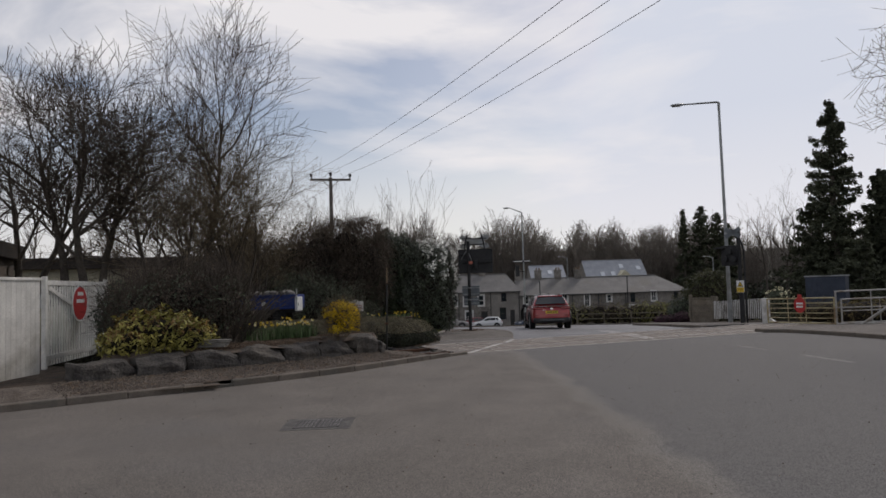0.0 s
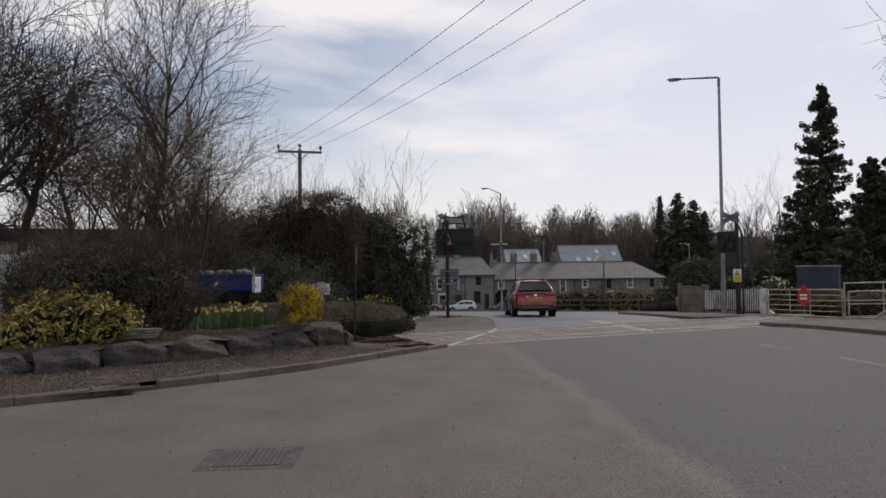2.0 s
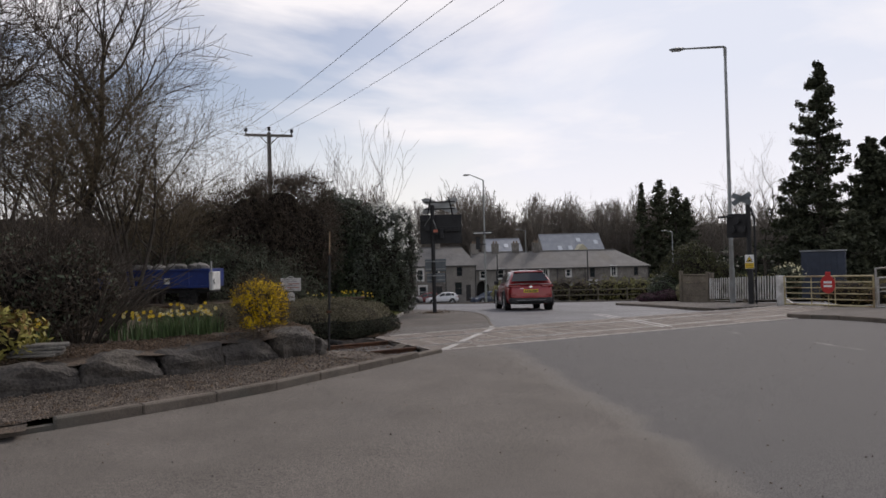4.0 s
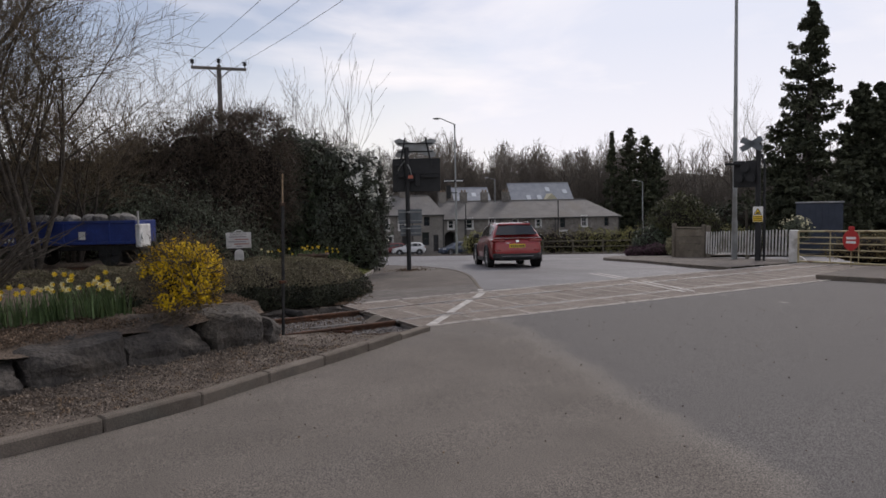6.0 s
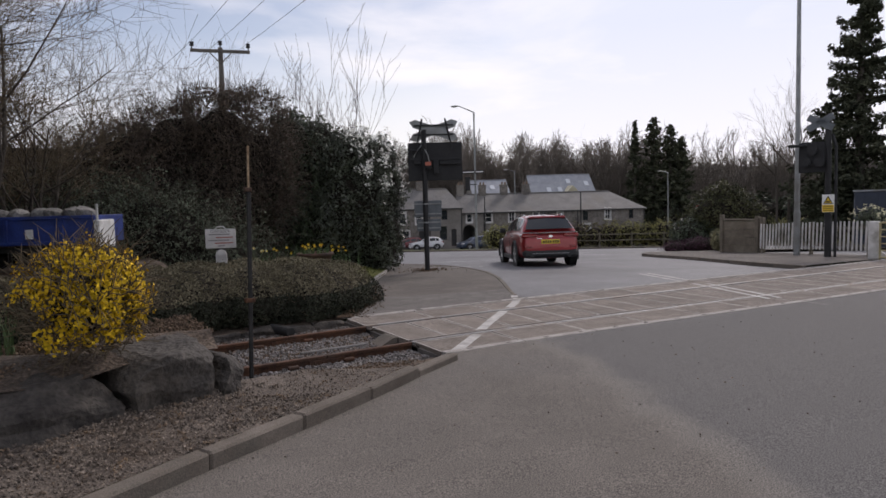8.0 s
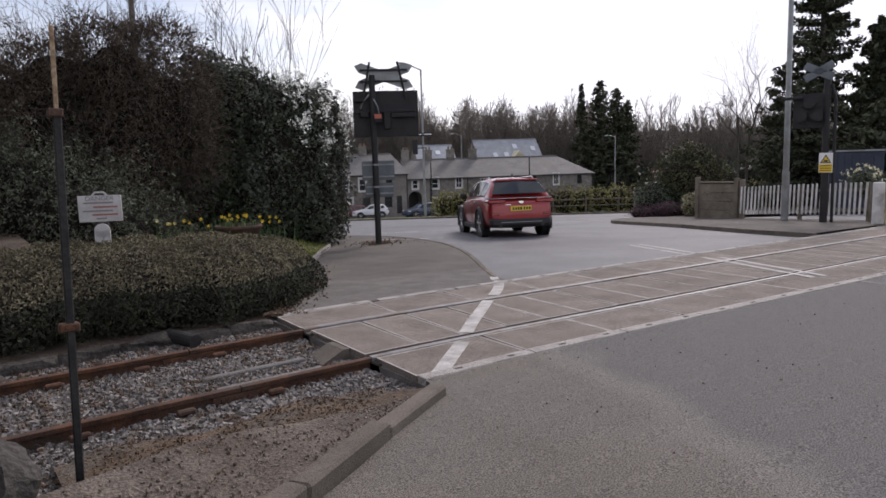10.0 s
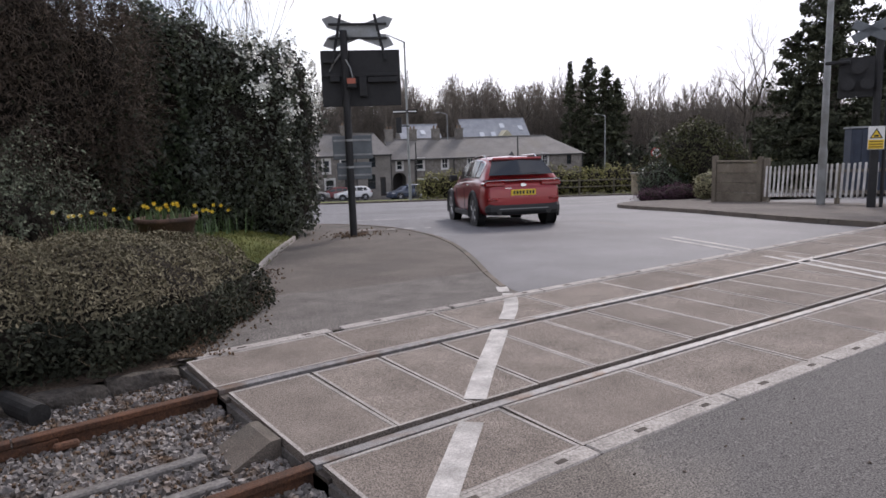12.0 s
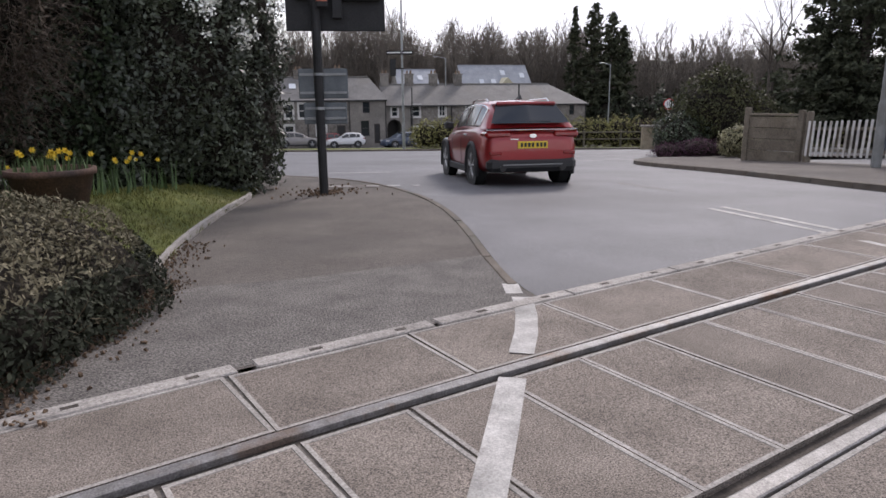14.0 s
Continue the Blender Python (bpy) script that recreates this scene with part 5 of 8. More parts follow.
shrub("pieris", (-8.0, -2.05, 0.72), [((0.0, 0.1, 0.4), (0.85, 0.6, 0.5)), ((0.55, 0, 0.3), (0.6, 0.5, 0.4)), ((-0.6, -0.2, 0.22), (0.45, 0.45, 0.35))], 2800, (0.12, 0.045), M_pieris, "spreading shrub with yellow-green and bronze young leaves", seed=6, extra=(M_pierisred, 2000, (0.1, 0.04), 0.25), shrink=0.6)


def daffodils(base, n, seed, spread, pale, label="clump of pale and yellow daffodils in the bed", height=0.36):
    rng = random.Random(seed)
    root = thing("daffodils", pose(*base), label, "flowers", "daffodil clumps")
    segs, vv, ff = [], [], []
    for _ in range(n * 9):
        x, y = rng.gauss(0, spread), rng.gauss(0, spread * 0.6)
        h, a = height * rng.uniform(0.55, 0.95), rng.uniform(0, 6.3)
        b = h * rng.uniform(0.1, 0.4)
        w = 0.012
        k = len(vv)
        p = [(x, y, 0), (x + 0.4 * b * math.cos(a), y + 0.4 * b * math.sin(a), h * 0.6), (x + b * math.cos(a), y + b * math.sin(a), h)]
        c, s = -math.sin(a) * w, math.cos(a) * w
        for i, q in enumerate(p):
            t = 1 - 0.45 * i
            vv += [(q[0] - c * t, q[1] - s * t, q[2]), (q[0] + c * t, q[1] + s * t, q[2])]
        ff += [(k, k + 1, k + 3, k + 2), (k + 2, k + 3, k + 5, k + 4)]
    tagged(quick("leaf_tuft", vv, ff, M_daffleaf, root), "long green leaves", kind="stuff")
    for i in range(n):
        x, y = rng.gauss(0, spread), rng.gauss(0, spread * 0.6)
        h = height * rng.uniform(0.85, 1.15)
        bm = BM()
        tube(bm, [(x, y, 0), (x, y, h * 0.7), (x + 0.01, y - 0.02, h)], 0.004, 4)
        stem = part("stem", bm, M_daffleaf, root)
        bm = BM()
        d = Vector((rng.uniform(-0.7, 0.7), -1, rng.uniform(-0.25, 0.15))).normalized()
        q = d.to_track_quat("Z", "Y").to_matrix()
        c = Vector((x + 0.01, y - 0.02, h)) + d * 0.015
        r = 0.037
        mid = bm.verts.new(c)
        ring = [bm.verts.new(c + q @ Vector((r * (1 if k % 2 == 0 else 0.55) * math.cos(k * math.pi / 6), r * (1 if k % 2 == 0 else 0.55) * math.sin(k * math.pi / 6), 0.004 if k % 2 else 0))) for k in range(12)]
        for k in range(12):
            bm.faces.new((mid, ring[k], ring[(k + 1) % 12]))
        part("flower", bm, M_petal if rng.random() < pale else M_petaly, stem)
        bm = BM()
        tube(bm, [c, c + d * 0.03], [0.012, 0.019], 8, cap=False)
        part("trumpet", bm, M_petaly, stem, "yellow trumpet")
    return root


daffodils((-5.6, -0.85, 0.78), 12, 1, 0.16, 0.6)
daffodils((-5.15, -0.8, 0.79), 13, 2, 0.14, 0.75)
daffodils((-4.66, -0.82, 0.79), 12, 3, 0.13, 0.7)
daffodils((-4.95, -0.6, 0.79), 9, 4, 0.2, 0.2, "clump of yellow daffodils behind the paler ones", 0.42)
daffodils((-5.95, -0.7, 0.78), 5, 5, 0.16, 0.15, "small clump of yellow daffodils beside the shrub")
daffodils((-7.0, -1.5, 0.8), 4, 6, 0.12, 0.3, "few daffodils under the brown shrub")

# Planter with daffodils beside the lawn.
M_terra = mat("dark terracotta", (0.075, 0.042, 0.03), (0.12, 0.07, 0.05), 5, 0.85, 0.3, 50, c=(0.05, 0.035, 0.03))
pl = thing("planter", pose(1.1, 7.3, 0.44, 0, 0, 20), "round brown terracotta planter of daffodils beside the lawn", "planter")
bm = BM()
prof = [(0.30, 0.0), (0.38, 0.3), (0.41, 0.3), (0.41, 0.36), (0.37, 0.36), (0.35, 0.3), (0.02, 0.3)]
rings = [[bm.verts.new((r * math.cos(2 * math.pi * k / 24), r * math.sin(2 * math.pi * k / 24), z)) for k in range(24)] for r, z in prof]
for a, b in zip(rings, rings[1:]):
    for k in range(24):
        bm.faces.new((a[k], a[(k + 1) % 24], b[(k + 1) % 24], b[k]))
bm.faces.new(rings[0][::-1])
part("pot", bm, M_terra, pl, smooth=True)
bm = BM()
tube(bm, [(0, 0, 0.25), (0, 0, 0.315)], 0.35, 20)
part("soil", bm, M_soil, pl)
for k, (x, y) in enumerate(((0.95, 7.42), (1.27, 7.27), (1.15, 7.5))):
    daffodils((x, y, 0.755), 3, 20 + k, 0.09, 0.0, "yellow daffodils growing in the brown planter", 0.2)
daffodils((1.75, 8.35, lawn_z(1.75, 8.35)), 5, 31, 0.3, 0.0, "loose yellow daffodils before the dark evergreens", 0.42)
daffodils((2.45, 9.3, lawn_z(2.45, 9.3)), 4, 32, 0.3, 0.2, "loose yellow daffodils before the dark evergreens", 0.4)
daffodils((0.25, 7.6, lawn_z(0.25, 7.6)), 6, 33, 0.3, 0.3, "loose pale daffodils behind the planter", 0.5)
daffodils((1.2, 8.2, lawn_z(1.2, 8.2)), 5, 34, 0.25, 0.0, "loose yellow daffodils before the dark evergreens", 0.45)

# Evergreens and thicket behind the lawn.
shrub("viburnum", (3.75, 11.35, -0.1), [((0.1, 0, 1.7), (1.4, 1.3, 2.0)), ((0.5, -0.25, 1.1), (1.05, 1.1, 1.5)), ((-0.8, 0.1, 1.2), (1.0, 1.1, 1.5)), ((0.72, -0.1, 3.0), (0.85, 0.95, 0.95)), ((-0.35, 0.1, 3.15), (0.85, 0.9, 0.9)), ((0.9, -0.1, 2.2), (0.75, 0.9, 1.0)), ((-0.9, 0.2, 3.5), (0.7, 0.8, 0.95))], 62000, (0.09, 0.046), M_viburn, "tall dark evergreen shrub with white blossom near its top", seed=10, twigs=400, twiglen=0.3, rough=0.22, shrink=0.84, lean=0.9, flowers=(M_blossom, 3600, 0.09, lambda p: (p[:, 2] > 2.3) & (p[:, 0] > -0.15) & (np.sin(p[:, 0] * 11 + 1) + np.sin(p[:, 2] * 9 + p[:, 1] * 7) > 1.6 - p[:, 2] * 0.6)))
shrub("laurel", (2.25, 12.0, -0.1), [((0, 0, 2.2), (1.0, 1.1, 2.2)), ((0.1, 0.0, 3.9), (0.6, 0.7, 0.75)), ((-0.9, -0.4, 1.4), (1.1, 1.0, 1.4)), ((0.4, -0.5, 1.2), (0.9, 0.9, 1.3))], 26000, (0.11, 0.05), M_laurel, "dark glossy laurel beside the blossoming shrub", seed=12, twigs=300, twiglen=0.5, rough=0.3)
_wild = [((1.5, -0.5, 3.0), (0.8, 0.8, 1.5)), ((1.45, -0.3, 4.35), (0.65, 0.7, 0.75)), ((0.2, -0.3, 4.3), (0.8, 0.8, 0.65)), ((0.9, -0.1, 2.3), (1.2, 1.2, 2.2)), ((0.5, -0.2, 3.9), (1.0, 0.9, 1.0)), ((1.1, 0.0, 4.3), (0.7, 0.8, 0.75)), ((-0.5, 0.0, 2.3), (1.4, 1.3, 2.2)), ((-0.6, 0.1, 3.75), (1.0, 0.9, 0.9)), ((-1.7, 0.2, 3.3), (1.0, 0.9, 0.85)), ((-2.2, 0.3, 1.9), (1.6, 1.3, 2.0)), ((-2.9, 0.3, 2.8), (0.9, 0.9, 0.8)), ((-4.2, 0.8, 1.6), (1.7, 1.3, 1.8)), ((-6.4, 1.4, 1.6), (1.7, 1.3, 1.6))]
wisps(shrub("thicket", (-0.4, 11.2, -0.1), _wild, 190000, (0.10, 0.022), M_brownleaf, "tall feathery brown thicket behind the wagon", seed=13, twigs=5000, twiglen=0.8, shrink=0.62, depth=0.55, rough=0.3, lean=2.5, heart=[b for b in _wild if b[0][2] < 4.0], extra=(M_ivy, 3500, (0.09, 0.055), -0.8)), _wild, 15000, 0.75, M_wisp, 3, 0.0055)
_arch = [((0, 0, 0.9), (1.6, 1.2, 1.35)), ((-1.6, 0.3, 1.1), (1.4, 1.1, 1.5)), ((0.9, -0.2, 0.6), (1.1, 1.0, 1.0)), ((-3.2, 0.8, 1.2), (1.4, 1.0, 1.5)), ((-0.6, 0.2, 1.7), (0.8, 0.7, 0.7))]
wisps(shrub("cotoneaster", (-1.5, 9.2, -0.05), _arch, 32000, (0.055, 0.024), M_cotone, "arching grey-green evergreen shrub behind the low hedge", seed=14, twigs=500, twiglen=0.5, rough=0.28, depth=0.3, shrink=0.62), _arch, 4200, 0.95, M_cotone, 5, 0.006, "leafy")
shrub("clipped_hedge", (4.45, 13.9, -0.25), [((0, 0, 1.1), (0.75, 1.5, 1.35)), ((-0.6, 1.3, 1.1), (0.8, 1.4, 1.3)), ((-1.8, 2.4, 1.1), (1.2, 1.4, 1.3))], 9000, (0.07, 0.04), M_hedgeside, "dull clipped hedge beside the footway", "hedge", seed=15)

# Bare trees behind.
bare_tree((-6.1, 6.6, 0.5), 8.9, 21, "tall slender bare tree with upswept limbs", thin=0.006, kids=(0, 9, 10, 11), spread=0.62, up=0.1, r=0.11, trunk=0.3)
bare_tree((-9.6, 4.6, 0.3), 7.6, 22, "broad bare tree with several dark limbs", thin=0.006, stems=3, kids=(0, 11, 11, 9), spread=0.72, up=0.08, r=0.13, trunk=0.22)
bare_tree((-7.6, 5.0, 0.4), 6.0, 23, "multi-stemmed bare tree full of brown twigs", stems=5, kids=(0, 9, 8, 7), r=0.07, trunk=0.12, twig=M_budtwig)
bare_tree((-5.2, 6.6, 0.4), 6.3, 24, "multi-stemmed bare tree full of brown twigs", stems=6, kids=(0, 9, 8, 7), r=0.06, trunk=0.1, twig=M_budtwig)
bare_tree((-4.3, 8.6, 0.4), 4.2, 25, "multi-stemmed bare tree full of brown twigs", stems=5, kids=(0, 9, 8, 7), r=0.055, trunk=0.1, twig=M_budtwig)
bare_tree((-6.4, 8.4, 0.4), 5.7, 26, "multi-stemmed bare tree full of brown twigs", stems=5, kids=(0, 9, 8, 7), r=0.07, trunk=0.12)
bare_tree((-11.5, 7.5, 0.2), 7.0, 27, "broad bare tree with several dark limbs", stems=3, kids=(0, 9, 8, 7), r=0.13, trunk=0.25)
bare_tree((4.1, 13.6, -0.2), 6.0, 28, "spindly bare shrub with upright shoots", thin=0.005, stems=8, kids=(0, 2, 3, 4), r=0.03, trunk=0.15, spread=0.35, up=0.2)
bare_tree((0.6, 14.5, -0.2), 6.2, 29, "spindly bare shrub with upright shoots", stems=5, kids=(0, 2, 3, 4), r=0.03, trunk=0.15, spread=0.4, up=0.2)
bare_tree((-1.6, 13.6, -0.2), 6.0, 30, "spindly bare shrub with upright shoots", stems=5, kids=(0, 3, 3, 4), r=0.03, trunk=0.15, spread=0.5, up=0.15)
bare_tree((12.7, -7.0, 0.2), 9.6, 31, "bare tree overhanging the footway", thin=0.006, kids=(0, 6, 7, 8), spread=0.95, up=0.03, r=0.15, trunk=0.4)

# White gate and boarded fence by the huts.
M_gatewhite = mat("dirty white gate paint", (0.58, 0.565, 0.52), (0.73, 0.71, 0.66), 3, 0.75, 0.2, 40, c=(0.40, 0.38, 0.33), grain=0.12, rnd=0.05)
GA, GB = Vector((-10.2, 0.7, 0.32)), Vector((-9.05, 4.25, 0.36))
gw = (GB - GA).length
gate = thing("white_gate", Matrix.Translation(GA) @ pose(0, 0, 0, 0, 0, math.degrees(math.atan2(GB.y - GA.y, GB.x - GA.x))), "tall white slatted crossing gate with a red oval sign, standing open", "gate")
for k in range(26):
    x = 0.08 + k * (gw - 0.16) / 25
    bm = BM()
    box(bm, x - 0.042, -0.012, 0.06, x + 0.032, 0.012, 2.0, 0.004)
    part("slat", bm, M_gatewhite, gate)
for z in (0.25, 1.93):
    bm = BM()
    box(bm, 0.0, -0.05, z - 0.05, gw, -0.0125, z + 0.05, 0.006)
    part("cross_rail", bm, M_gatewhite, gate)
bm = BM()
box(bm, -0.05, -0.05, 0.0, 0.05, 0.05, 2.08, 0.008)
part("stile", bm, M_gatewhite, gate)
bm = BM()
box(bm, gw - 0.05, -0.05, 0.0, gw + 0.05, 0.05, 2.08, 0.008)
part("stile", bm, M_gatewhite, gate)
bm = BM()
box(bm, 0, -0.075, -0.05, math.hypot(gw * 0.9, 0.95), -0.0505, 0.05, 0.004, Matrix.Translation((0.08, 0, 1.82)) @ Matrix.Rotation(math.atan2(1.05, gw * 0.9), 4, "Y"))
part("brace", bm, M_gatewhite, gate, "diagonal white brace")
M_signred = plain("sign red", (0.42, 0.02, 0.018), 0.5)
M_signwhite = plain("sign white", (0.72, 0.72, 0.70), 0.5)
M_signyellow = plain("sign yellow", (0.75, 0.5, 0.03), 0.5)
M_signblack = plain("sign black", (0.015, 0.015, 0.015), 0.5)


def disc(name, parent, c, rx, rz, y0, y1, m, label=""):
    bm = BM()
    lo = [bm.verts.new((c[0] + rx * math.cos(2 * math.pi * k / 32), y0, c[1] + rz * math.sin(2 * math.pi * k / 32))) for k in range(32)]
    hi = [bm.verts.new((v.co.x, y1, v.co.z)) for v in lo]
    bm.faces.new(lo)
    bm.faces.new(hi[::-1])
    for k in range(32):
        bm.faces.new((lo[k], lo[(k + 1) % 32], hi[(k + 1) % 32], hi[k]))
    return part(name, bm, m, parent, label)


ds = disc("sign_disc", gate, (gw * 0.46, 1.44), 0.46, 0.45, -0.10, -0.085, M_signwhite, "white-rimmed oval sign")
disc("sign_face", ds, (gw * 0.46, 1.44), 0.42, 0.41, -0.106, -0.1005, M_signred, "red sign face")
for z, w in ((1.68, 0.17), (1.5, 0.24)):
    bm = BM()
    box(bm, gw * 0.46 - w, -0.112, z - 0.045, gw * 0.46 + w, -0.1065, z + 0.045)
    part("sign_bar", bm, M_signwhite, ds, "white bar of lettering")
fence = thing("boarded_fence", Matrix.Translation((-10.27, 0.6, 0.2)) @ pose(0, 0, 0, 0, 0, 240.5), "tall white boarded fence beside the gate", "fence")
for k in range(18):
    bm = BM()
    box(bm, 0.03 + k * 0.15, -0.012, 0.04, 0.175 + k * 0.15, 0.012, 2.12 + 0.01 * math.sin(k * 3), 0.004)
    part("board", bm, M_gatewhite, fence)
bm = BM()
box(bm, 0.0, -0.05, 2.1, 2.8, 0.05, 2.17, 0.01)
part("capping", bm, M_gatewhite, fence)
bm = BM()
box(bm, 0, -0.06, 0.3, 2.8, -0.013, 0.4)
box(bm, 0, -0.06, 1.6, 2.8, -0.013, 1.7)
part("back_rail", bm, M_gatewhite, fence)

# Huts behind the fence.
M_fascia = mat("dark brown fascia", (0.03, 0.024, 0.02), (0.055, 0.045, 0.038), 3, 0.8, 0.2, 30)
M_cream = mat("cream render", (0.42, 0.39, 0.28), (0.55, 0.51, 0.38), 1.5, 0.85, 0.2, 30, c=(0.38, 0.35, 0.25), grain=0.1)
M_glass = plain("dark window glass", (0.02, 0.025, 0.03), 0.08, spec=0.6)


def hut(m, w, d, h, label, wall, windows):
    root = thing("hut", m, label, "building", "huts")
    bm = BM()
    box(bm, 0, 0, -0.3, w, d, h - 0.45)
    part("wall", bm, wall, root)
    bm = BM()
    box(bm, -0.25, -0.25, h - 0.45, w + 0.25, d + 0.25, h, 0.02)
    part("flat_roof", bm, M_fascia, root, "dark brown roof fascia")
    for x0, x1, z0, z1 in windows:
        bm = BM()
        box(bm, x0 - 0.06, -0.04, z0 - 0.06, x1 + 0.06, -0.003, z1 + 0.06, 0.01)
        fr = part("window", bm, M_whitepaint, root, "window frame")
        bm = BM()
        box(bm, x0, -0.05, z0, x1, -0.041, z1)
        part("pane", bm, M_glass, fr)
    return root


hut(Matrix.Translation((-19.6, 4.2, 0)) @ pose(0, 0, 0, 0, 0, -6), 7.6, 4, 3.55, "low dark-roofed hut behind the white fence", M_kerb, [(5.2, 6.0, 1.6, 2.8), (6.4, 7.2, 1.6, 2.8)])
hut(Matrix.Translation((-12.5, 13.8, 0)) @ pose(0, 0, 0, 0, 0, -3), 9.0, 5, 3.5, "cream flat-roofed building behind the bare trees", M_cream, [(1.0, 2.6, 1.6, 2.5), (5.5, 7.0, 1.6, 2.5)])

# ---------------------------------------------------------------- signals, lamps, poles, and the right-hand side
M_galv = mat("galvanised steel", (0.24, 0.25, 0.25), (0.33, 0.34, 0.34), 3, 0.5, 0.1, 40, metal=0.5, c=(0.2, 0.2, 0.19), grain=0.1)
M_greypaint = mat("grey sign back", (0.10, 0.115, 0.125), (0.15, 0.165, 0.175), 3, 0.5, 0.1, 40, grain=0.1)
M_sigblack = mat("matt black signal paint", (0.012, 0.012, 0.013), (0.022, 0.022, 0.023), 4, 0.6, 0.1, 50)
M_concrete = mat("weathered concrete", (0.17, 0.155, 0.135), (0.26, 0.24, 0.21), 2, 0.9, 0.4, 40, c=(0.13, 0.115, 0.095), rnd=0.08)
M_sleeperwood = mat("weathered grey-brown timber", (0.10, 0.085, 0.065), (0.19, 0.165, 0.13), 3, 0.9, 0.4, 40, c=(0.13, 0.12, 0.09), rnd=0.12)


def crossbuck(parent, c, label):
    """Two grey boards crossed, each with pointed ends, on two braces."""
    for sgn in (1, -1):
        bm = BM()
        o = [(-0.72, 0.0), (-0.58, -0.115), (0.58, -0.115), (0.72, 0.0), (0.58, 0.115), (-0.58, 0.115)]
        lo = [bm.verts.new((x, 0.0 if sgn > 0 else 0.03, z)) for x, z in o]
        hi = [bm.verts.new((x, 0.022 if sgn > 0 else 0.052, z)) for x, z in o]
        bm.faces.new(lo)
        bm.faces.new(hi[::-1])
        for k in range(6):
            bm.faces.new((lo[k], lo[(k + 1) % 6], hi[(k + 1) % 6], hi[k]))
        ob = part("cross_board", bm, M_galv, parent, label)
        ob.matrix_basis = Matrix.Translation(c) @ Matrix.Rotation(radians(20 * sgn), 4, "Y")
    for x in (-0.38, 0.38):
        bm = BM()
        box(bm, x - 0.025, -0.05, -0.62, x + 0.025, -0.005, 0.25, 0.005, Matrix.Translation(c) @ Matrix.Rotation(radians(-12 if x > 0 else 12), 4, "Y"))
        part("brace", bm, M_sigblack, parent)
    for z in (-0.12, 0.14):
        bm = BM()
        box(bm, -0.55, -0.055, z - 0.02, 0.55, -0.01, z + 0.02, 0.004, Matrix.Translation(c))
        part("cross_bar", bm, M_sigblack, parent)


# Signal seen from behind, on the left footway.
sl = thing("crossing_signal", Matrix.Translation((5.18, 9.36, ground_z(5.18, 9.36))) @ pose(0, 0, 0, 0, 0, -31), "black level-crossing signal seen from behind, with crossed grey boards", "traffic signal", "crossing signals")
bm = BM()
tube(bm, [(0, 0, -0.1), (0, 0, 3.95)], 0.072, 14)
part("post", bm, M_sigblack, sl, "black steel post")
bm = BM()
box(bm, -0.46, 0.1, 2.54, 1.06, 0.135, 3.6, 0.008)
bb = part("backboard", bm, M_sigblack, sl, "black backboard")
bm = BM()
box(bm, -0.42, 0.04, 3.1, 1.0, 0.1, 3.16, 0.006)
part("cross_rail", bm, M_sigblack, bb)
for q in ((-0.3, -0.02, 3.0, -0.1, 0.1, 3.12), (0.25, -0.03, 2.72, 0.4, 0.1, 3.1), (0.42, -0.02, 2.98, 1.0, 0.1, 3.08), (-0.4, -0.01, 3.35, -0.2, 0.1, 3.42)):
    bm = BM()
    box(bm, *q, 0.01)
    part("lamp_housing", bm, M_sigblack, bb, "black lamp housing")
bm = BM()
box(bm, 0.02, -0.16, 2.86, 0.2, -0.03, 3.06, 0.02)
part("terminal_box", bm, M_sigblack, sl)
bm = BM()
box(bm, 0.03, -0.168, 2.95, 0.19, -0.161, 3.05)
part("label_plate", bm, plain("orange label", (0.45, 0.13, 0.08), 0.6), sl, "small orange label")
bm = BM()
tube(bm, [(0.02, -0.1, 3.4), (0.1, -0.14, 3.25), (0.14, -0.12, 3.05)], 0.014, 6)
tube(bm, [(0, -0.02, 3.6), (-0.22, 0.05, 3.35), (-0.3, 0.08, 3.2)], 0.02, 6)
part("cable", bm, M_galv, sl, "grey cable")
crossbuck(sl, (0.28, 0.06, 3.93), "grey back of a crossed board")
for z0, z1, x0, x1 in ((1.52, 1.98, -0.32, 0.45), (1.12, 1.46, -0.26, 0.42)):
    bm = BM()
    box(bm, x0, 0.085, z0, x1, 0.105, z1, 0.012)
    sp = part("sign_plate", bm, M_greypaint, sl, "grey back of a road sign")
    for z in (z0 + 0.09, z1 - 0.09):
        bm = BM()
        box(bm, x0 + 0.02, 0.06, z - 0.018, x1 - 0.02, 0.0845, z + 0.018)
        part("sign_channel", bm, M_galv, sp)
    bm = BM()
    tube(bm, [(0, 0, z1 - 0.11), (0, 0, z1 - 0.07)], 0.082, 14)
    part("clip", bm, M_galv, sp)

# Signal on the far right, facing across.
sr = thing("crossing_signal", Matrix.Translation((15.75, 3.98, ground_z(15.75, 3.98))) @ pose(0, 0, 0, 0, 0, -70), "black level-crossing signal on a post beside the picket fence", "traffic signal", "crossing signals")
bm = BM()
tube(bm, [(0, 0, -0.1), (0, 0, 4.1)], 0.085, 12)
tube(bm, [(0.2, 0.0, -0.1), (0.2, 0, 3.3), (0.1, 0, 3.7)], 0.04, 8)
part("post", bm, M_sigblack, sr, "black steel posts")
bm = BM()
box(bm, -0.07, -0.09, 0.0, 0.1, 0.09, 1.42, 0.02)
part("relay_box", bm, M_sigblack, sr)
bm = BM()
box(bm, -0.78, -0.03, 2.6, 0.0, 0.0, 3.5, 0.01)
rb = part("backboard", bm, M_sigblack, sr, "black backboard")
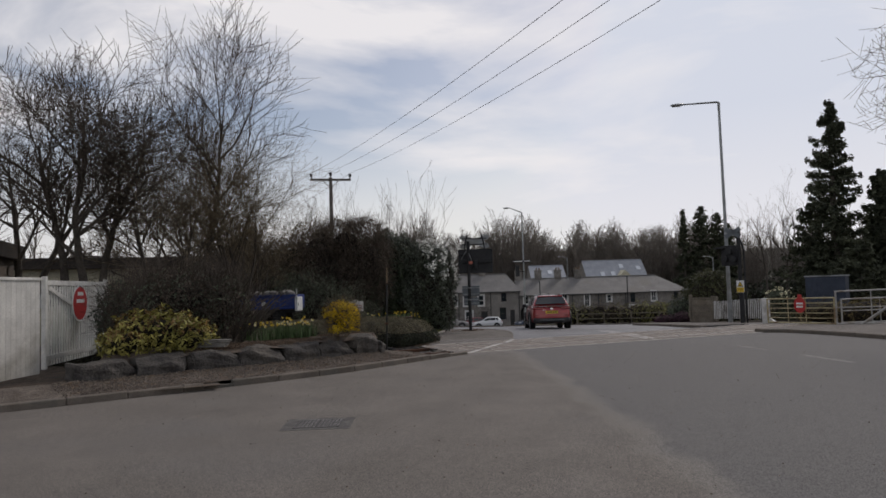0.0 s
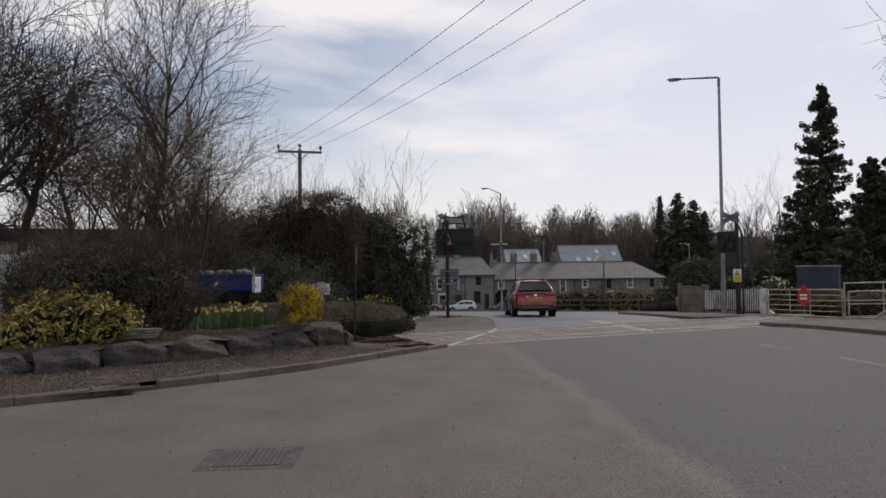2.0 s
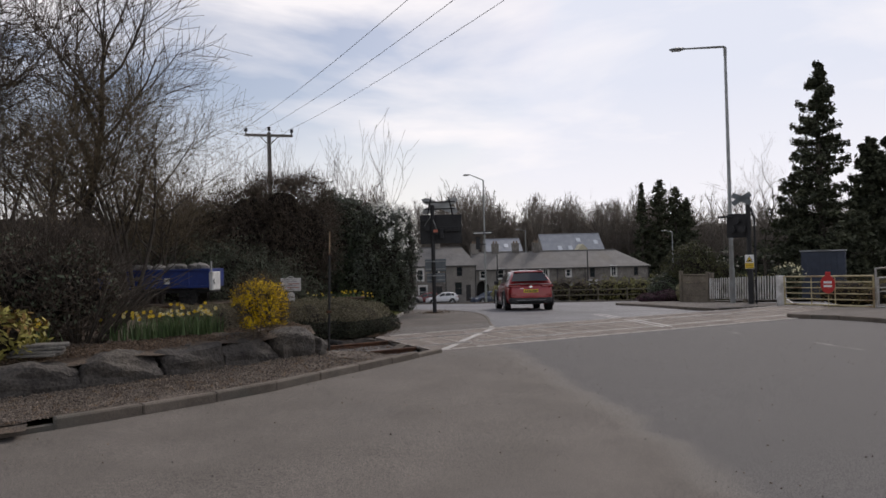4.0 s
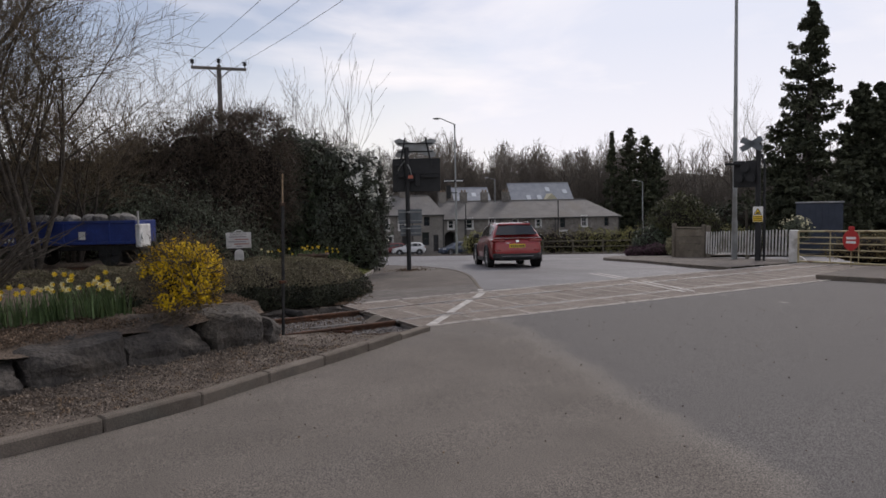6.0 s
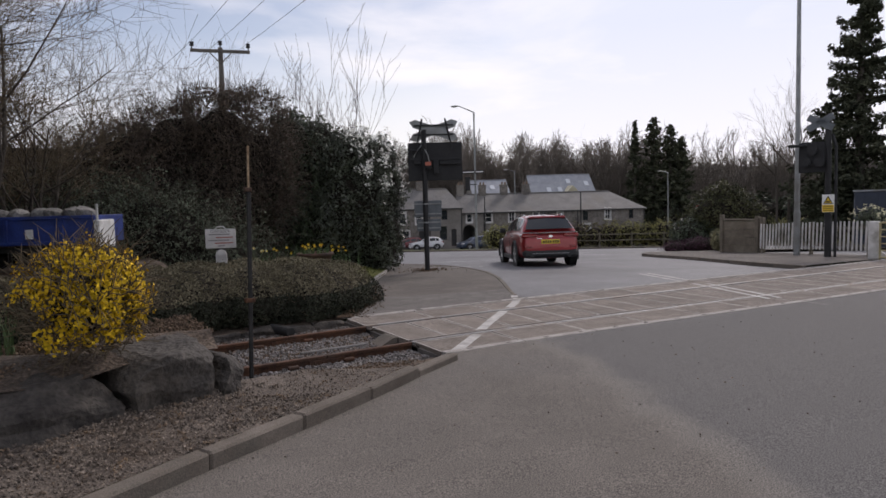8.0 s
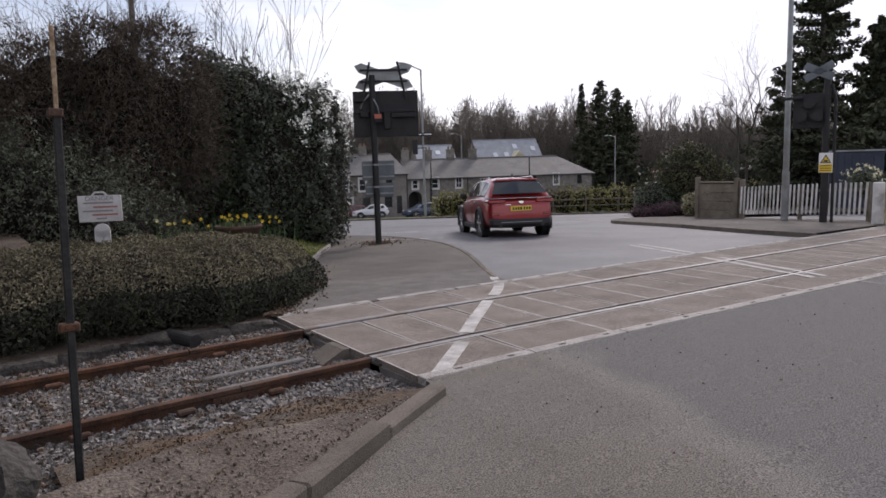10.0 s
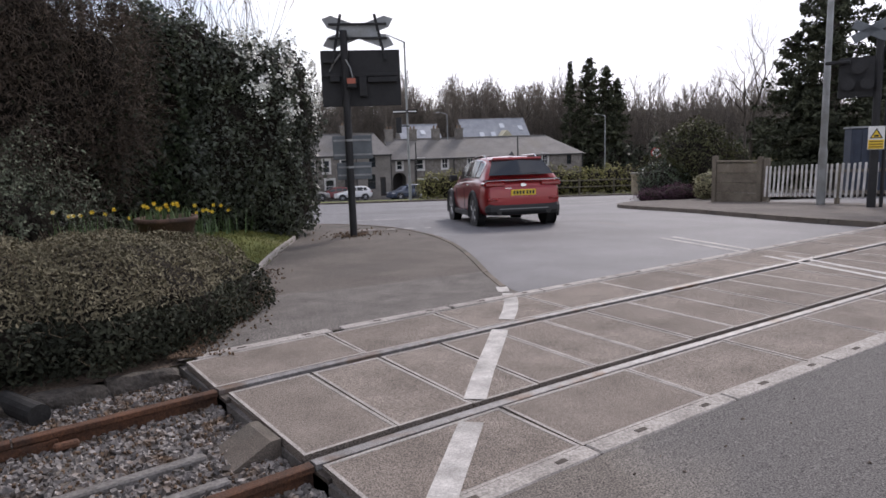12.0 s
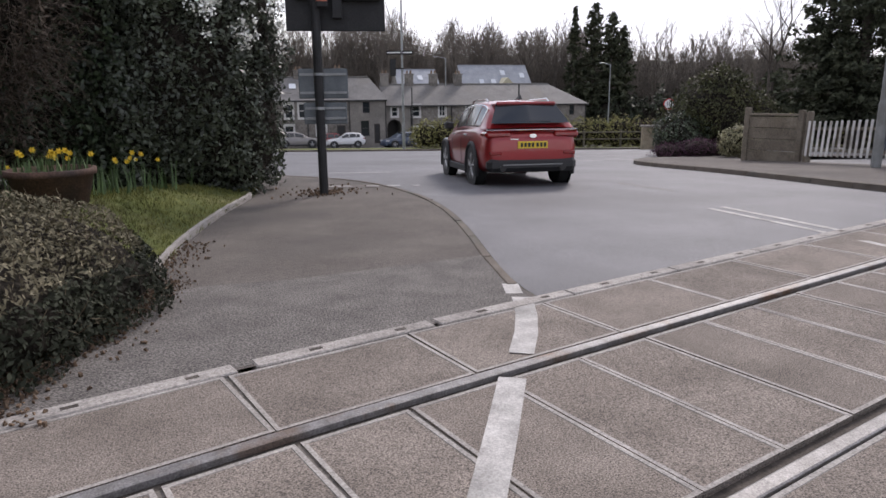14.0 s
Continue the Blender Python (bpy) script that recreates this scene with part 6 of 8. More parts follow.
for x, z in ((-0.58, 2.9), (-0.2, 2.9), (-0.39, 3.25)):
    bm = BM()
    tube(bm, [(x, -0.03, z), (x, -0.22, z)], [0.12, 0.14], 14)
    part("lamp_hood", bm, M_sigblack, rb)
bm = BM()
box(bm, -1.05, -0.18, 3.36, -0.55, -0.06, 3.44, 0.02)
part("arm", bm, M_sigblack, sr)
for sgn in (1, -1):
    bm = BM()
    box(bm, -0.5, -0.1, -0.1, 0.5, -0.07, 0.1, 0.01, Matrix.Translation((-0.2, 0, 4.05)) @ Matrix.Rotation(radians(28 * sgn), 4, "Y") @ Matrix.Diagonal((0.75, 1, 1, 1)))
    part("cross_board", bm, M_greypaint, sr, "dark crossed board")
bm = BM()
box(bm, -0.13, -0.15, 1.42, 0.19, -0.125, 1.94, 0.01)
yp = part("warning_plate", bm, M_signwhite, sr, "white and yellow warning plate")
bm = BM()
box(bm, -0.12, -0.156, 1.435, 0.18, -0.151, 1.64)
part("yellow_panel", bm, M_signyellow, yp)
bm = BM()
v = [bm.verts.new(p) for p in ((-0.1, -0.156, 1.67), (0.16, -0.156, 1.67), (0.03, -0.156, 1.9))]
bm.faces.new(v)
tri = part("triangle", bm, M_signblack, yp, "black-bordered warning triangle")
bm = BM()
v = [bm.verts.new(p) for p in ((-0.062, -0.159, 1.69), (0.122, -0.159, 1.69), (0.03, -0.159, 1.855))]
bm.faces.new(v)
part("triangle_face", bm, M_signyellow, tri)
bm = BM()
box(bm, -0.015, -0.163, 1.705, 0.075, -0.16, 1.75)
part("pictogram", bm, M_signblack, tri)
for z in (1.48, 1.54, 1.6):
    bm = BM()
    box(bm, -0.1, -0.16, z - 0.012, 0.16, -0.1565, z + 0.012)
    part("print_bar", bm, plain("dark print", (0.2, 0.13, 0.02), 0.7), yp)


def street_lamp(base, height, arm, turn, label, head=0.62, rise=0.0, r=0.085):
    root = thing("street_lamp", Matrix.Translation(base) @ pose(0, 0, 0, 0, 0, turn), label, "street lamp", "street lamps")
    bm = BM()
    tube(bm, [(0, 0, -0.15), (0, 0, 1.4), (0, 0, 1.45), (0, 0, 1.5), (0, 0, height)], [r * 1.2, r * 1.2, r * 1.12, r, r * 0.62], 14)
    part("column", bm, M_galv, root, "grey steel column")
    bm = BM()
    tube(bm, [(0, 0, height - 0.35), (0, 0, height), (-0.06, 0, height + 0.03), (-arm, 0, height + 0.05 + rise)], [r * 0.75, r * 0.75, r * 0.55, r * 0.4], 10)
    part("arm", bm, M_galv, root)
    bm = BM()
    z = height + 0.05 + rise
    rings = []
    for t, w, a, b in ((0, 0.07, -0.03, 0.03), (0.15, 0.13, -0.05, 0.06), (0.55, 0.15, -0.06, 0.07), (0.9, 0.11, -0.04, 0.04), (1, 0.04, -0.01, 0.02)):
        x = -arm - head * t
        rings.append([bm.verts.new((x, w * math.cos(q), z + (b if math.sin(q) > 0 else -a) * math.sin(q))) for q in np.linspace(0, 2 * math.pi, 12, endpoint=False)])
    for p, q in zip(rings, rings[1:]):
        for k in range(12):
            bm.faces.new((p[k], p[(k + 1) % 12], q[(k + 1) % 12], q[k]))
    bm.faces.new(rings[0][::-1])
    bm.faces.new(rings[-1])
    h = part("lantern", bm, M_galv, root, "grey lantern head", smooth=True)
    bm = BM()
    box(bm, -arm - head * 0.85, -0.09, z - 0.075, -arm - head * 0.25, 0.09, z - 0.055, 0.008)
    part("lens", bm, plain("lamp lens", (0.55, 0.55, 0.52), 0.3), h)
    return root


_t = -math.degrees(math.atan2(FX, FY))
street_lamp((16.72, 5.48, ground_z(16.72, 5.48) + 0.05), 10.36, 1.55, _t, "tall grey street lamp column beside the picket fence")
street_lamp((24.2, 34.7, ground_z(24.2, 34.7)), 10.3, 1.1, _t, "tall grey street lamp on the grass verge", rise=0.45)
street_lamp((49.0, 62.0, -4.1), 9.6, 0.8, _t, "grey street lamp before the terrace", rise=0.2, r=0.09)
street_lamp((73.0, 57.6, -4.5), 9.6, 0.9, _t, "grey street lamp beyond the terrace", rise=0.2, r=0.1)

# Direction signs and a small signal on the verge lamp.
ls = thing("verge_signal", Matrix.Translation((23.9, 34.6, ground_z(24.2, 34.7))) @ pose(0, 0, 0, 0, 0, _t), "dark signal head and small direction plates on the lamp column", "traffic signal")
bm = BM()
box(bm, -0.55, -0.06, 4.5, -0.2, 0.1, 5.5, 0.02)
part("signal_head", bm, M_sigblack, ls)
bm = BM()
box(bm, -0.75, -0.09, 5.75, 0.15, -0.05, 5.98, 0.01)
box(bm, 0.2, -0.09, 5.75, 0.85, -0.05, 5.98, 0.01)
part("direction_plate", bm, M_sigblack, ls)
bm = BM()
box(bm, -0.7, -0.1, 5.83, 0.1, -0.092, 5.9)
box(bm, 0.26, -0.1, 5.83, 0.8, -0.092, 5.9)
part("print_bar", bm, M_signwhite, ls)
bm = BM()
box(bm, -0.75, -0.049, 5.84, 0.85, 0.14, 5.88)
box(bm, -0.3, 0.02, 4.9, 0.3, 0.06, 4.96)
part("bracket", bm, M_sigblack, ls)

# Wooden pole with three wires.
M_pole = mat("grey weathered pole", (0.10, 0.09, 0.08), (0.17, 0.155, 0.14), 2, 0.9, 0.3, 30)
POLE = Vector((3.66, 25.4, ground_z(3.66, 25.4)))
pw = thing("utility_pole", Matrix.Translation(POLE) @ pose(0, 0, 0, 0, 0, -14), "grey wooden utility pole with a crossarm and three insulators", "utility pole")
bm = BM()
tube(bm, [(0, 0, -0.3), (0, 0, 9.95)], [0.16, 0.11], 12)
part("pole", bm, M_pole, pw)
bm = BM()
box(bm, -1.32, -0.06, 9.72, 1.32, 0.06, 9.86, 0.01)
part("crossarm", bm, M_pole, pw)
bm = BM()
for sgn in (-1, 1):
    tube(bm, [(sgn * 0.5, -0.07, 9.72), (0, -0.12, 9.2)], 0.025, 6)
part("strut", bm, M_pole, pw)
for x, z in ((-1.25, 9.86), (0, 9.95), (1.25, 9.86)):
    bm = BM()
    tube(bm, [(x, 0, z), (x, 0, z + 0.12), (x, 0, z + 0.13), (x, 0, z + 0.2), (x, 0, z + 0.21), (x, 0, z + 0.3), (x, 0, z + 0.31)], [0.03, 0.03, 0.1, 0.1, 0.06, 0.11, 0.07], 10)
    part("insulator", bm, M_sigblack, pw, "dark insulator")
for k, x in enumerate((-1.25, 0.0, 1.25)):
    a = pw.matrix_basis @ Vector((x, 0, 10.22 if x else 10.3))
    b = Vector((-0.85 + 1.05 * k, -34.0, 9.9))
    e = a + Vector((-6.0, 33.0, -3.0))
    bm = BM()
    pts = [e.lerp(a, t) - Vector((0, 0, 0.6 * 4 * t * (1 - t))) for t in np.linspace(0, 1, 10)]
    pts += [a.lerp(b, t) - Vector((0, 0, 1.15 * 4 * t * (1 - t))) for t in np.linspace(0, 1, 25)][1:]
    tube(bm, pts, 0.0085, 5)
    tagged(part("overhead_wire", bm, M_sigblack), "thin dark overhead wire", "wire", "overhead wires")

# Concrete-panel fence bay, picket fence, gate post.
M_buff = mat("stained buff concrete", (0.125, 0.105, 0.08), (0.20, 0.172, 0.135), 2.5, 0.9, 0.4, 40, c=(0.15, 0.125, 0.09), rnd=0.1)
pf = thing("panel_fence", Matrix.Translation((18.2, 9.35, ground_z(18.2, 9.0) + 0.08)) @ pose(0, 0, 0, 0, 0, -88), "weathered buff concrete panel fence bay between two posts", "fence")
for k in range(4):
    bm = BM()
    box(bm, 0.12, -0.03, 0.02 + k * 0.3, 1.42, 0.03, 0.31 + k * 0.3, 0.012)
    part("panel", bm, M_buff, pf)
for x, h in ((0.0, 1.45), (1.42, 1.4), (1.62, 1.36)):
    bm = BM()
    box(bm, x, -0.08, -0.2, x + 0.14, 0.08, h, 0.015)
    part("post", bm, M_buff, pf)
bm = BM()
box(bm, 0.1, -0.06, 1.24, 1.44, 0.06, 1.3, 0.01)
part("coping", bm, M_buff, pf)
M_picket = mat("flaking white picket paint", (0.48, 0.47, 0.45), (0.66, 0.65, 0.63), 5, 0.8, 0.2, 50, c=(0.3, 0.28, 0.25), grain=0.15, rnd=0.1)
P0, P1 = Vector((18.05, 7.62)), Vector((16.25, 3.1))
pk = thing("picket_fence", Matrix.Translation((P0.x, P0.y, 0)) @ pose(0, 0, 0, 0, 0, math.degrees(math.atan2(P1.y - P0.y, P1.x - P0.x))), "white picket fence of leaning weathered slats on dark rails", "fence")
plen = (P1 - P0).length
rngp = random.Random(6)
for k in range(30):
    x = 0.06 + k * (plen - 0.12) / 29
    q = P0.lerp(P1, x / plen)
    g = ground_z(q.x, q.y)
    bm = BM()
    box(bm, -0.034, -0.035, g + 0.26, 0.034, -0.015, g + 1.14 + rngp.uniform(-0.012, 0.012), 0.004, Matrix.Translation((x, 0, 0)) @ Matrix.Rotation(radians(rngp.uniform(1.0, 3.5)), 4, "Y"))
    part("picket", bm, M_picket, pk)
for z in (0.42, 0.95):
    bm = BM()
    v = [bm.verts.new(p) for zz in (z - 0.035, z + 0.035) for p in ((0, -0.012, ground_z(P0.x, P0.y) + zz), (plen, -0.012, ground_z(P1.x, P1.y) + zz), (plen, 0.03, ground_z(P1.x, P1.y) + zz), (0, 0.03, ground_z(P0.x, P0.y) + zz))]
    for f in ((0, 1, 5, 4), (1, 2, 6, 5), (2, 3, 7, 6), (3, 0, 4, 7), (4, 5, 6, 7), (3, 2, 1, 0)):
        bm.faces.new([v[i] for i in f])
    part("rail", bm, M_sleeperwood, pk, "dark timber rail")
for x in (0.0, plen * 0.5, plen - 0.08):
    q = P0.lerp(P1, x / plen)
    g = ground_z(q.x, q.y)
    bm = BM()
    box(bm, x, 0.031, g - 0.2, x + 0.1, 0.13, g + 1.12, 0.01)
    part("post", bm, M_sleeperwood, pk)
gp = thing("gate_post", pose(15.45, 2.55, ground_z(15.45, 2.55), 0, 0, -70), "stout white concrete gate post with a sloping foot", "post")
bm = BM()
box(bm, -0.13, -0.13, -0.2, 0.13, 0.13, 1.12, 0.02)
part("shaft", bm, M_picket, gp)
bm = BM()
v = [bm.verts.new(p) for p in ((0.13, -0.1, 0.0), (0.55, -0.1, 0.0), (0.13, -0.1, 0.34), (0.13, 0.1, 0.0), (0.55, 0.1, 0.0), (0.13, 0.1, 0.34))]
for f in ((0, 1, 2), (5, 4, 3), (0, 3, 4, 1), (1, 4, 5, 2), (2, 5, 3, 0)):
    bm.faces.new([v[i] for i in f])
part("foot", bm, M_picket, gp, "sloping white foot")

# Yellowed steel crossing gate over the rails, with a red disc.
M_ygate = mat("faded cream gate paint", (0.33, 0.28, 0.15), (0.46, 0.40, 0.24), 5, 0.7, 0.2, 50, c=(0.20, 0.13, 0.07), grain=0.15)
M_ggal = mat("weathered grey tube", (0.28, 0.27, 0.25), (0.40, 0.39, 0.37), 5, 0.6, 0.1, 50, c=(0.2, 0.16, 0.12))


def tube_gate(name, a, b, h, n, verts_at, material, label):
    root = thing(name, pose(0, 0, 0), label, "gate")
    a, b = Vector(a), Vector(b)
    for k in range(n):
        z = 0.14 + (h - 0.14) * k / (n - 1)
        bm = BM()
        tube(bm, [(a.x, a.y, ground_z(a.x, a.y) + z), (b.x, b.y, ground_z(b.x, b.y) + z)], 0.028 if k in (0, n - 1) else 0.017, 8)
        part("bar", bm, material, root)
    for t in verts_at:
        q = a.lerp(b, t)
        g = ground_z(q.x, q.y)
        bm = BM()
        tube(bm, [(q.x, q.y, g + (0.02 if t in (0, 1) else 0.1)), (q.x, q.y, g + h + 0.01)], 0.03 if t in (0, 1) else 0.018, 8)
        part("upright", bm, material, root)
    return root


g1 = tube_gate("crossing_gate", (15.25, 2.3, 0), (14.75, -0.9, 0), 1.08, 6, (0, 0.33, 0.6, 1), M_ygate, "faded cream steel crossing gate closed over the rails")
dr = thing("stop_disc", Matrix.Translation((14.9, 0.55, ground_z(14.9, 0.55))) @ pose(0, 0, 0, 0, 0, -75), "red crossing-gate disc on a thin stem beside the gate", "sign")
bm = BM()
tube(bm, [(0, -0.06, 0.0), (0, -0.06, 1.1)], 0.015, 6)
part("stem", bm, M_ygate, dr)
dd = disc("disc", dr, (0, 0.82), 0.21, 0.3, -0.1, -0.08, M_signred, "red disc")
for z in (0.88, 0.76):
    bm = BM()
    box(bm, -0.12, -0.106, z - 0.035, 0.12, -0.1015, z + 0.035)
    part("sign_bar", bm, M_signwhite, dd, "white bar of lettering")
bm = BM()
box(bm, -0.08, -0.08, 1.1, 0.08, -0.04, 1.22, 0.02)
part("lamp", bm, M_signred, dr, "small red lamp")
tube_gate("tube_fence", (14.7, -1.0, 0), (16.6, -6.2, 0), 1.3, 3, (0, 0.2, 0.4, 0.6, 0.8, 1), M_ggal, "grey tubular steel fence beyond the gate")
tube_gate("tube_fence", (15.6, -0.6, 0), (18.5, -4.5, 0), 1.0, 3, (0, 0.25, 0.5, 0.75, 1), M_ggal, "second grey tubular fence behind the first")
bm = BM()
tube(bm, [(14.72, -1.9, 0.12), (15.1, -2.6, 0.75)], 0.045, 8)
tagged(part("brace_bar", bm, M_ggal), "stout slanting grey brace beside the tubular fence", "brace")
# White road edge by the apron, blue cabin and a white box behind.
cb = thing("cabin", Matrix.Translation((26.2, 8.5, ground_z(27, 7.7))) @ pose(0, 0, 0, 0, 0, -62), "dark blue steel site cabin behind the fence", "cabin")
M_cabin = mat("dark blue cabin paint", (0.026, 0.034, 0.052), (0.042, 0.052, 0.075), 2, 0.6, 0.1, 30, grain=0.1)
bm = BM()
box(bm, 0, 0, 0, 1.95, 2.0, 2.5, 0.03)
part("body", bm, M_cabin, cb)
bm = BM()
box(bm, -0.05, -0.05, 2.5, 2.0, 2.05, 2.57, 0.01)
part("roof_edge", bm, M_galv, cb)
for k in range(7):
    bm = BM()
    box(bm, 0.12 + k * 0.25, -0.025, 0.1, 0.3 + k * 0.25, -0.001, 2.45, 0.005)
    part("corrugation", bm, M_cabin, cb)
bx = thing("equipment_box", Matrix.Translation((21.5, -0.9, 0.0)) @ pose(0, 0, 0, 0, 0, -70), "pale equipment box on a post behind the tubular fence", "box")
bm = BM()
box(bm, -0.3, -0.15, 1.0, 0.35, 0.15, 1.5, 0.02)
part("housing", bm, M_galv, bx)
bm = BM()
box(bm, -0.05, -0.05, 0, 0.05, 0.05, 1.0)
part("leg", bm, M_galv, bx)

# Speed sign and low wall by the junction.
st = thing("speed_sign", Matrix.Translation((33.0, 21.7, ground_z(33.0, 21.7))) @ pose(0, 0, 0, 0, 0, -52), "round white and red speed limit sign over a small triangle", "sign")
bm = BM()
tube(bm, [(0, 0.03, 0), (0, 0.03, 2.75)], 0.035, 8)
part("post", bm, M_galv, st)
sd = disc("sign_disc", st, (0, 2.45), 0.3, 0.3, -0.02, 0.0, M_signred, "red-rimmed disc")
disc("sign_face", sd, (0, 2.45), 0.24, 0.24, -0.026, -0.021, M_signwhite, "white face")
cu = bpy.data.curves.new("numerals", "FONT")
cu.body, cu.size, cu.align_x, cu.align_y, cu.extrude = "10", 0.34, "CENTER", "CENTER", 0.002
tmp = new("numerals_text", cu)
me = bpy.data.meshes.new_from_object(tmp.evaluated_get(bpy.context.evaluated_depsgraph_get()))
bpy.data.objects.remove(tmp)
nm = place_mesh("numerals", me, M_signblack, sd, "black numerals 10")
nm.matrix_basis = Matrix.Translation((0, -0.03, 2.45)) @ pose(0, 0, 0, 90, 0, 0)
bm = BM()
v = [bm.verts.new(p) for y in (-0.02, 0.0) for p in ((-0.24, y, 1.62), (0.24, y, 1.62), (0, y, 2.05))]
for f in ((0, 1, 2), (5, 4, 3), (0, 3, 4, 1), (1, 4, 5, 2), (2, 5, 3, 0)):
    bm.faces.new([v[i] for i in f])
part("triangle", bm, M_signwhite, st, "white triangle plate")
lw = thing("low_wall", Matrix.Translation((31.6, 22.3, ground_z(32, 22))) @ pose(0, 0, 0, 0, 0, -40), "buff stone end wall beside the junction", "wall")
bm = BM()
box(bm, 0, 0, -0.2, 1.3, 0.35, 1.2, 0.03)
part("body", bm, mat("buff stone", (0.22, 0.18, 0.12), (0.33, 0.28, 0.2), 3, 0.9, 0.4, 25), lw)
bm = BM()
box(bm, -0.06, -0.06, 1.2, 1.36, 0.41, 1.3, 0.02)
part("coping", bm, M_concrete, lw)

shrub("evergreen_shrub", (24.6, 13.9, ground_z(24.6, 13.9) - 0.1), [((0, 0, 1.6), (1.6, 1.6, 1.7)), ((-0.8, 0.8, 1.1), (1.2, 1.2, 1.2)), ((0.9, -0.9, 1.2), (1.1, 1.1, 1.3)), ((0.1, 0, 2.6), (0.9, 0.9, 0.9))], 13000, (0.13, 0.06), leafmat("dull green shrub leaves", (0.035, 0.04, 0.016), (0.075, 0.075, 0.03), 0.6), "large dull green evergreen shrub behind the heather", seed=41, twigs=300, twiglen=0.4)
shrub("heather", (20.4, 12.0, ground_z(20.4, 12.0) + 0.08), [((0, 0, 0.2), (0.9, 0.55, 0.42)), ((-0.9, 0.55, 0.15), (0.7, 0.5, 0.35)), ((0.8, -0.5, 0.15), (0.6, 0.5, 0.38))], 9000, (0.05, 0.02), M_heather, "purple heather spreading beside the footway", seed=42)
shrub("yellow_shrub", (20.3, 10.6, ground_z(20.3, 10.6) + 0.05), [((0, 0, 0.5), (0.7, 0.6, 0.5))], 2600, (0.1, 0.05), leafmat("pale variegated leaves", (0.15, 0.145, 0.08), (0.3, 0.28, 0.17), 0.6), "pale yellow-leaved shrub before the panel fence", seed=43)
shrub("dark_shrub", (23.0, 14.4, ground_z(23, 14.4)), [((0, 0, 0.7), (1.2, 1.0, 0.9))], 4000, (0.1, 0.05), M_laurel, "low dark evergreen shrub beside the heather", seed=44)
shrub("blossom_shrub", (18.1, 3.9, 0.0), [((0, 0, 0.85), (0.5, 0.42, 0.42))], 1500, (0.08, 0.04), M_cotone, "shrub with pale yellow blossom behind the picket fence", seed=45, flowers=(M_petal, 90, 0.06, lambda p: p[:, 2] > 0.9))
shrub("bramble_bank", (17.2, -0.6, -0.1), [((0, 0, 0.4), (1.1, 1.4, 0.7)), ((0.5, 2.0, 0.35), (1.0, 1.3, 0.6)), ((0.5, -2.4, 0.4), (1.2, 1.5, 0.6))], 6000, (0.1, 0.03), leafmat("dry grass and bramble", (0.10, 0.075, 0.03), (0.19, 0.15, 0.07), 0.9, 0.2), "dry brown grass and brambles behind the gate", seed=46)
shrub("bramble_bank", (23.5, -3.5, -0.1), [((0, 0, 0.4), (2.1, 2.4, 0.7)), ((2.5, 5.0, 0.35), (3.0, 3.3, 0.7))], 6000, (0.14, 0.04), leafmat("dry grass", (0.09, 0.07, 0.03), (0.17, 0.14, 0.06), 0.9, 0.2), "dry brown grass and brambles behind the fences", seed=47)
conifer((36.9, 13.7, ground_z(36.9, 13.7)), 15.6, 3.1, 51, "tall dark spruce behind the fence", n=30000, shape=0.62, gaps=0.12, bottom=0.08, leaf=0.3)
conifer((38.9, 11.5, ground_z(38.9, 11.5)), 10.3, 3.0, 52, "dense dark conifer beside the tall spruce", n=20000, shape=0.6, gaps=0.0, bottom=0.0)
conifer((40.0, 10.9, ground_z(40.0, 10.9)), 10.3, 3.1, 53, "dense dark conifer beside the tall spruce", n=20000, shape=0.6, gaps=0.0, bottom=0.0)
conifer((42.0, 9.4, ground_z(42.0, 9.4)), 9.6, 3.2, 54, "dense dark conifer behind the cabin", n=16000, shape=0.6, gaps=0.0, bottom=0.0)
conifer((37, 15.5, -1), 8.0, 3.0, 55, "broad dark conifer under the tall spruce", n=7000, shape=0.5, gaps=0.05, bottom=0.0)
conifer((41, 11.5, -1), 7.0, 3.2, 56, "broad dark conifer under the tall spruce", n=7000, shape=0.45, gaps=0.05, bottom=0.0)
conifer((31.5, 8.8, -0.7), 4.6, 2.3, 57, "broad dark conifer under the tall spruce", n=5000, shape=0.45, gaps=0.0, bottom=0.0)
conifer((44.0, -4.0, 0), 9.5, 3.4, 58, "dense dark conifer behind the cabin", n=7000, shape=0.6, gaps=0.0, bottom=0.0)
bare_tree((38.0, 18.6, -1.2), 9.8, 61, "slender pale bare tree before the wood", kids=(0, 4, 5, 6), spread=0.5, up=0.15, r=0.1, trunk=0.3)
bare_tree((32.5, 16.0, -0.9), 7.5, 62, "slender pale bare tree before the wood", kids=(0, 4, 5, 6), spread=0.5, up=0.15, r=0.07, trunk=0.3)

# ---------------------------------------------------------------- the terrace
M_wall = mat("grey-brown rubble stone wall", (0.15, 0.135, 0.118), (0.235, 0.215, 0.19), 1.2, 0.95, 0.6, 5, c=(0.12, 0.11, 0.10), grain=0.32, dist=0.03)
M_render = mat("grey rendered wall", (0.19, 0.175, 0.155), (0.26, 0.24, 0.215), 0.8, 0.95, 0.3, 8, c=(0.16, 0.15, 0.13), grain=0.15)
M_slate = mat("weathered grey slate", (0.125, 0.12, 0.115), (0.175, 0.168, 0.16), 0.8, 0.75, 0.4, 9, c=(0.145, 0.135, 0.12), grain=0.22)
M_newslate = mat("pale blue-grey slate", (0.25, 0.265, 0.29), (0.33, 0.345, 0.37), 1.0, 0.55, 0.2, 9, grain=0.12)
M_frame = plain("white window paint", (0.62, 0.61, 0.58), 0.6)
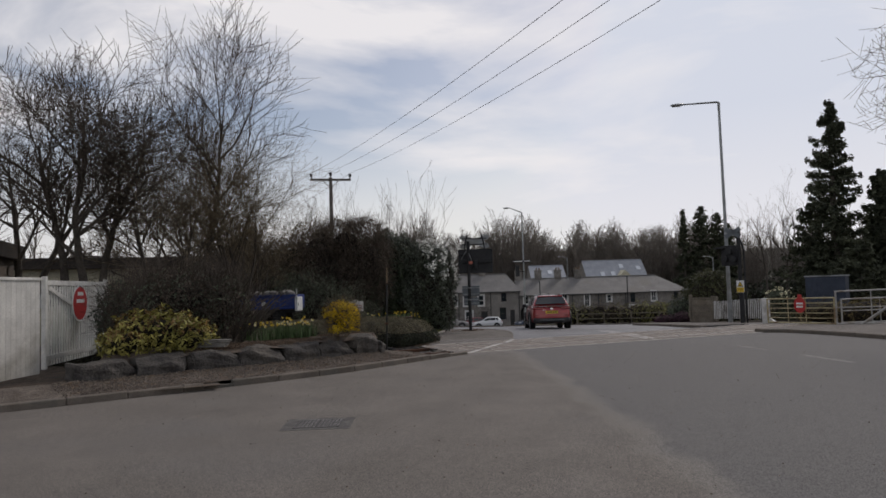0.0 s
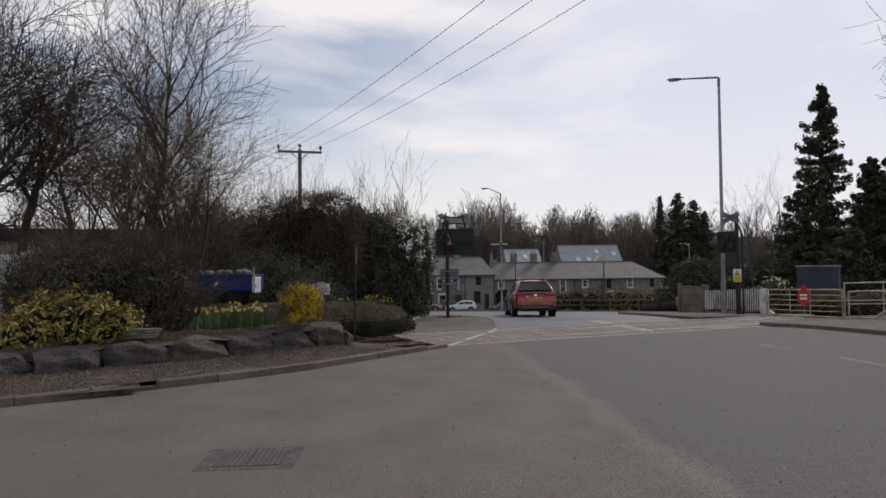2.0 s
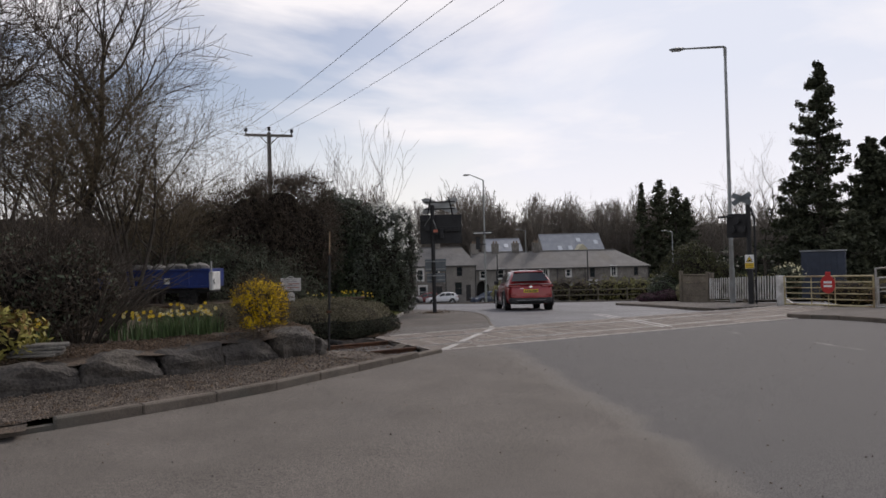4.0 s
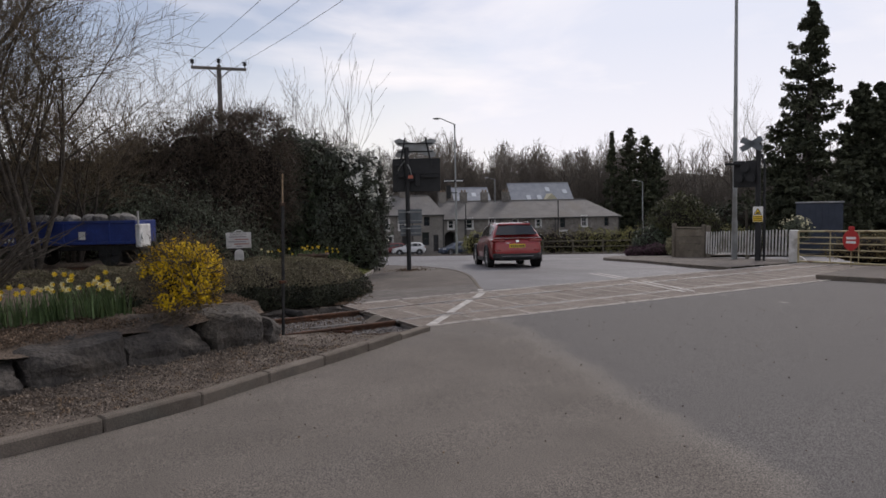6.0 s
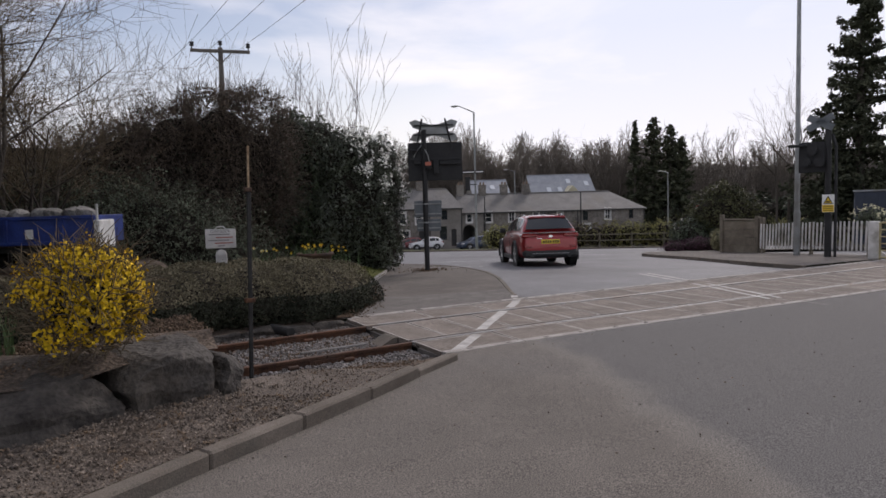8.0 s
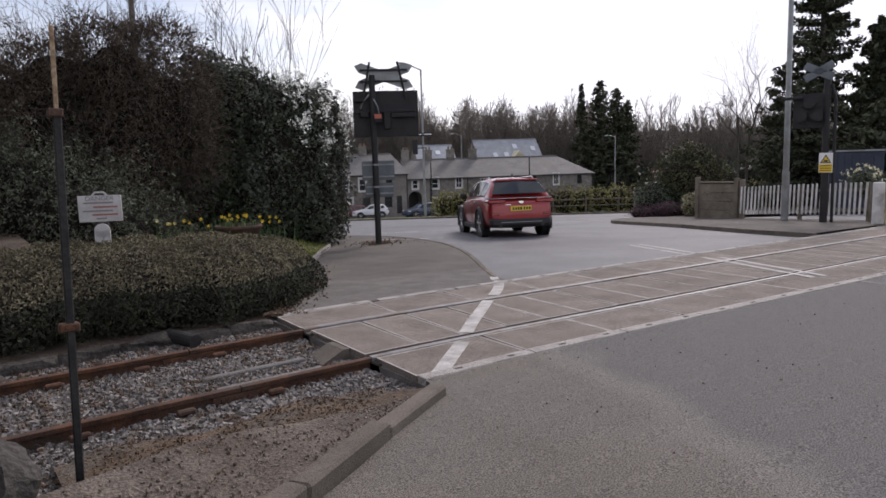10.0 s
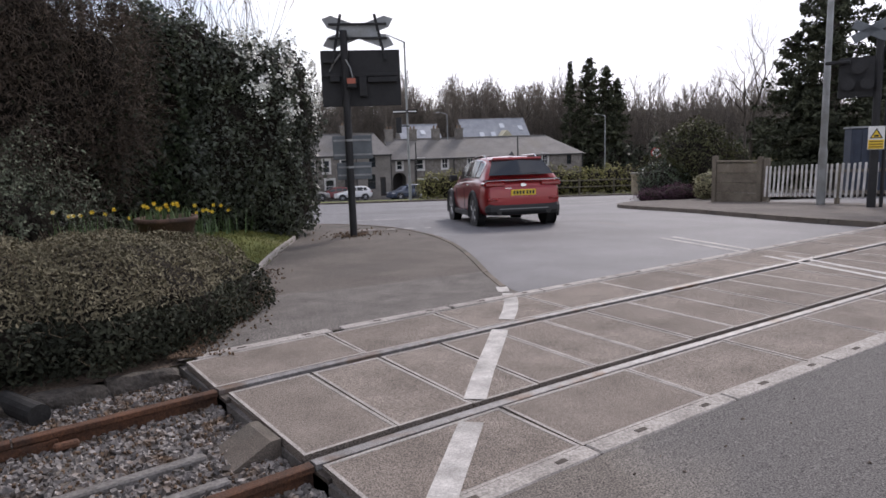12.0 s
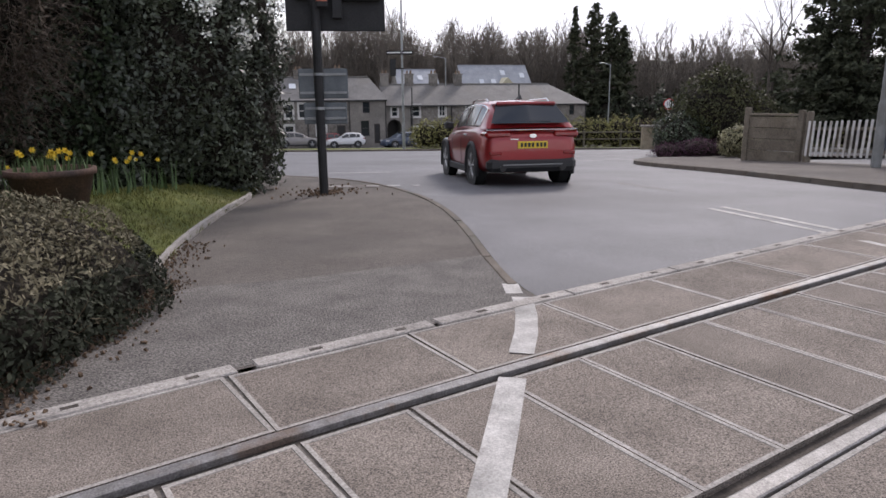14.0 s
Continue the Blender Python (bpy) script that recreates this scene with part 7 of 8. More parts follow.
M_door = plain("dark door paint", (0.035, 0.028, 0.024), 0.5)
M_gutter = plain("black gutter", (0.02, 0.02, 0.02), 0.5)
M_pot = mat("clay chimney pot", (0.16, 0.11, 0.08), (0.24, 0.17, 0.12), 3, 0.9, 0.2, 20)
ROW = Matrix.Translation((41.1, 61.6, -3.75)) @ pose(0, 0, 0, 0, 0, math.degrees(math.atan2(-0.401, 0.916)))


def pierced(bm, x0, x1, z0, z1, holes, y, deep):
    """A wall face with rectangular openings and their reveals."""
    xs = sorted({x0, x1, *(c for h in holes for c in h[:2])})
    zs = sorted({z0, z1, *(c for h in holes for c in h[2:4])})
    inside = lambda a, b: any(h[0] < a < h[1] and h[2] < b < h[3] for h in holes)
    for a, b in zip(xs, xs[1:]):
        for c, d in zip(zs, zs[1:]):
            if not inside((a + b) / 2, (c + d) / 2):
                bm.faces.new([bm.verts.new(p) for p in ((a, y, c), (b, y, c), (b, y, d), (a, y, d))])
    for a, b, c, d in (h[:4] for h in holes):
        for q in (((a, c), (b, c)), ((b, c), (b, d)), ((b, d), (a, d)), ((a, d), (a, c))):
            bm.faces.new([bm.verts.new(p) for p in ((q[0][0], y, q[0][1]), (q[1][0], y, q[1][1]), (q[1][0], y + deep, q[1][1]), (q[0][0], y + deep, q[0][1]))])


def house(u0, u1, front, eave, ridge, openings, chimneys, label, wall, hip_l=0.0, hip_r=0.0, arch=None, depth=8.0, m=ROW, slate=None, rooflights=(), group="terrace houses"):
    """openings: (centre, bottom, width, height, kind) with kind w, W (white frame), d or v."""
    root = thing("house", m @ pose(u0, front, 0), label, "house", group)
    w = u1 - u0
    holes = [(c - u0 - a / 2, c - u0 + a / 2, b, b + h) for c, b, a, h, k in openings]
    bm = BM()
    bmw = list(holes)
    if arch:
        bmw.append((arch[0] - u0, arch[1] - u0, -0.8, arch[2]))
    pierced(bm, 0, w, -0.8, eave, bmw, 0.0, 0.22)
    for x in (0, w):
        top = [(x, 0, -0.8), (x, depth, -0.8), (x, depth, eave)] + ([(x, depth / 2, ridge)] if not ((x == 0 and hip_l) or (x and hip_r)) else []) + [(x, 0, eave)]
        bm.faces.new([bm.verts.new(p) for p in top])
    bm.faces.new([bm.verts.new(p) for p in ((0, depth, -0.8), (w, depth, -0.8), (w, depth, eave), (0, depth, eave))])
    part("wall", bm, wall, root)
    if arch:
        bm = BM()
        a, b, top = arch[0] - u0, arch[1] - u0, arch[2]
        rr = (b - a) / 2
        pts = [((a + b) / 2 + rr * math.cos(t), top - rr + rr * math.sin(t)) for t in np.linspace(0, math.pi, 13)]
        for (x0, z0), (x1, z1) in zip(pts, pts[1:]):
            bm.faces.new([bm.verts.new(p) for p in ((x0, -0.004, z0), (x1, -0.004, z1), (x1, -0.004, top), (x0, -0.004, top))])
            bm.faces.new([bm.verts.new(p) for p in ((x0, -0.004, z0), (x1, -0.004, z1), (x1, 2.5, z1), (x0, 2.5, z0))])
        for x in (a, b):
            bm.faces.new([bm.verts.new(p) for p in ((x, 0, -0.8), (x, 0, top), (x, 2.5, top), (x, 2.5, -0.8))])
        part("archway", bm, wall, root, "round-headed stone archway")
        bm = BM()
        box(bm, a - 0.2, 2.5, -0.8, b + 0.2, 2.6, top)
        part("arch_door", bm, M_door, root, "dark doors inside the archway")
    for (c, b, a, h, k) in openings:
        x0, x1 = c - u0 - a / 2, c - u0 + a / 2
        if k == "d":
            bm = BM()
            box(bm, x0, 0.12, b, x1, 0.18, b + h, 0.0)
            dr_ = part("door", bm, M_door, root, "dark panelled door")
            bm = BM()
            box(bm, x0 + 0.12, 0.105, b + 0.2, x1 - 0.12, 0.119, b + h * 0.45)
            box(bm, x0 + 0.12, 0.105, b + h * 0.52, x1 - 0.12, 0.119, b + h * 0.92)
            part("door_panel", bm, M_gutter, dr_)
            continue
        t = 0.085 if k != "w" else 0.05
        bm = BM()
        for q in ((x0, b, x0 + t, b + h), (x1 - t, b, x1, b + h), (x0, b, x1, b + t), (x0, b + h - t, x1, b + h), (x0, b + h / 2 - 0.03, x1, b + h / 2 + 0.03)) + (((((x0 + x1) / 2 - 0.025, b, (x0 + x1) / 2 + 0.025, b + h)),) if k == "v" else ()):
            box(bm, q[0], 0.07, q[1], q[2], 0.15, q[3])
        fr = part("window", bm, M_frame if k != "w" else M_gutter, root, "white sash window" if k != "w" else "dark sash window")
        bm = BM()
        box(bm, x0 + 0.02, 0.152, b + 0.02, x1 - 0.02, 0.17, b + h - 0.02)
        part("pane", bm, M_glass, fr)
        if k != "w":
            bm = BM()
            box(bm, x0 - 0.12, -0.06, b - 0.14, x1 + 0.12, 0.02, b - 0.002)
            box(bm, x0 - 0.12, -0.02, b + h + 0.002, x1 + 0.12, 0.02, b + h + 0.18)
            box(bm, x0 - 0.12, -0.02, b, x0 - 0.003, 0.0, b + h)
            box(bm, x1 + 0.003, -0.02, b, x1 + 0.12, 0.0, b + h)
            part("surround", bm, M_frame, fr, "painted stone surround")
    bm = BM()
    o = 0.25
    rl, rr_ = (hip_l or 0), w - (hip_r or 0)
    e = eave - 0.06
    f1 = [(-0.02 if not hip_l else -o, -o, e), (w + (0.02 if not hip_r else o), -o, e), (rr_, depth / 2, ridge + 0.1), (rl, depth / 2, ridge + 0.1)]
    f2 = [(-0.02 if not hip_l else -o, depth + o, e), (w + (0.02 if not hip_r else o), depth + o, e), (rr_, depth / 2, ridge + 0.1), (rl, depth / 2, ridge + 0.1)]
    for f in (f1, f2):
        bm.faces.new([bm.verts.new(p) for p in f])
        bm.faces.new([bm.verts.new((p[0], p[1], p[2] - 0.12)) for p in f])
    if hip_r:
        bm.faces.new([bm.verts.new(p) for p in (f1[1], f2[1], f1[2])])
    if hip_l:
        bm.faces.new([bm.verts.new(p) for p in (f1[0], f2[0], f1[3])])
    rf = part("roof", bm, slate or M_slate, root, "weathered slate roof")
    bm = BM()
    tube(bm, [(rl, depth / 2, ridge + 0.11), (rr_, depth / 2, ridge + 0.11)], 0.1, 6)
    part("ridge_tiles", bm, slate or M_slate, rf)
    bm = BM()
    box(bm, -0.02, -o - 0.1, e - 0.1, w + 0.02, -o, e + 0.03)
    gt = part("gutter", bm, M_gutter, root, "black gutter")
    bm = BM()
    box(bm, w - 0.14, -0.09, -0.4, w - 0.05, -0.0, e - 0.1)
    part("downpipe", bm, M_gutter, root, "black downpipe")
    for x, z in rooflights:
        k = (z - e) / (ridge + 0.1 - e)
        y = -o + (depth / 2 + o) * k
        bm = BM()
        box(bm, -0.35, -0.5, 0.0, 0.35, 0.5, 0.06, 0.0, Matrix.Translation((x - u0, y, z + 0.02)) @ Matrix.Rotation(math.atan2(ridge - e, depth / 2 + o), 4, "X"))
        part("rooflight", bm, plain("bright rooflight glass", (0.6, 0.63, 0.66), 0.1, spec=0.8), rf, "pale rooflight")
    for x, hgt in chimneys:
        bm = BM()
        box(bm, x - u0 - 0.45, depth / 2 - 0.35, ridge - 0.6, x - u0 + 0.45, depth / 2 + 0.35, ridge + hgt, 0.02)
        box(bm, x - u0 - 0.52, depth / 2 - 0.42, ridge + hgt - 0.14, x - u0 + 0.52, depth / 2 + 0.42, ridge + hgt - 0.02, 0.01)
        ch = part("chimney", bm, wall, root, "stone chimney stack")
        for dx in (-0.2, 0.2):
            bm = BM()
            tube(bm, [(x - u0 + dx, depth / 2, ridge + hgt - 0.02), (x - u0 + dx, depth / 2, ridge + hgt + 0.34)], [0.13, 0.1], 8)
            part("chimney_pot", bm, M_pot, ch)
    return root


# heights are over the terrace's ground, 3.75 m below the crossing
E1, R1, E2, R2 = 4.8, 7.1, 4.15, 6.3
house(-15.5, -8.9, -0.6, E1, R1, [(-14.4, 2.95, 0.85, 1.5, "W"), (-10.85, 2.95, 0.85, 1.5, "W"), (-9.5, 2.95, 0.75, 1.5, "W"), (-10.9, 0.9, 0.95, 1.3, "W"), (-13.0, 0.1, 0.9, 2.1, "d")], [(-9.6, 0.9)], "end stone terrace house with pale sash windows", M_wall, rooflights=[(-10.3, 6.2)])
house(-8.9, -4.5, -0.6, E1, R1, [(-7.9, 2.95, 0.8, 1.4, "W"), (-5.9, 2.95, 0.8, 1.4, "W"), (-7.6, 0.7, 1.0, 1.5, "W"), (-5.5, 0.05, 0.9, 2.1, "d")], [(-5.3, 1.1)], "stone terrace house behind the parked cars", M_wall)
house(-4.5, -0.6, -0.6, E1, R1, [(-2.78, 3.4, 0.75, 1.15, "w"), (-2.95, 0.95, 0.9, 1.65, "w"), (-1.65, 0.15, 0.65, 2.1, "d")], [], "rendered terrace house with dark windows", M_render, hip_r=1.3)
house(-0.6, 2.3, 0.0, E2, R2, [(0.4, 2.95, 0.7, 1.05, "W")], [(0.0, 1.35)], "terrace house over a round archway", M_render, arch=(-0.45, 1.15, 2.65))
house(2.3, 6.9, 0.0, E2, R2, [(2.8, 2.9, 0.85, 1.2, "W"), (5.75, 2.9, 0.75, 1.15, "v"), (2.9, 0.6, 1.0, 1.15, "W"), (4.3, 0.6, 1.0, 1.15, "W"), (5.6, 0.05, 0.85, 2.0, "d")], [(2.85, 1.3), (5.7, 1.3)], "stone terrace house with white surrounds", M_wall)
house(6.9, 10.5, 0.0, E2, R2, [(8.85, 2.3, 0.7, 1.7, "v"), (7.2, 0.7, 0.9, 1.1, "W"), (8.85, 0.6, 0.7, 1.0, "v"), (10.0, 0.05, 0.8, 2.0, "d")], [(8.6, 1.3)], "stone terrace house with narrow paired windows", M_wall)
house(10.5, 14.3, 0.0, E2, R2, [(11.95, 2.95, 0.65, 0.95, "W"), (11.95, 1.0, 0.65, 0.8, "W"), (13.2, 0.05, 0.75, 1.9, "d")], [], "stone terrace house with small windows", M_wall)
house(14.3, 23.1, 0.0, E2, R2, [(15.25, 2.75, 0.7, 1.3, "w"), (15.3, 1.5, 1.1, 0.75, "W"), (18.2, 2.85, 0.7, 1.25, "v"), (21.3, 2.85, 0.6, 1.1, "w")], [], "long end terrace house with a hipped slate roof", M_wall, hip_r=3.2)
# Newer houses behind.
BACK = ROW @ pose(6.4, 21, 0.7)
house(-1.5, 4.6, 0.0, 4.9, 8.0, [(1.0, 3.0, 0.9, 1.1, "W")], [], "newer house with a pale slate roof behind the terrace", M_render, m=BACK, slate=M_newslate, rooflights=[(2.0, 6.9)], group="newer houses")
house(8.0, 18.6, 0.0, 4.7, 8.6, [(10.0, 3.0, 0.9, 1.1, "W"), (14.0, 3.0, 0.9, 1.1, "W")], [], "newer house with a pale slate roof and rooflights", M_render, m=BACK, slate=M_newslate, rooflights=[(11.0, 6.3), (12.8, 6.3), (14.6, 7.6), (17.5, 7.2)], group="newer houses")
bm = BM()
p0 = [(12.4, -0.5, 5.0), (16.2, -0.5, 5.0), (14.3, -0.5, 6.9)]
v = [bm.verts.new(p) for p in p0] + [bm.verts.new((x, 3.0, z)) for x, y, z in p0]
for f in ((0, 1, 2), (0, 2, 5, 3), (1, 4, 5, 2), (0, 3, 4, 1)):
    bm.faces.new([v[i] for i in f])
gb = part("dormer_gable", bm, M_cream)
gb.matrix_basis = BACK
tagged(gb, "buff gable in front of the pale slate roof", "gable")

# Thin dark service pole by the terrace, hedge and rail fence on the verge.
bm = BM()
tube(bm, [(0, 0, 0), (0, 0, 6.6)], 0.08, 8)
ob = part("service_pole", bm, M_gutter)
ob.matrix_basis = ROW @ pose(13.6, -3.0, -0.3)
tagged(ob, "thin dark pole before the terrace", "pole")
bm = BM()
tube(bm, [(0, 0, 0), (0, 0, 6.0)], 0.07, 8)
ob = part("service_pole", bm, M_gutter)
ob.matrix_basis = ROW @ pose(2.25, -0.5, 0)
tagged(ob, "thin dark pole before the terrace", "pole")


def hx(l, s=45.5):
    x, y = plan(s + 0.02 * l, l)
    return (x, y, ground_z(x, y))


rootv = thing("verge_hedge", pose(0, 0, 0), "long sparse green and brown hedge beyond the verge", "hedge")
_rng = np.random.default_rng(77)
_bl = []
for l in np.arange(-1.2, 46, 1.3):
    x, y, z = hx(l)
    _bl.append(((x, y, z + 0.85), (1.15, 1.0, 1.2 + 0.14 * math.sin(l * 1.7))))
core(_bl, 0.7, rootv, -9)
_p, _m = shell(_bl, 60000, _rng, depth=0.2)
_g = np.sin(_p[:, 0] * 0.7 + 1.5) + _rng.normal(size=len(_p)) * 0.9 > 0.1
v, f = leaves(_p[_g], _m[_g], 0.16, 0.08, _rng, 0.8)
quick("green_foliage", v, f, leafmat("yellow-green hedge leaves", (0.17, 0.165, 0.06), (0.29, 0.27, 0.11)), rootv, "yellow-green leaves")
v, f = leaves(_p[~_g], _m[~_g], 0.2, 0.04, _rng, 0.8)
quick("brown_foliage", v, f, M_brownleaf, rootv, "brown twigs and dead leaves")
rf = thing("rail_fence", pose(0, 0, 0), "brown timber post-and-rail fence before the hedge", "fence")
_ls = np.arange(2, 44, 2.4)
for l in _ls:
    x, y, z = hx(l, 44.0)
    bm = BM()
    box(bm, x - 0.06, y - 0.05, z - 0.2, x + 0.06, y + 0.05, z + 1.15, 0.01)
    part("post", bm, M_sleeperwood, rf)
for a, b in zip(_ls, _ls[1:]):
    for h in (0.55, 1.0):
        p, q = hx(a, 43.9), hx(b, 43.9)
        bm = BM()
        tube(bm, [(p[0], p[1], p[2] + h), (q[0], q[1], q[2] + h)], 0.045, 6)
        part("rail", bm, M_sleeperwood, rf)

# ---------------------------------------------------------------- the wood on the rise
def wood(name, rows, seed, label, dense=5):
    """Many bare trees, joined: nobody could count them."""
    rng = np.random.default_rng(seed)
    segs = []
    for s0, s1, l0, l1, n, h0, h1 in rows:
        for _ in range(n):
            x, y = plan(rng.uniform(s0, s1), rng.uniform(l0, l1))
            b = np.array([x, y, ground_z(x, y) - 0.3])
            l = across(x, y)
            h = rng.uniform(h0, h1) * (0.93 + 0.06 * math.sin(l * 0.33) + 0.06 * math.sin(l * 0.81 + 1) + 0.04 * math.sin(l * 1.9))
            d = np.array([rng.normal() * 0.05, rng.normal() * 0.05, 1.0])
            segs.append((b, b + d * h * 0.5, 0.16, 0.11))
            segs.append((b + d * h * 0.5, b + d * h * 0.95, 0.11, 0.03))
            for k in range(21):
                t = rng.uniform(0.25, 0.95)
                o = b + d * h * t
                a = rng.uniform(0, 6.28)
                ln = h * (1 - t * 0.75) * rng.uniform(0.28, 0.5)
                w = np.array([math.cos(a) * 0.42, math.sin(a) * 0.42, 0.91]) * ln
                e = o + w
                segs.append((o, e, 0.05, 0.025))
                for j in range(dense):
                    u = rng.uniform(0.35, 1.0)
                    p = o + w * u
                    q = p + (w / ln * 0.55 + rng.normal(size=3) * 0.3) * ln * rng.uniform(0.3, 0.6)
                    segs.append((p, q, 0.026, 0.014))
    v, f = bars(segs, 3)
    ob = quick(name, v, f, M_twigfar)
    return tagged(ob, label, "woodland", kind="stuff")


wood("wood", [(108, 128, -48, -8, 230, 14.5, 19.5), (112, 140, -12, 30, 280, 12.5, 16.5), (108, 135, 28, 75, 190, 10, 14), (100, 120, -75, -45, 40, 16, 22), (105, 130, 70, 110, 40, 11, 15), (140, 160, -30, 80, 50, 14, 17)], 71, "bare winter wood on the rise behind the houses")
wood("wood_left", [(38, 60, -62, -30, 34, 9, 14), (55, 85, -45, -25, 36, 11, 15)], 72, "bare winter trees beyond the garden")
wood("wood_right", [(50, 80, 48, 90, 60, 7, 10)], 73, "bare winter scrub behind the fences")
# The wooded bank that rises behind the trees.
_bv, _bf = [], []
_bl2 = np.linspace(-110, 130, 121)
for l in _bl2:
    for s, h in ((116, -1.0), (124, 4.4), (136, 7.2), (150, 9.0), (175, 9.2)):
        x, y = plan(s, float(l))
        k = noise.noise(Vector((l * 0.13, s * 0.1, 0.0))) * 1.6 + noise.noise(Vector((l * 0.6, s * 0.3, 4.0))) * 0.9
        _bv.append((x, y, ground_z(x, y) + (h + k if h > 0 else h) * (1.0 if l < 20 else 0.82)))
for i in range(120):
    for k in range(4):
        a = i * 5 + k
        _bf.append((a, a + 5, a + 6, a + 1))
tagged(raw("wooded_bank", _bv, _bf, mat("leaf litter and bramble bank", (0.035, 0.03, 0.022), (0.075, 0.064, 0.048), 0.5, 0.95, 0.8, 2.2, c=(0.04, 0.045, 0.025), grain=0.5, dist=0.4)), "brown bramble-covered bank rising through the wood", "bank", kind="structure")
# Dark evergreen undergrowth in the wood.
_rng = np.random.default_rng(90)
_pp, _mm, _bl = [], [], []
for s, l, h, w in [(101, -22, 8, 6), (100, -14, 6, 5), (103, -5, 7, 5), (101, 3, 6, 5), (103, 33, 6, 6), (103, 39, 6, 6), (102, 45, 5.5, 6), (101, 52, 6, 6), (100, 58, 5.5, 6), (104, 66, 6, 6), (102, 75, 8, 7), (98, 86, 6, 7), (100, -30, 8, 6), (99, -40, 9, 7), (96, -50, 8, 7), (104, 26, 6, 5), (105, 18, 5, 5), (104, 10, 5, 5), (62, 58, 3.5, 6), (66, 68, 4, 7), (60, 80, 5, 8)]:
    x, y = plan(s, l)
    _bl.append(((x, y, ground_z(x, y) + h * 0.4), (w, 3.0, h * 0.62)))
_p, _m = shell(_bl, 42000, _rng, depth=0.25, rough=0.3)
v, f = leaves(_p, _m, 0.7, 0.4, _rng, 0.8)
tagged(quick("undergrowth", v, f, M_ivy), "dark evergreen undergrowth of the wood", "woodland", kind="stuff")
# Near-black blobs under the leaves stand in for the undergrowth's inner shade.
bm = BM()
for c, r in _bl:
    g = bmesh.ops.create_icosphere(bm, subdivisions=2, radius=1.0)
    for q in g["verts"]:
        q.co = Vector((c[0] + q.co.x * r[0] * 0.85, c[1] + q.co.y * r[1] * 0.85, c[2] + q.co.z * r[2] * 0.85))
tagged(part("undergrowth_shade", bm, M_core), "near-black blobs that stand in for shade inside the undergrowth", "woodland", kind="stuff")
for k, (x, y, top, w) in enumerate(((79.9, 70.0, 14.0, 2.4), (82.0, 67.9, 14.4, 3.2), (83.6, 66.0, 13.0, 3.2), (84.6, 64.6, 11.0, 3.0))):
    conifer((x, y, ground_z(x, y)), top - ground_z(x, y), w, 80 + k, "tall dark conifer before the wood", n=5200, shape=0.5 if k else 0.75, gaps=0.05 if k else 0.45, bottom=0.1, leaf=0.7)
for k, (x, y, h) in enumerate(((98, 48, 9.0), (104, 44, 10.0), (106, 40, 8.5), (113, 33, 9))):
    conifer((x, y, ground_z(x, y)), h, 4.0, 90 + k, "broad dark conifer on the edge of the wood", n=3500, shape=0.5, gaps=0.1, bottom=0.0, leaf=0.8)
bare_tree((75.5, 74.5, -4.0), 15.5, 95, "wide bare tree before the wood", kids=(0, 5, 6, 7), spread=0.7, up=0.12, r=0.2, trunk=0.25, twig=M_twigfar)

# ---------------------------------------------------------------- cars
M_tyre = plain("tyre rubber", (0.018, 0.018, 0.018), 0.85, spec=0.2)
M_alloy = plain("bright alloy", (0.5, 0.5, 0.5), 0.35, metal=0.8)
M_darkalloy = plain("dark alloy", (0.03, 0.03, 0.03), 0.4, metal=0.5)
M_trim = plain("black plastic trim", (0.02, 0.02, 0.021), 0.6)
M_chrome = plain("chrome", (0.6, 0.6, 0.6), 0.12, metal=1.0)
M_carglass = plain("tinted car glass", (0.016, 0.02, 0.024), 0.06, spec=0.7)
M_tail = plain("red lamp plastic", (0.22, 0.008, 0.008), 0.2, coat=0.5)
M_plate = plain("yellow number plate", (0.72, 0.5, 0.03), 0.5)


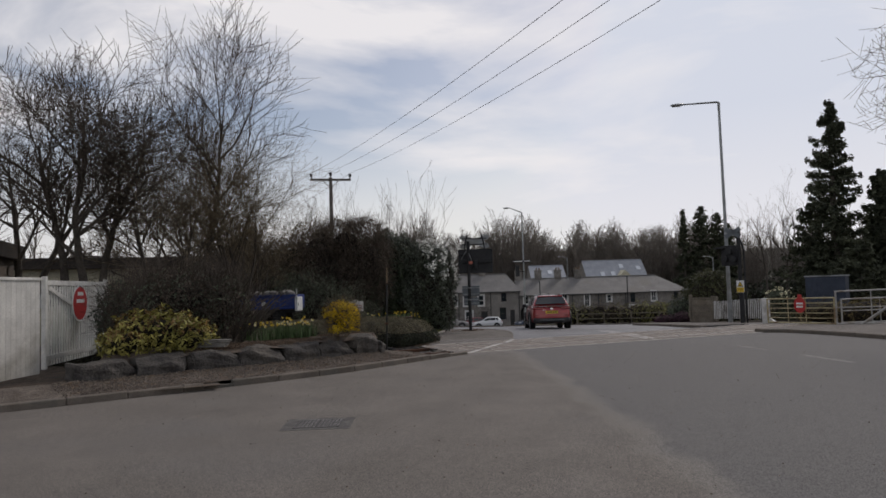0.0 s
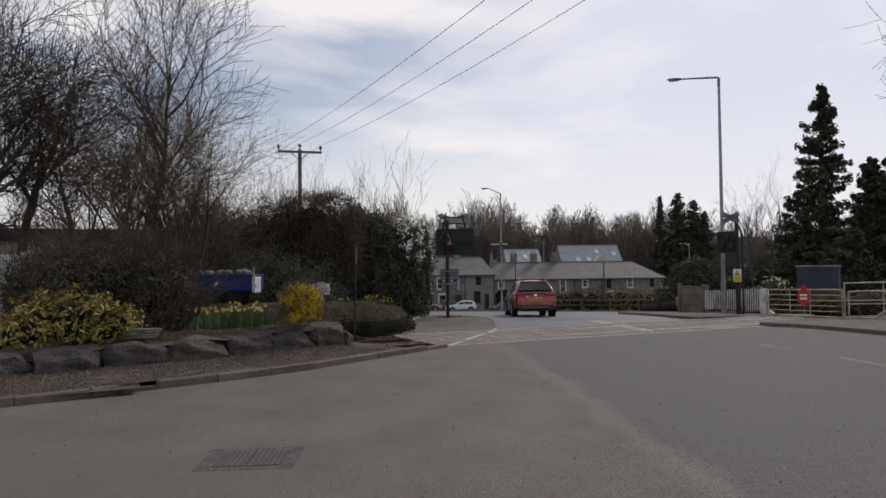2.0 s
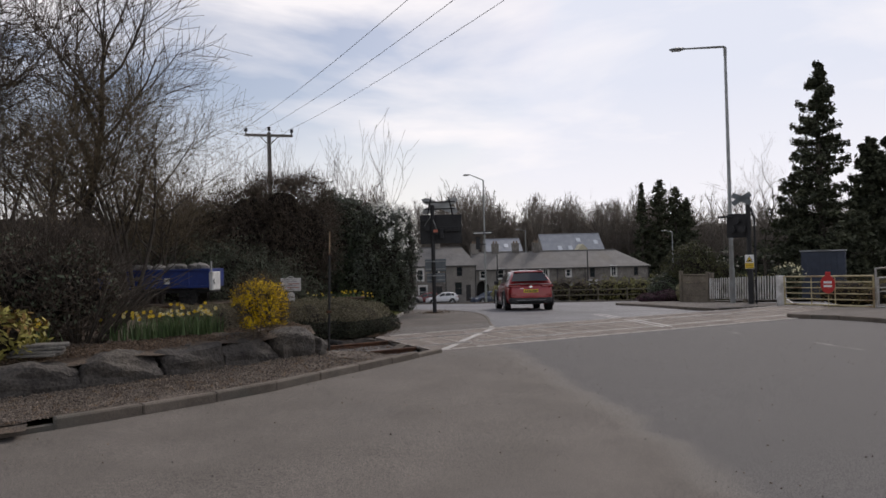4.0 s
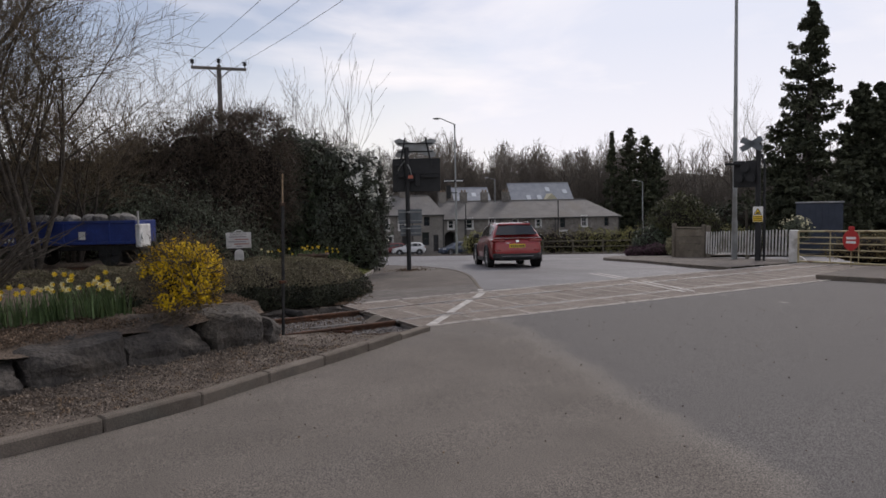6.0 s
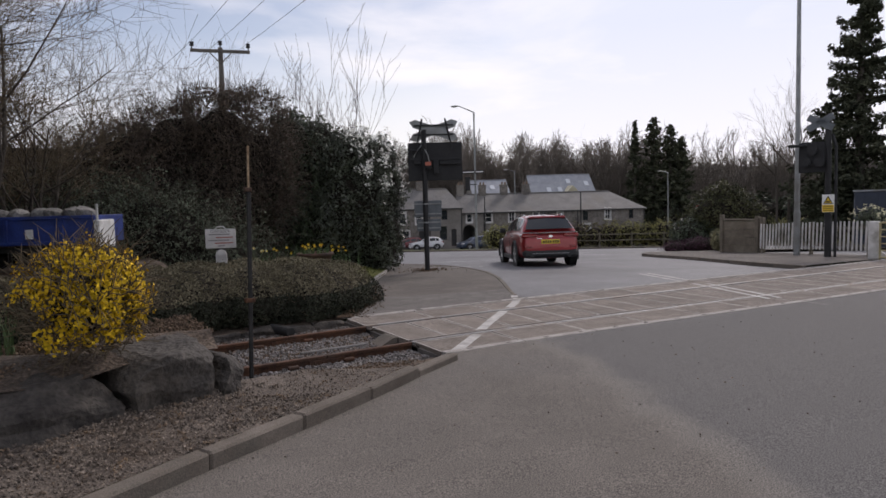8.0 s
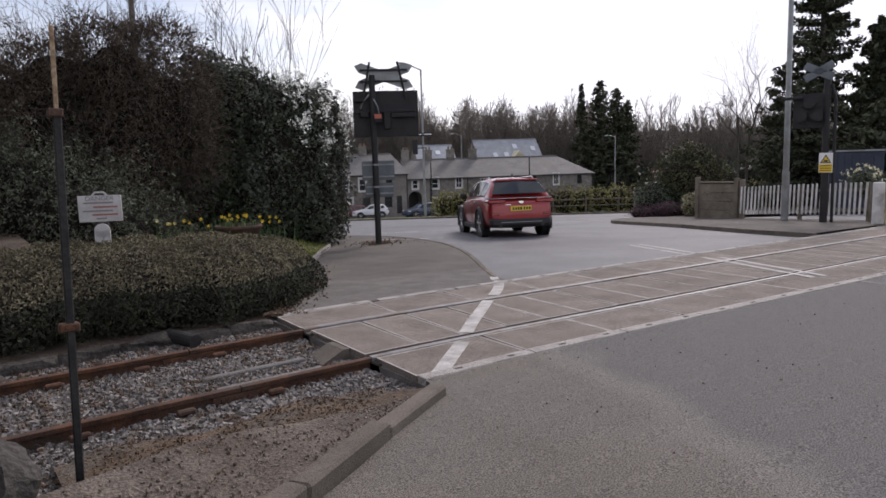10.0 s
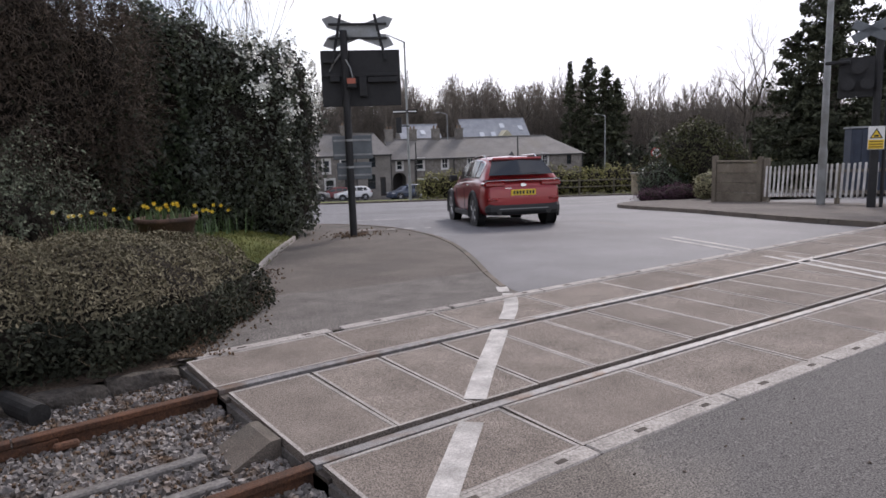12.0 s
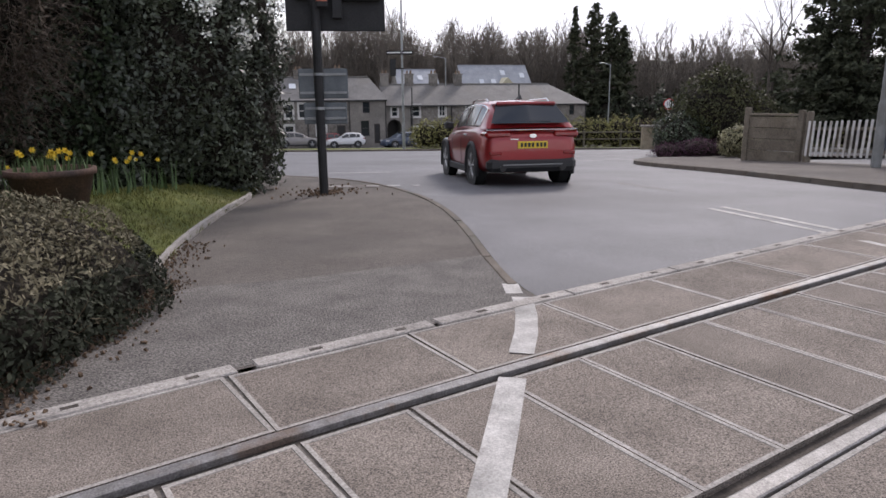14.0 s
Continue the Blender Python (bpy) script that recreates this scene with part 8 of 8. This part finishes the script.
def car(m, paint, label, L=4.4, W=1.85, H=1.62, kind="suv", detail=True):
    """x ahead from the rear bumper, y to the left, z up; a body lofted from stations, with glass, lamps and wheels on it."""
    root = thing("car", m, label, "car", "cars")
    hw = W / 2
    belt = 0.685 * H
    # stations: x, half width, bottom, top of the lower body
    st = [(0.0, 0.74, 0.42, 0.52 * H), (0.03, 0.86, 0.36, 0.60 * H), (0.16, 0.94, 0.28, belt * 0.965), (0.42, 0.985, 0.26, belt * 1.01), (0.8, 1.0, 0.25, belt * 1.01), (1.6, 1.0, 0.24, belt * 0.985), (2.5, 1.0, 0.24, belt * 0.965), (3.05, 0.99, 0.25, belt * 0.945), (3.55, 0.96, 0.26, belt * 0.88), (4.0, 0.90, 0.28, belt * 0.80), (4.28, 0.80, 0.32, belt * 0.70), (4.4, 0.62, 0.42, belt * 0.55)]
    bm = BM()
    rings = []
    for x, k, zb, zt in st:
        x *= L / 4.4
        w = hw * k
        h = zt - zb
        half = [(0.0, zb), (w * 0.86, zb), (w * 0.97, zb + 0.10 * h + 0.02), (w, zb + 0.35 * h), (w * 0.995, zb + 0.62 * h), (w * 0.965, zb + 0.86 * h), (w * 0.90, zt), (w * 0.72, zt + 0.012), (0.0, zt + 0.03)]
        ring = [(x, y, z) for y, z in half] + [(x, -y, z) for y, z in half[-2:0:-1]]
        rings.append([bm.verts.new(p) for p in ring])
    n = len(rings[0])
    for a, b in zip(rings, rings[1:]):
        for k in range(n):
            bm.faces.new((a[k], a[(k + 1) % n], b[(k + 1) % n], b[k]))
    bm.faces.new(rings[0][::-1])
    bm.faces.new(rings[-1])
    body = part("body", bm, paint, root, smooth=True)
    if detail:
        sm = body.modifiers.new("round", "SUBSURF")
        sm.levels = sm.render_levels = 2
    # cabin
    cab = [(0.16, 0.84, belt - 0.02), (0.34, 0.76, belt + (H - belt) * 0.5), (0.66, 0.66, H * 0.95), (1.0, 0.67, H * 0.985), (1.5, 0.69, H), (2.1, 0.68, H * 0.985), (2.55, 0.74, H * 0.9), (3.2, 0.86, belt * 0.93)]
    if kind == "hatch":
        cab = [(0.1, 0.86, belt - 0.02), (0.55, 0.68, H * 0.96), (1.3, 0.70, H), (2.1, 0.68, H * 0.98), (3.2, 0.86, belt * 0.92)]
    bm = BM()
    roof, base = [], []
    xs = np.linspace(cab[0][0], cab[-1][0], 16)
    cx = [c[0] for c in cab]
    for x in xs:
        zt = float(np.interp(x, cx, [c[2] for c in cab]))
        kt = float(np.interp(x, cx, [c[1] for c in cab]))
        zb = belt * (1.0 if x < 2 else 1.0 - 0.05 * (x - 2)) - 0.03
        w0, w1 = hw * 0.905, hw * kt
        X = x * L / 4.4
        ring = [(X, w0, zb), (X, w0 * 0.42 + (w1 + 0.02) * 0.58, zb + (zt - zb) * 0.5), (X, w1 + 0.02, zb + (zt - zb) * 0.86), (X, w1 * 0.9, zt - 0.01 if zt - zb > 0.2 else zt), (X, 0, zt + 0.02)]
        ring += [(a, -b, c) for a, b, c in ring[-2::-1]]
        roof.append([bm.verts.new(p) for p in ring])
    for a, b in zip(roof, roof[1:]):
        for k in range(8):
            bm.faces.new((a[k], a[k + 1], b[k + 1], b[k]))
    shell_ = part("roof", bm, paint, root, smooth=True)
    if detail:
        sm = shell_.modifiers.new("round", "SUBSURF")
        sm.levels = sm.render_levels = 1

    def side_z(x):
        return float(np.interp(x, cx, [c[2] for c in cab])), float(np.interp(x, cx, [c[1] for c in cab]))

    def glass_side(name, x0, x1, lo, hi, parent, steps=7, sgn=1):
        bm = BM()
        top, bot = [], []
        for x in np.linspace(x0, x1, steps):
            zt, kt = side_z(x)
            zb = belt * (1.0 if x < 2 else 1.0 - 0.05 * (x - 2)) - 0.03
            for t, bucket in ((lo, bot), (hi, top)):
                w0, w1 = hw * 0.905, hw * kt
                y = (w0 + (w1 + 0.02 - w0) * min(t / 0.86, 1.0)) + 0.012
                bucket.append(bm.verts.new((x * L / 4.4, sgn * y, zb + (zt - zb) * t)))
        for k in range(steps - 1):
            bm.faces.new((bot[k], bot[k + 1], top[k + 1], top[k]))
        return part(name, bm, M_carglass, parent, "dark tinted glass")

    for sgn in (1, -1):
        glass_side("side_window", 0.62, 1.02, 0.16, 0.80, root, 4, sgn)
        glass_side("side_window", 1.08, 1.78, 0.14, 0.82, root, 5, sgn)
        glass_side("side_window", 1.86, 2.72, 0.12, 0.82, root, 7, sgn)
        # window line of bright trim
        bm = BM()
        pts = []
        for x in np.linspace(0.6, 2.75, 12):
            zt, kt = side_z(x)
            zb = belt * (1.0 if x < 2 else 1.0 - 0.05 * (x - 2)) - 0.03
            y = hw * 0.905 + (hw * kt + 0.02 - hw * 0.905) * (0.12 / 0.86) + 0.014
            pts.append((x * L / 4.4, sgn * y, zb + (zt - zb) * 0.12))
        tube(bm, pts, 0.012, 5)
        part("window_trim", bm, M_chrome if detail else M_trim, root)
        if detail:
            bm = BM()
            pts = []
            for x in np.linspace(0.6, 2.75, 12):
                zt, kt = side_z(x)
                zb = belt * (1.0 if x < 2 else 1.0 - 0.05 * (x - 2)) - 0.03
                pts.append((x * L / 4.4, sgn * (hw * kt + 0.036), zb + (zt - zb) * 0.85))
            zt, kt = side_z(0.42)
            tube(bm, [(0.5 * L / 4.4, sgn * (hw * 0.89), belt + 0.08)] + pts, 0.012, 5)
            part("window_trim", bm, M_chrome, root)
            bm = BM()
            tube(bm, [(0.85, sgn * hw * 0.64, H * 0.97), (1.0, sgn * hw * 0.64, H + 0.012), (2.0, sgn * hw * 0.63, H + 0.014), (2.3, sgn * hw * 0.63, H * 0.965)], 0.016, 6)
            part("roof_rail", bm, M_chrome, root, "silver roof rail")
            for x in (1.3, 2.35):
                bm = BM()
                box(bm, x, min(sgn * hw * 0.975, sgn * (hw + 0.02)), belt * 0.86, x + 0.2, max(sgn * hw * 0.975, sgn * (hw + 0.02)), belt * 0.89, 0.006)
                part("door_handle", bm, M_chrome, root, "chrome door handle")
            for x in (1.05, 1.83, 2.75):
                bm = BM()
                box(bm, x, min(sgn * (hw - 0.004), sgn * (hw + 0.002)), 0.36, x + 0.008, max(sgn * (hw - 0.004), sgn * (hw + 0.002)), belt * 0.8)
                part("door_gap", bm, M_trim, root)
        bm = BM()
        box(bm, 2.62 * L / 4.4, min(sgn * (hw - 0.02), sgn * (hw + 0.16)), belt * 0.96, 2.78 * L / 4.4, max(sgn * (hw - 0.02), sgn * (hw + 0.16)), belt * 0.96 + 0.15, 0.03)
        part("door_mirror", bm, M_trim if detail else paint, root, "door mirror")
        bm = BM()
        box(bm, 1.15 * L / 4.4, min(sgn * (hw - 0.06), sgn * (hw + 0.008)), 0.23, 3.05 * L / 4.4, max(sgn * (hw - 0.06), sgn * (hw + 0.008)), 0.36, 0.02)
        part("sill", bm, M_trim, root, "black sill")
    # rear and front glass
    def slanted(name, xa, za, wa, xb, zb, wb, out, label):
        bm = BM()
        d = Vector((zb - za, 0, -(xb - xa))).normalized() * out
        v = [bm.verts.new(Vector(p) + d) for p in ((xa, wa, za), (xa, -wa, za), (xb, -wb, zb), (xb, wb, zb))]
        mid0, mid1 = bm.verts.new(Vector((xa - (0.03 if out < 0 else -0.03), 0, za)) + d), bm.verts.new(Vector((xb - (0.03 if out < 0 else -0.03), 0, zb)) + d)
        bm.faces.new((v[0], mid0, mid1, v[3]))
        bm.faces.new((mid0, v[1], v[2], mid1))
        return part(name, bm, M_carglass, root, label)

    sc = L / 4.4
    rw = slanted("rear_window", 0.16 * sc, belt + 0.03, hw * 0.79, 0.5 * sc, H * 0.925, hw * 0.60, -0.05, "dark rear window")
    slanted("windscreen", 3.05 * sc, belt * 0.97, hw * 0.74, 2.32 * sc, H * 0.95, hw * 0.62, 0.035, "windscreen")
    # wheels
    rad = 0.365 if kind == "suv" else 0.305
    for x in (0.88 * sc, 3.5 * sc):
        for sgn in (1, -1):
            y = sgn * (hw - 0.11)
            bm = BM()
            ring = []
            prof = [(-0.11, rad * 0.66), (-0.11, rad * 0.93), (-0.085, rad), (0.085, rad), (0.112, rad * 0.93), (0.112, rad * 0.66), (0.06, rad * 0.62)]
            for py, pr in prof:
                ring.append([bm.verts.new((x + pr * math.cos(2 * math.pi * k / 28), y + sgn * py, rad + pr * math.sin(2 * math.pi * k / 28))) for k in range(28)])
            for a, b in zip(ring, ring[1:]):
                for k in range(28):
                    bm.faces.new((a[k], a[(k + 1) % 28], b[(k + 1) % 28], b[k]))
            bm.faces.new(ring[0])
            bm.faces.new(ring[-1][::-1])
            wh = part("wheel", bm, M_tyre, root, "black tyre", smooth=False)
            bm = BM()
            for k in range(5):
                a = 2 * math.pi * k / 5 + 0.3
                for da in (-0.2, 0.2):
                    c, s = math.cos(a), math.sin(a)
                    c2, s2 = math.cos(a + da), math.sin(a + da)
                    tube(bm, [(x + 0.05 * c, y + sgn * 0.1, rad + 0.05 * s), (x + rad * 0.4 * c, y + sgn * 0.105, rad + rad * 0.4 * s), (x + rad * 0.68 * c2, y + sgn * 0.1, rad + rad * 0.68 * s2)], [0.035, 0.028, 0.022], 6)
            tube(bm, [(x, y + sgn * 0.08, rad), (x, y + sgn * 0.118, rad)], 0.055, 12)
            rimr = [(x + rad * 0.68 * math.cos(t), y + sgn * 0.1, rad + rad * 0.68 * math.sin(t)) for t in np.linspace(0, 2 * math.pi, 25)]
            tube(bm, rimr, 0.014, 5, cap=False)
            part("rim", bm, M_alloy, wh, "bright five-spoke alloy rim")
            # arch
            bm = BM()
            arc = [(x + (rad + 0.06) * math.cos(t), sgn * (hw + 0.004), rad + (rad + 0.06) * math.sin(t)) for t in np.linspace(-0.35, math.pi + 0.35, 18)]
            tube(bm, arc, 0.042, 6)
            part("wheel_arch", bm, M_trim, root, "black wheel-arch trim")
            bm = BM()
            lo = [bm.verts.new((x + (rad + 0.05) * math.cos(t), sgn * (hw + 0.006), rad + (rad + 0.05) * math.sin(t))) for t in np.linspace(0, 2 * math.pi, 28, endpoint=False)]
            bm.faces.new(lo)
            part("wheel_well", bm, M_trim, root, "dark wheel well").matrix_basis = Matrix.Translation((0, -sgn * 0.0, 0))
    # rear fittings
    bm = BM()
    box(bm, -0.03, -hw * 0.9, 0.3, 0.24, hw * 0.9, 0.56, 0.08)
    part("rear_bumper", bm, M_trim, root, "black lower bumper")
    bm = BM()
    box(bm, 3.9 * sc + 0.3 * sc, -hw * 0.8, 0.26, 4.42 * sc, hw * 0.8, 0.5, 0.05)
    part("front_bumper", bm, M_trim if detail else paint, root)
    for sgn in (1, -1):
        bm = BM()
        ys = sorted((sgn * hw * 0.42, sgn * hw * 0.935))
        box(bm, 0.0, ys[0], belt * 0.83, 0.42, ys[1], belt * 0.935, 0.035)
        part("tail_lamp", bm, M_tail, root, "red tail lamp")
        bm = BM()
        ys = sorted((sgn * hw * 0.5, sgn * hw * 0.86))
        box(bm, 4.05 * sc, ys[0], belt * 0.66, 4.36 * sc, ys[1], belt * 0.76, 0.03)
        part("headlamp", bm, plain("headlamp glass", (0.5, 0.5, 0.5), 0.15), root)
        if detail:
            bm = BM()
            tube(bm, [(-0.035, sgn * hw * 0.6, 0.37), (0.1, sgn * hw * 0.6, 0.37)], 0.055, 14)
            part("exhaust", bm, M_darkalloy, root, "dark exhaust tip")
            bm = BM()
            ys = sorted((sgn * hw * 0.62, sgn * hw * 0.86))
            box(bm, -0.018, ys[0], 0.6, 0.1, ys[1], 0.66, 0.012)
            part("fog_lamp", bm, M_tail, root)
    if detail:
        bm = BM()
        box(bm, -0.035, -hw * 0.62, 0.4, 0.1, hw * 0.62, 0.46, 0.025)
        part("skid_plate", bm, plain("satin silver", (0.25, 0.25, 0.25), 0.45, metal=0.6), root, "silver skid plate")
        bm = BM()
        box(bm, 0.0, -hw * 0.9, belt * 0.95, 0.1, hw * 0.9, belt * 0.963, 0.006)
        part("tailgate_strip", bm, M_chrome, root, "chrome strip")
        bm = BM()
        box(bm, -0.012, -0.27, belt * 0.66, 0.05, 0.27, belt * 0.66 + 0.12, 0.006)
        pt = part("number_plate", bm, M_plate, root, "yellow number plate")
        for k in range(7):
            bm = BM()
            y = 0.2 - k * 0.066 - (0.02 if k > 3 else 0)
            box(bm, -0.0145, y - 0.022, belt * 0.66 + 0.025, -0.0125, y + 0.022, belt * 0.66 + 0.095)
            part("plate_bar", bm, M_signblack, pt, "dark bar")
        bm = BM()
        prism(bm, [(0.065 * math.cos(t), 0.035 * math.sin(t)) for t in np.linspace(0, 2 * math.pi, 16, endpoint=False)], 0, 0.02, Matrix.Translation((0.0, 0, belt * 0.86)) @ Matrix.Rotation(radians(-90), 4, "Y") @ Matrix.Rotation(radians(90), 4, "Z"))
        part("badge", bm, M_chrome, root, "chrome oval badge")
        bm = BM()
        box(bm, 0.0, hw * 0.28, belt * 0.80, 0.05, hw * 0.44, belt * 0.815)
        part("name_bar", bm, M_chrome, root)
        bm = BM()
        box(bm, 0.40, -hw * 0.62, H * 0.925, 0.8, hw * 0.62, H * 0.965, 0.03)
        part("spoiler", bm, paint, root, "roof spoiler")
        bm = BM()
        box(bm, -0.05, -0.36, -0.012, 0.0, 0.1, 0.012, 0.006, Matrix.Translation((0.17, 0, belt + 0.09)))
        part("rear_wiper", bm, M_trim, root)
        bm = BM()
        v = [bm.verts.new(p) for p in ((0.75, -0.03, H - 0.0), (1.0, -0.03, H), (1.0, 0.03, H), (0.75, 0.03, H), (0.8, 0, H + 0.09), (0.86, 0, H + 0.08))]
        for f in ((0, 1, 5, 4), (2, 3, 4, 5), (0, 4, 3), (1, 2, 5)):
            bm.faces.new([v[i] for i in f])
        part("aerial_fin", bm, M_trim, root)
    return root


def carpaint(name, c, metal=0.3):
    m = mat(name, c, tuple(x * 1.12 for x in c), 1.5, 0.3, 0, 300, grain=0.04, metal=metal, spec=0.5)
    m.node_tree.nodes["Principled BSDF"].inputs["Coat Weight"].default_value = 0.8
    m.node_tree.nodes["Principled BSDF"].inputs["Coat Roughness"].default_value = 0.06
    return m


_c = Vector((8.92, 8.72))
_h = math.atan2(0.885, 0.465)
_f = Vector((math.cos(_h), math.sin(_h)))
_o = _c - _f * 0.88
car(Matrix.Translation((_o.x, _o.y, ground_z(_c.x, _c.y) + 0.006)) @ pose(0, 0, 0, 0, 2.2, math.degrees(_h)), carpaint("metallic red paint", (0.27, 0.016, 0.018)), "metallic red sport utility car on the road beyond the crossing", 4.4, 1.8, 1.57)
for u, v_, col, lab, L_, k, flip in ((-12.4, -4.4, (0.23, 0.215, 0.2), "silver-beige estate car parked before the terrace", 4.4, "suv", 0), (-7.6, -5.0, (0.62, 0.62, 0.62), "white small hatchback parked before the terrace", 3.95, "hatch", 180), (-2.2, -4.6, (0.03, 0.045, 0.075), "dark blue car parked before the archway", 4.3, "suv", 200), (-9.6, -3.0, (0.16, 0.012, 0.012), "dark red car parked behind the white one", 4.0, "hatch", 180)):
    mm = ROW @ pose(u, v_, 0)
    z = ground_z(mm.translation.x, mm.translation.y) + 0.01
    mm.translation.z = z
    if flip:
        mm = mm @ pose(L_, 0, 0) @ pose(0, 0, 0, 0, 0, flip)
    car(mm, carpaint("car paint", col, 0.1), lab, L_, 1.75, 1.55 if k == "suv" else 1.45, k, detail=False)
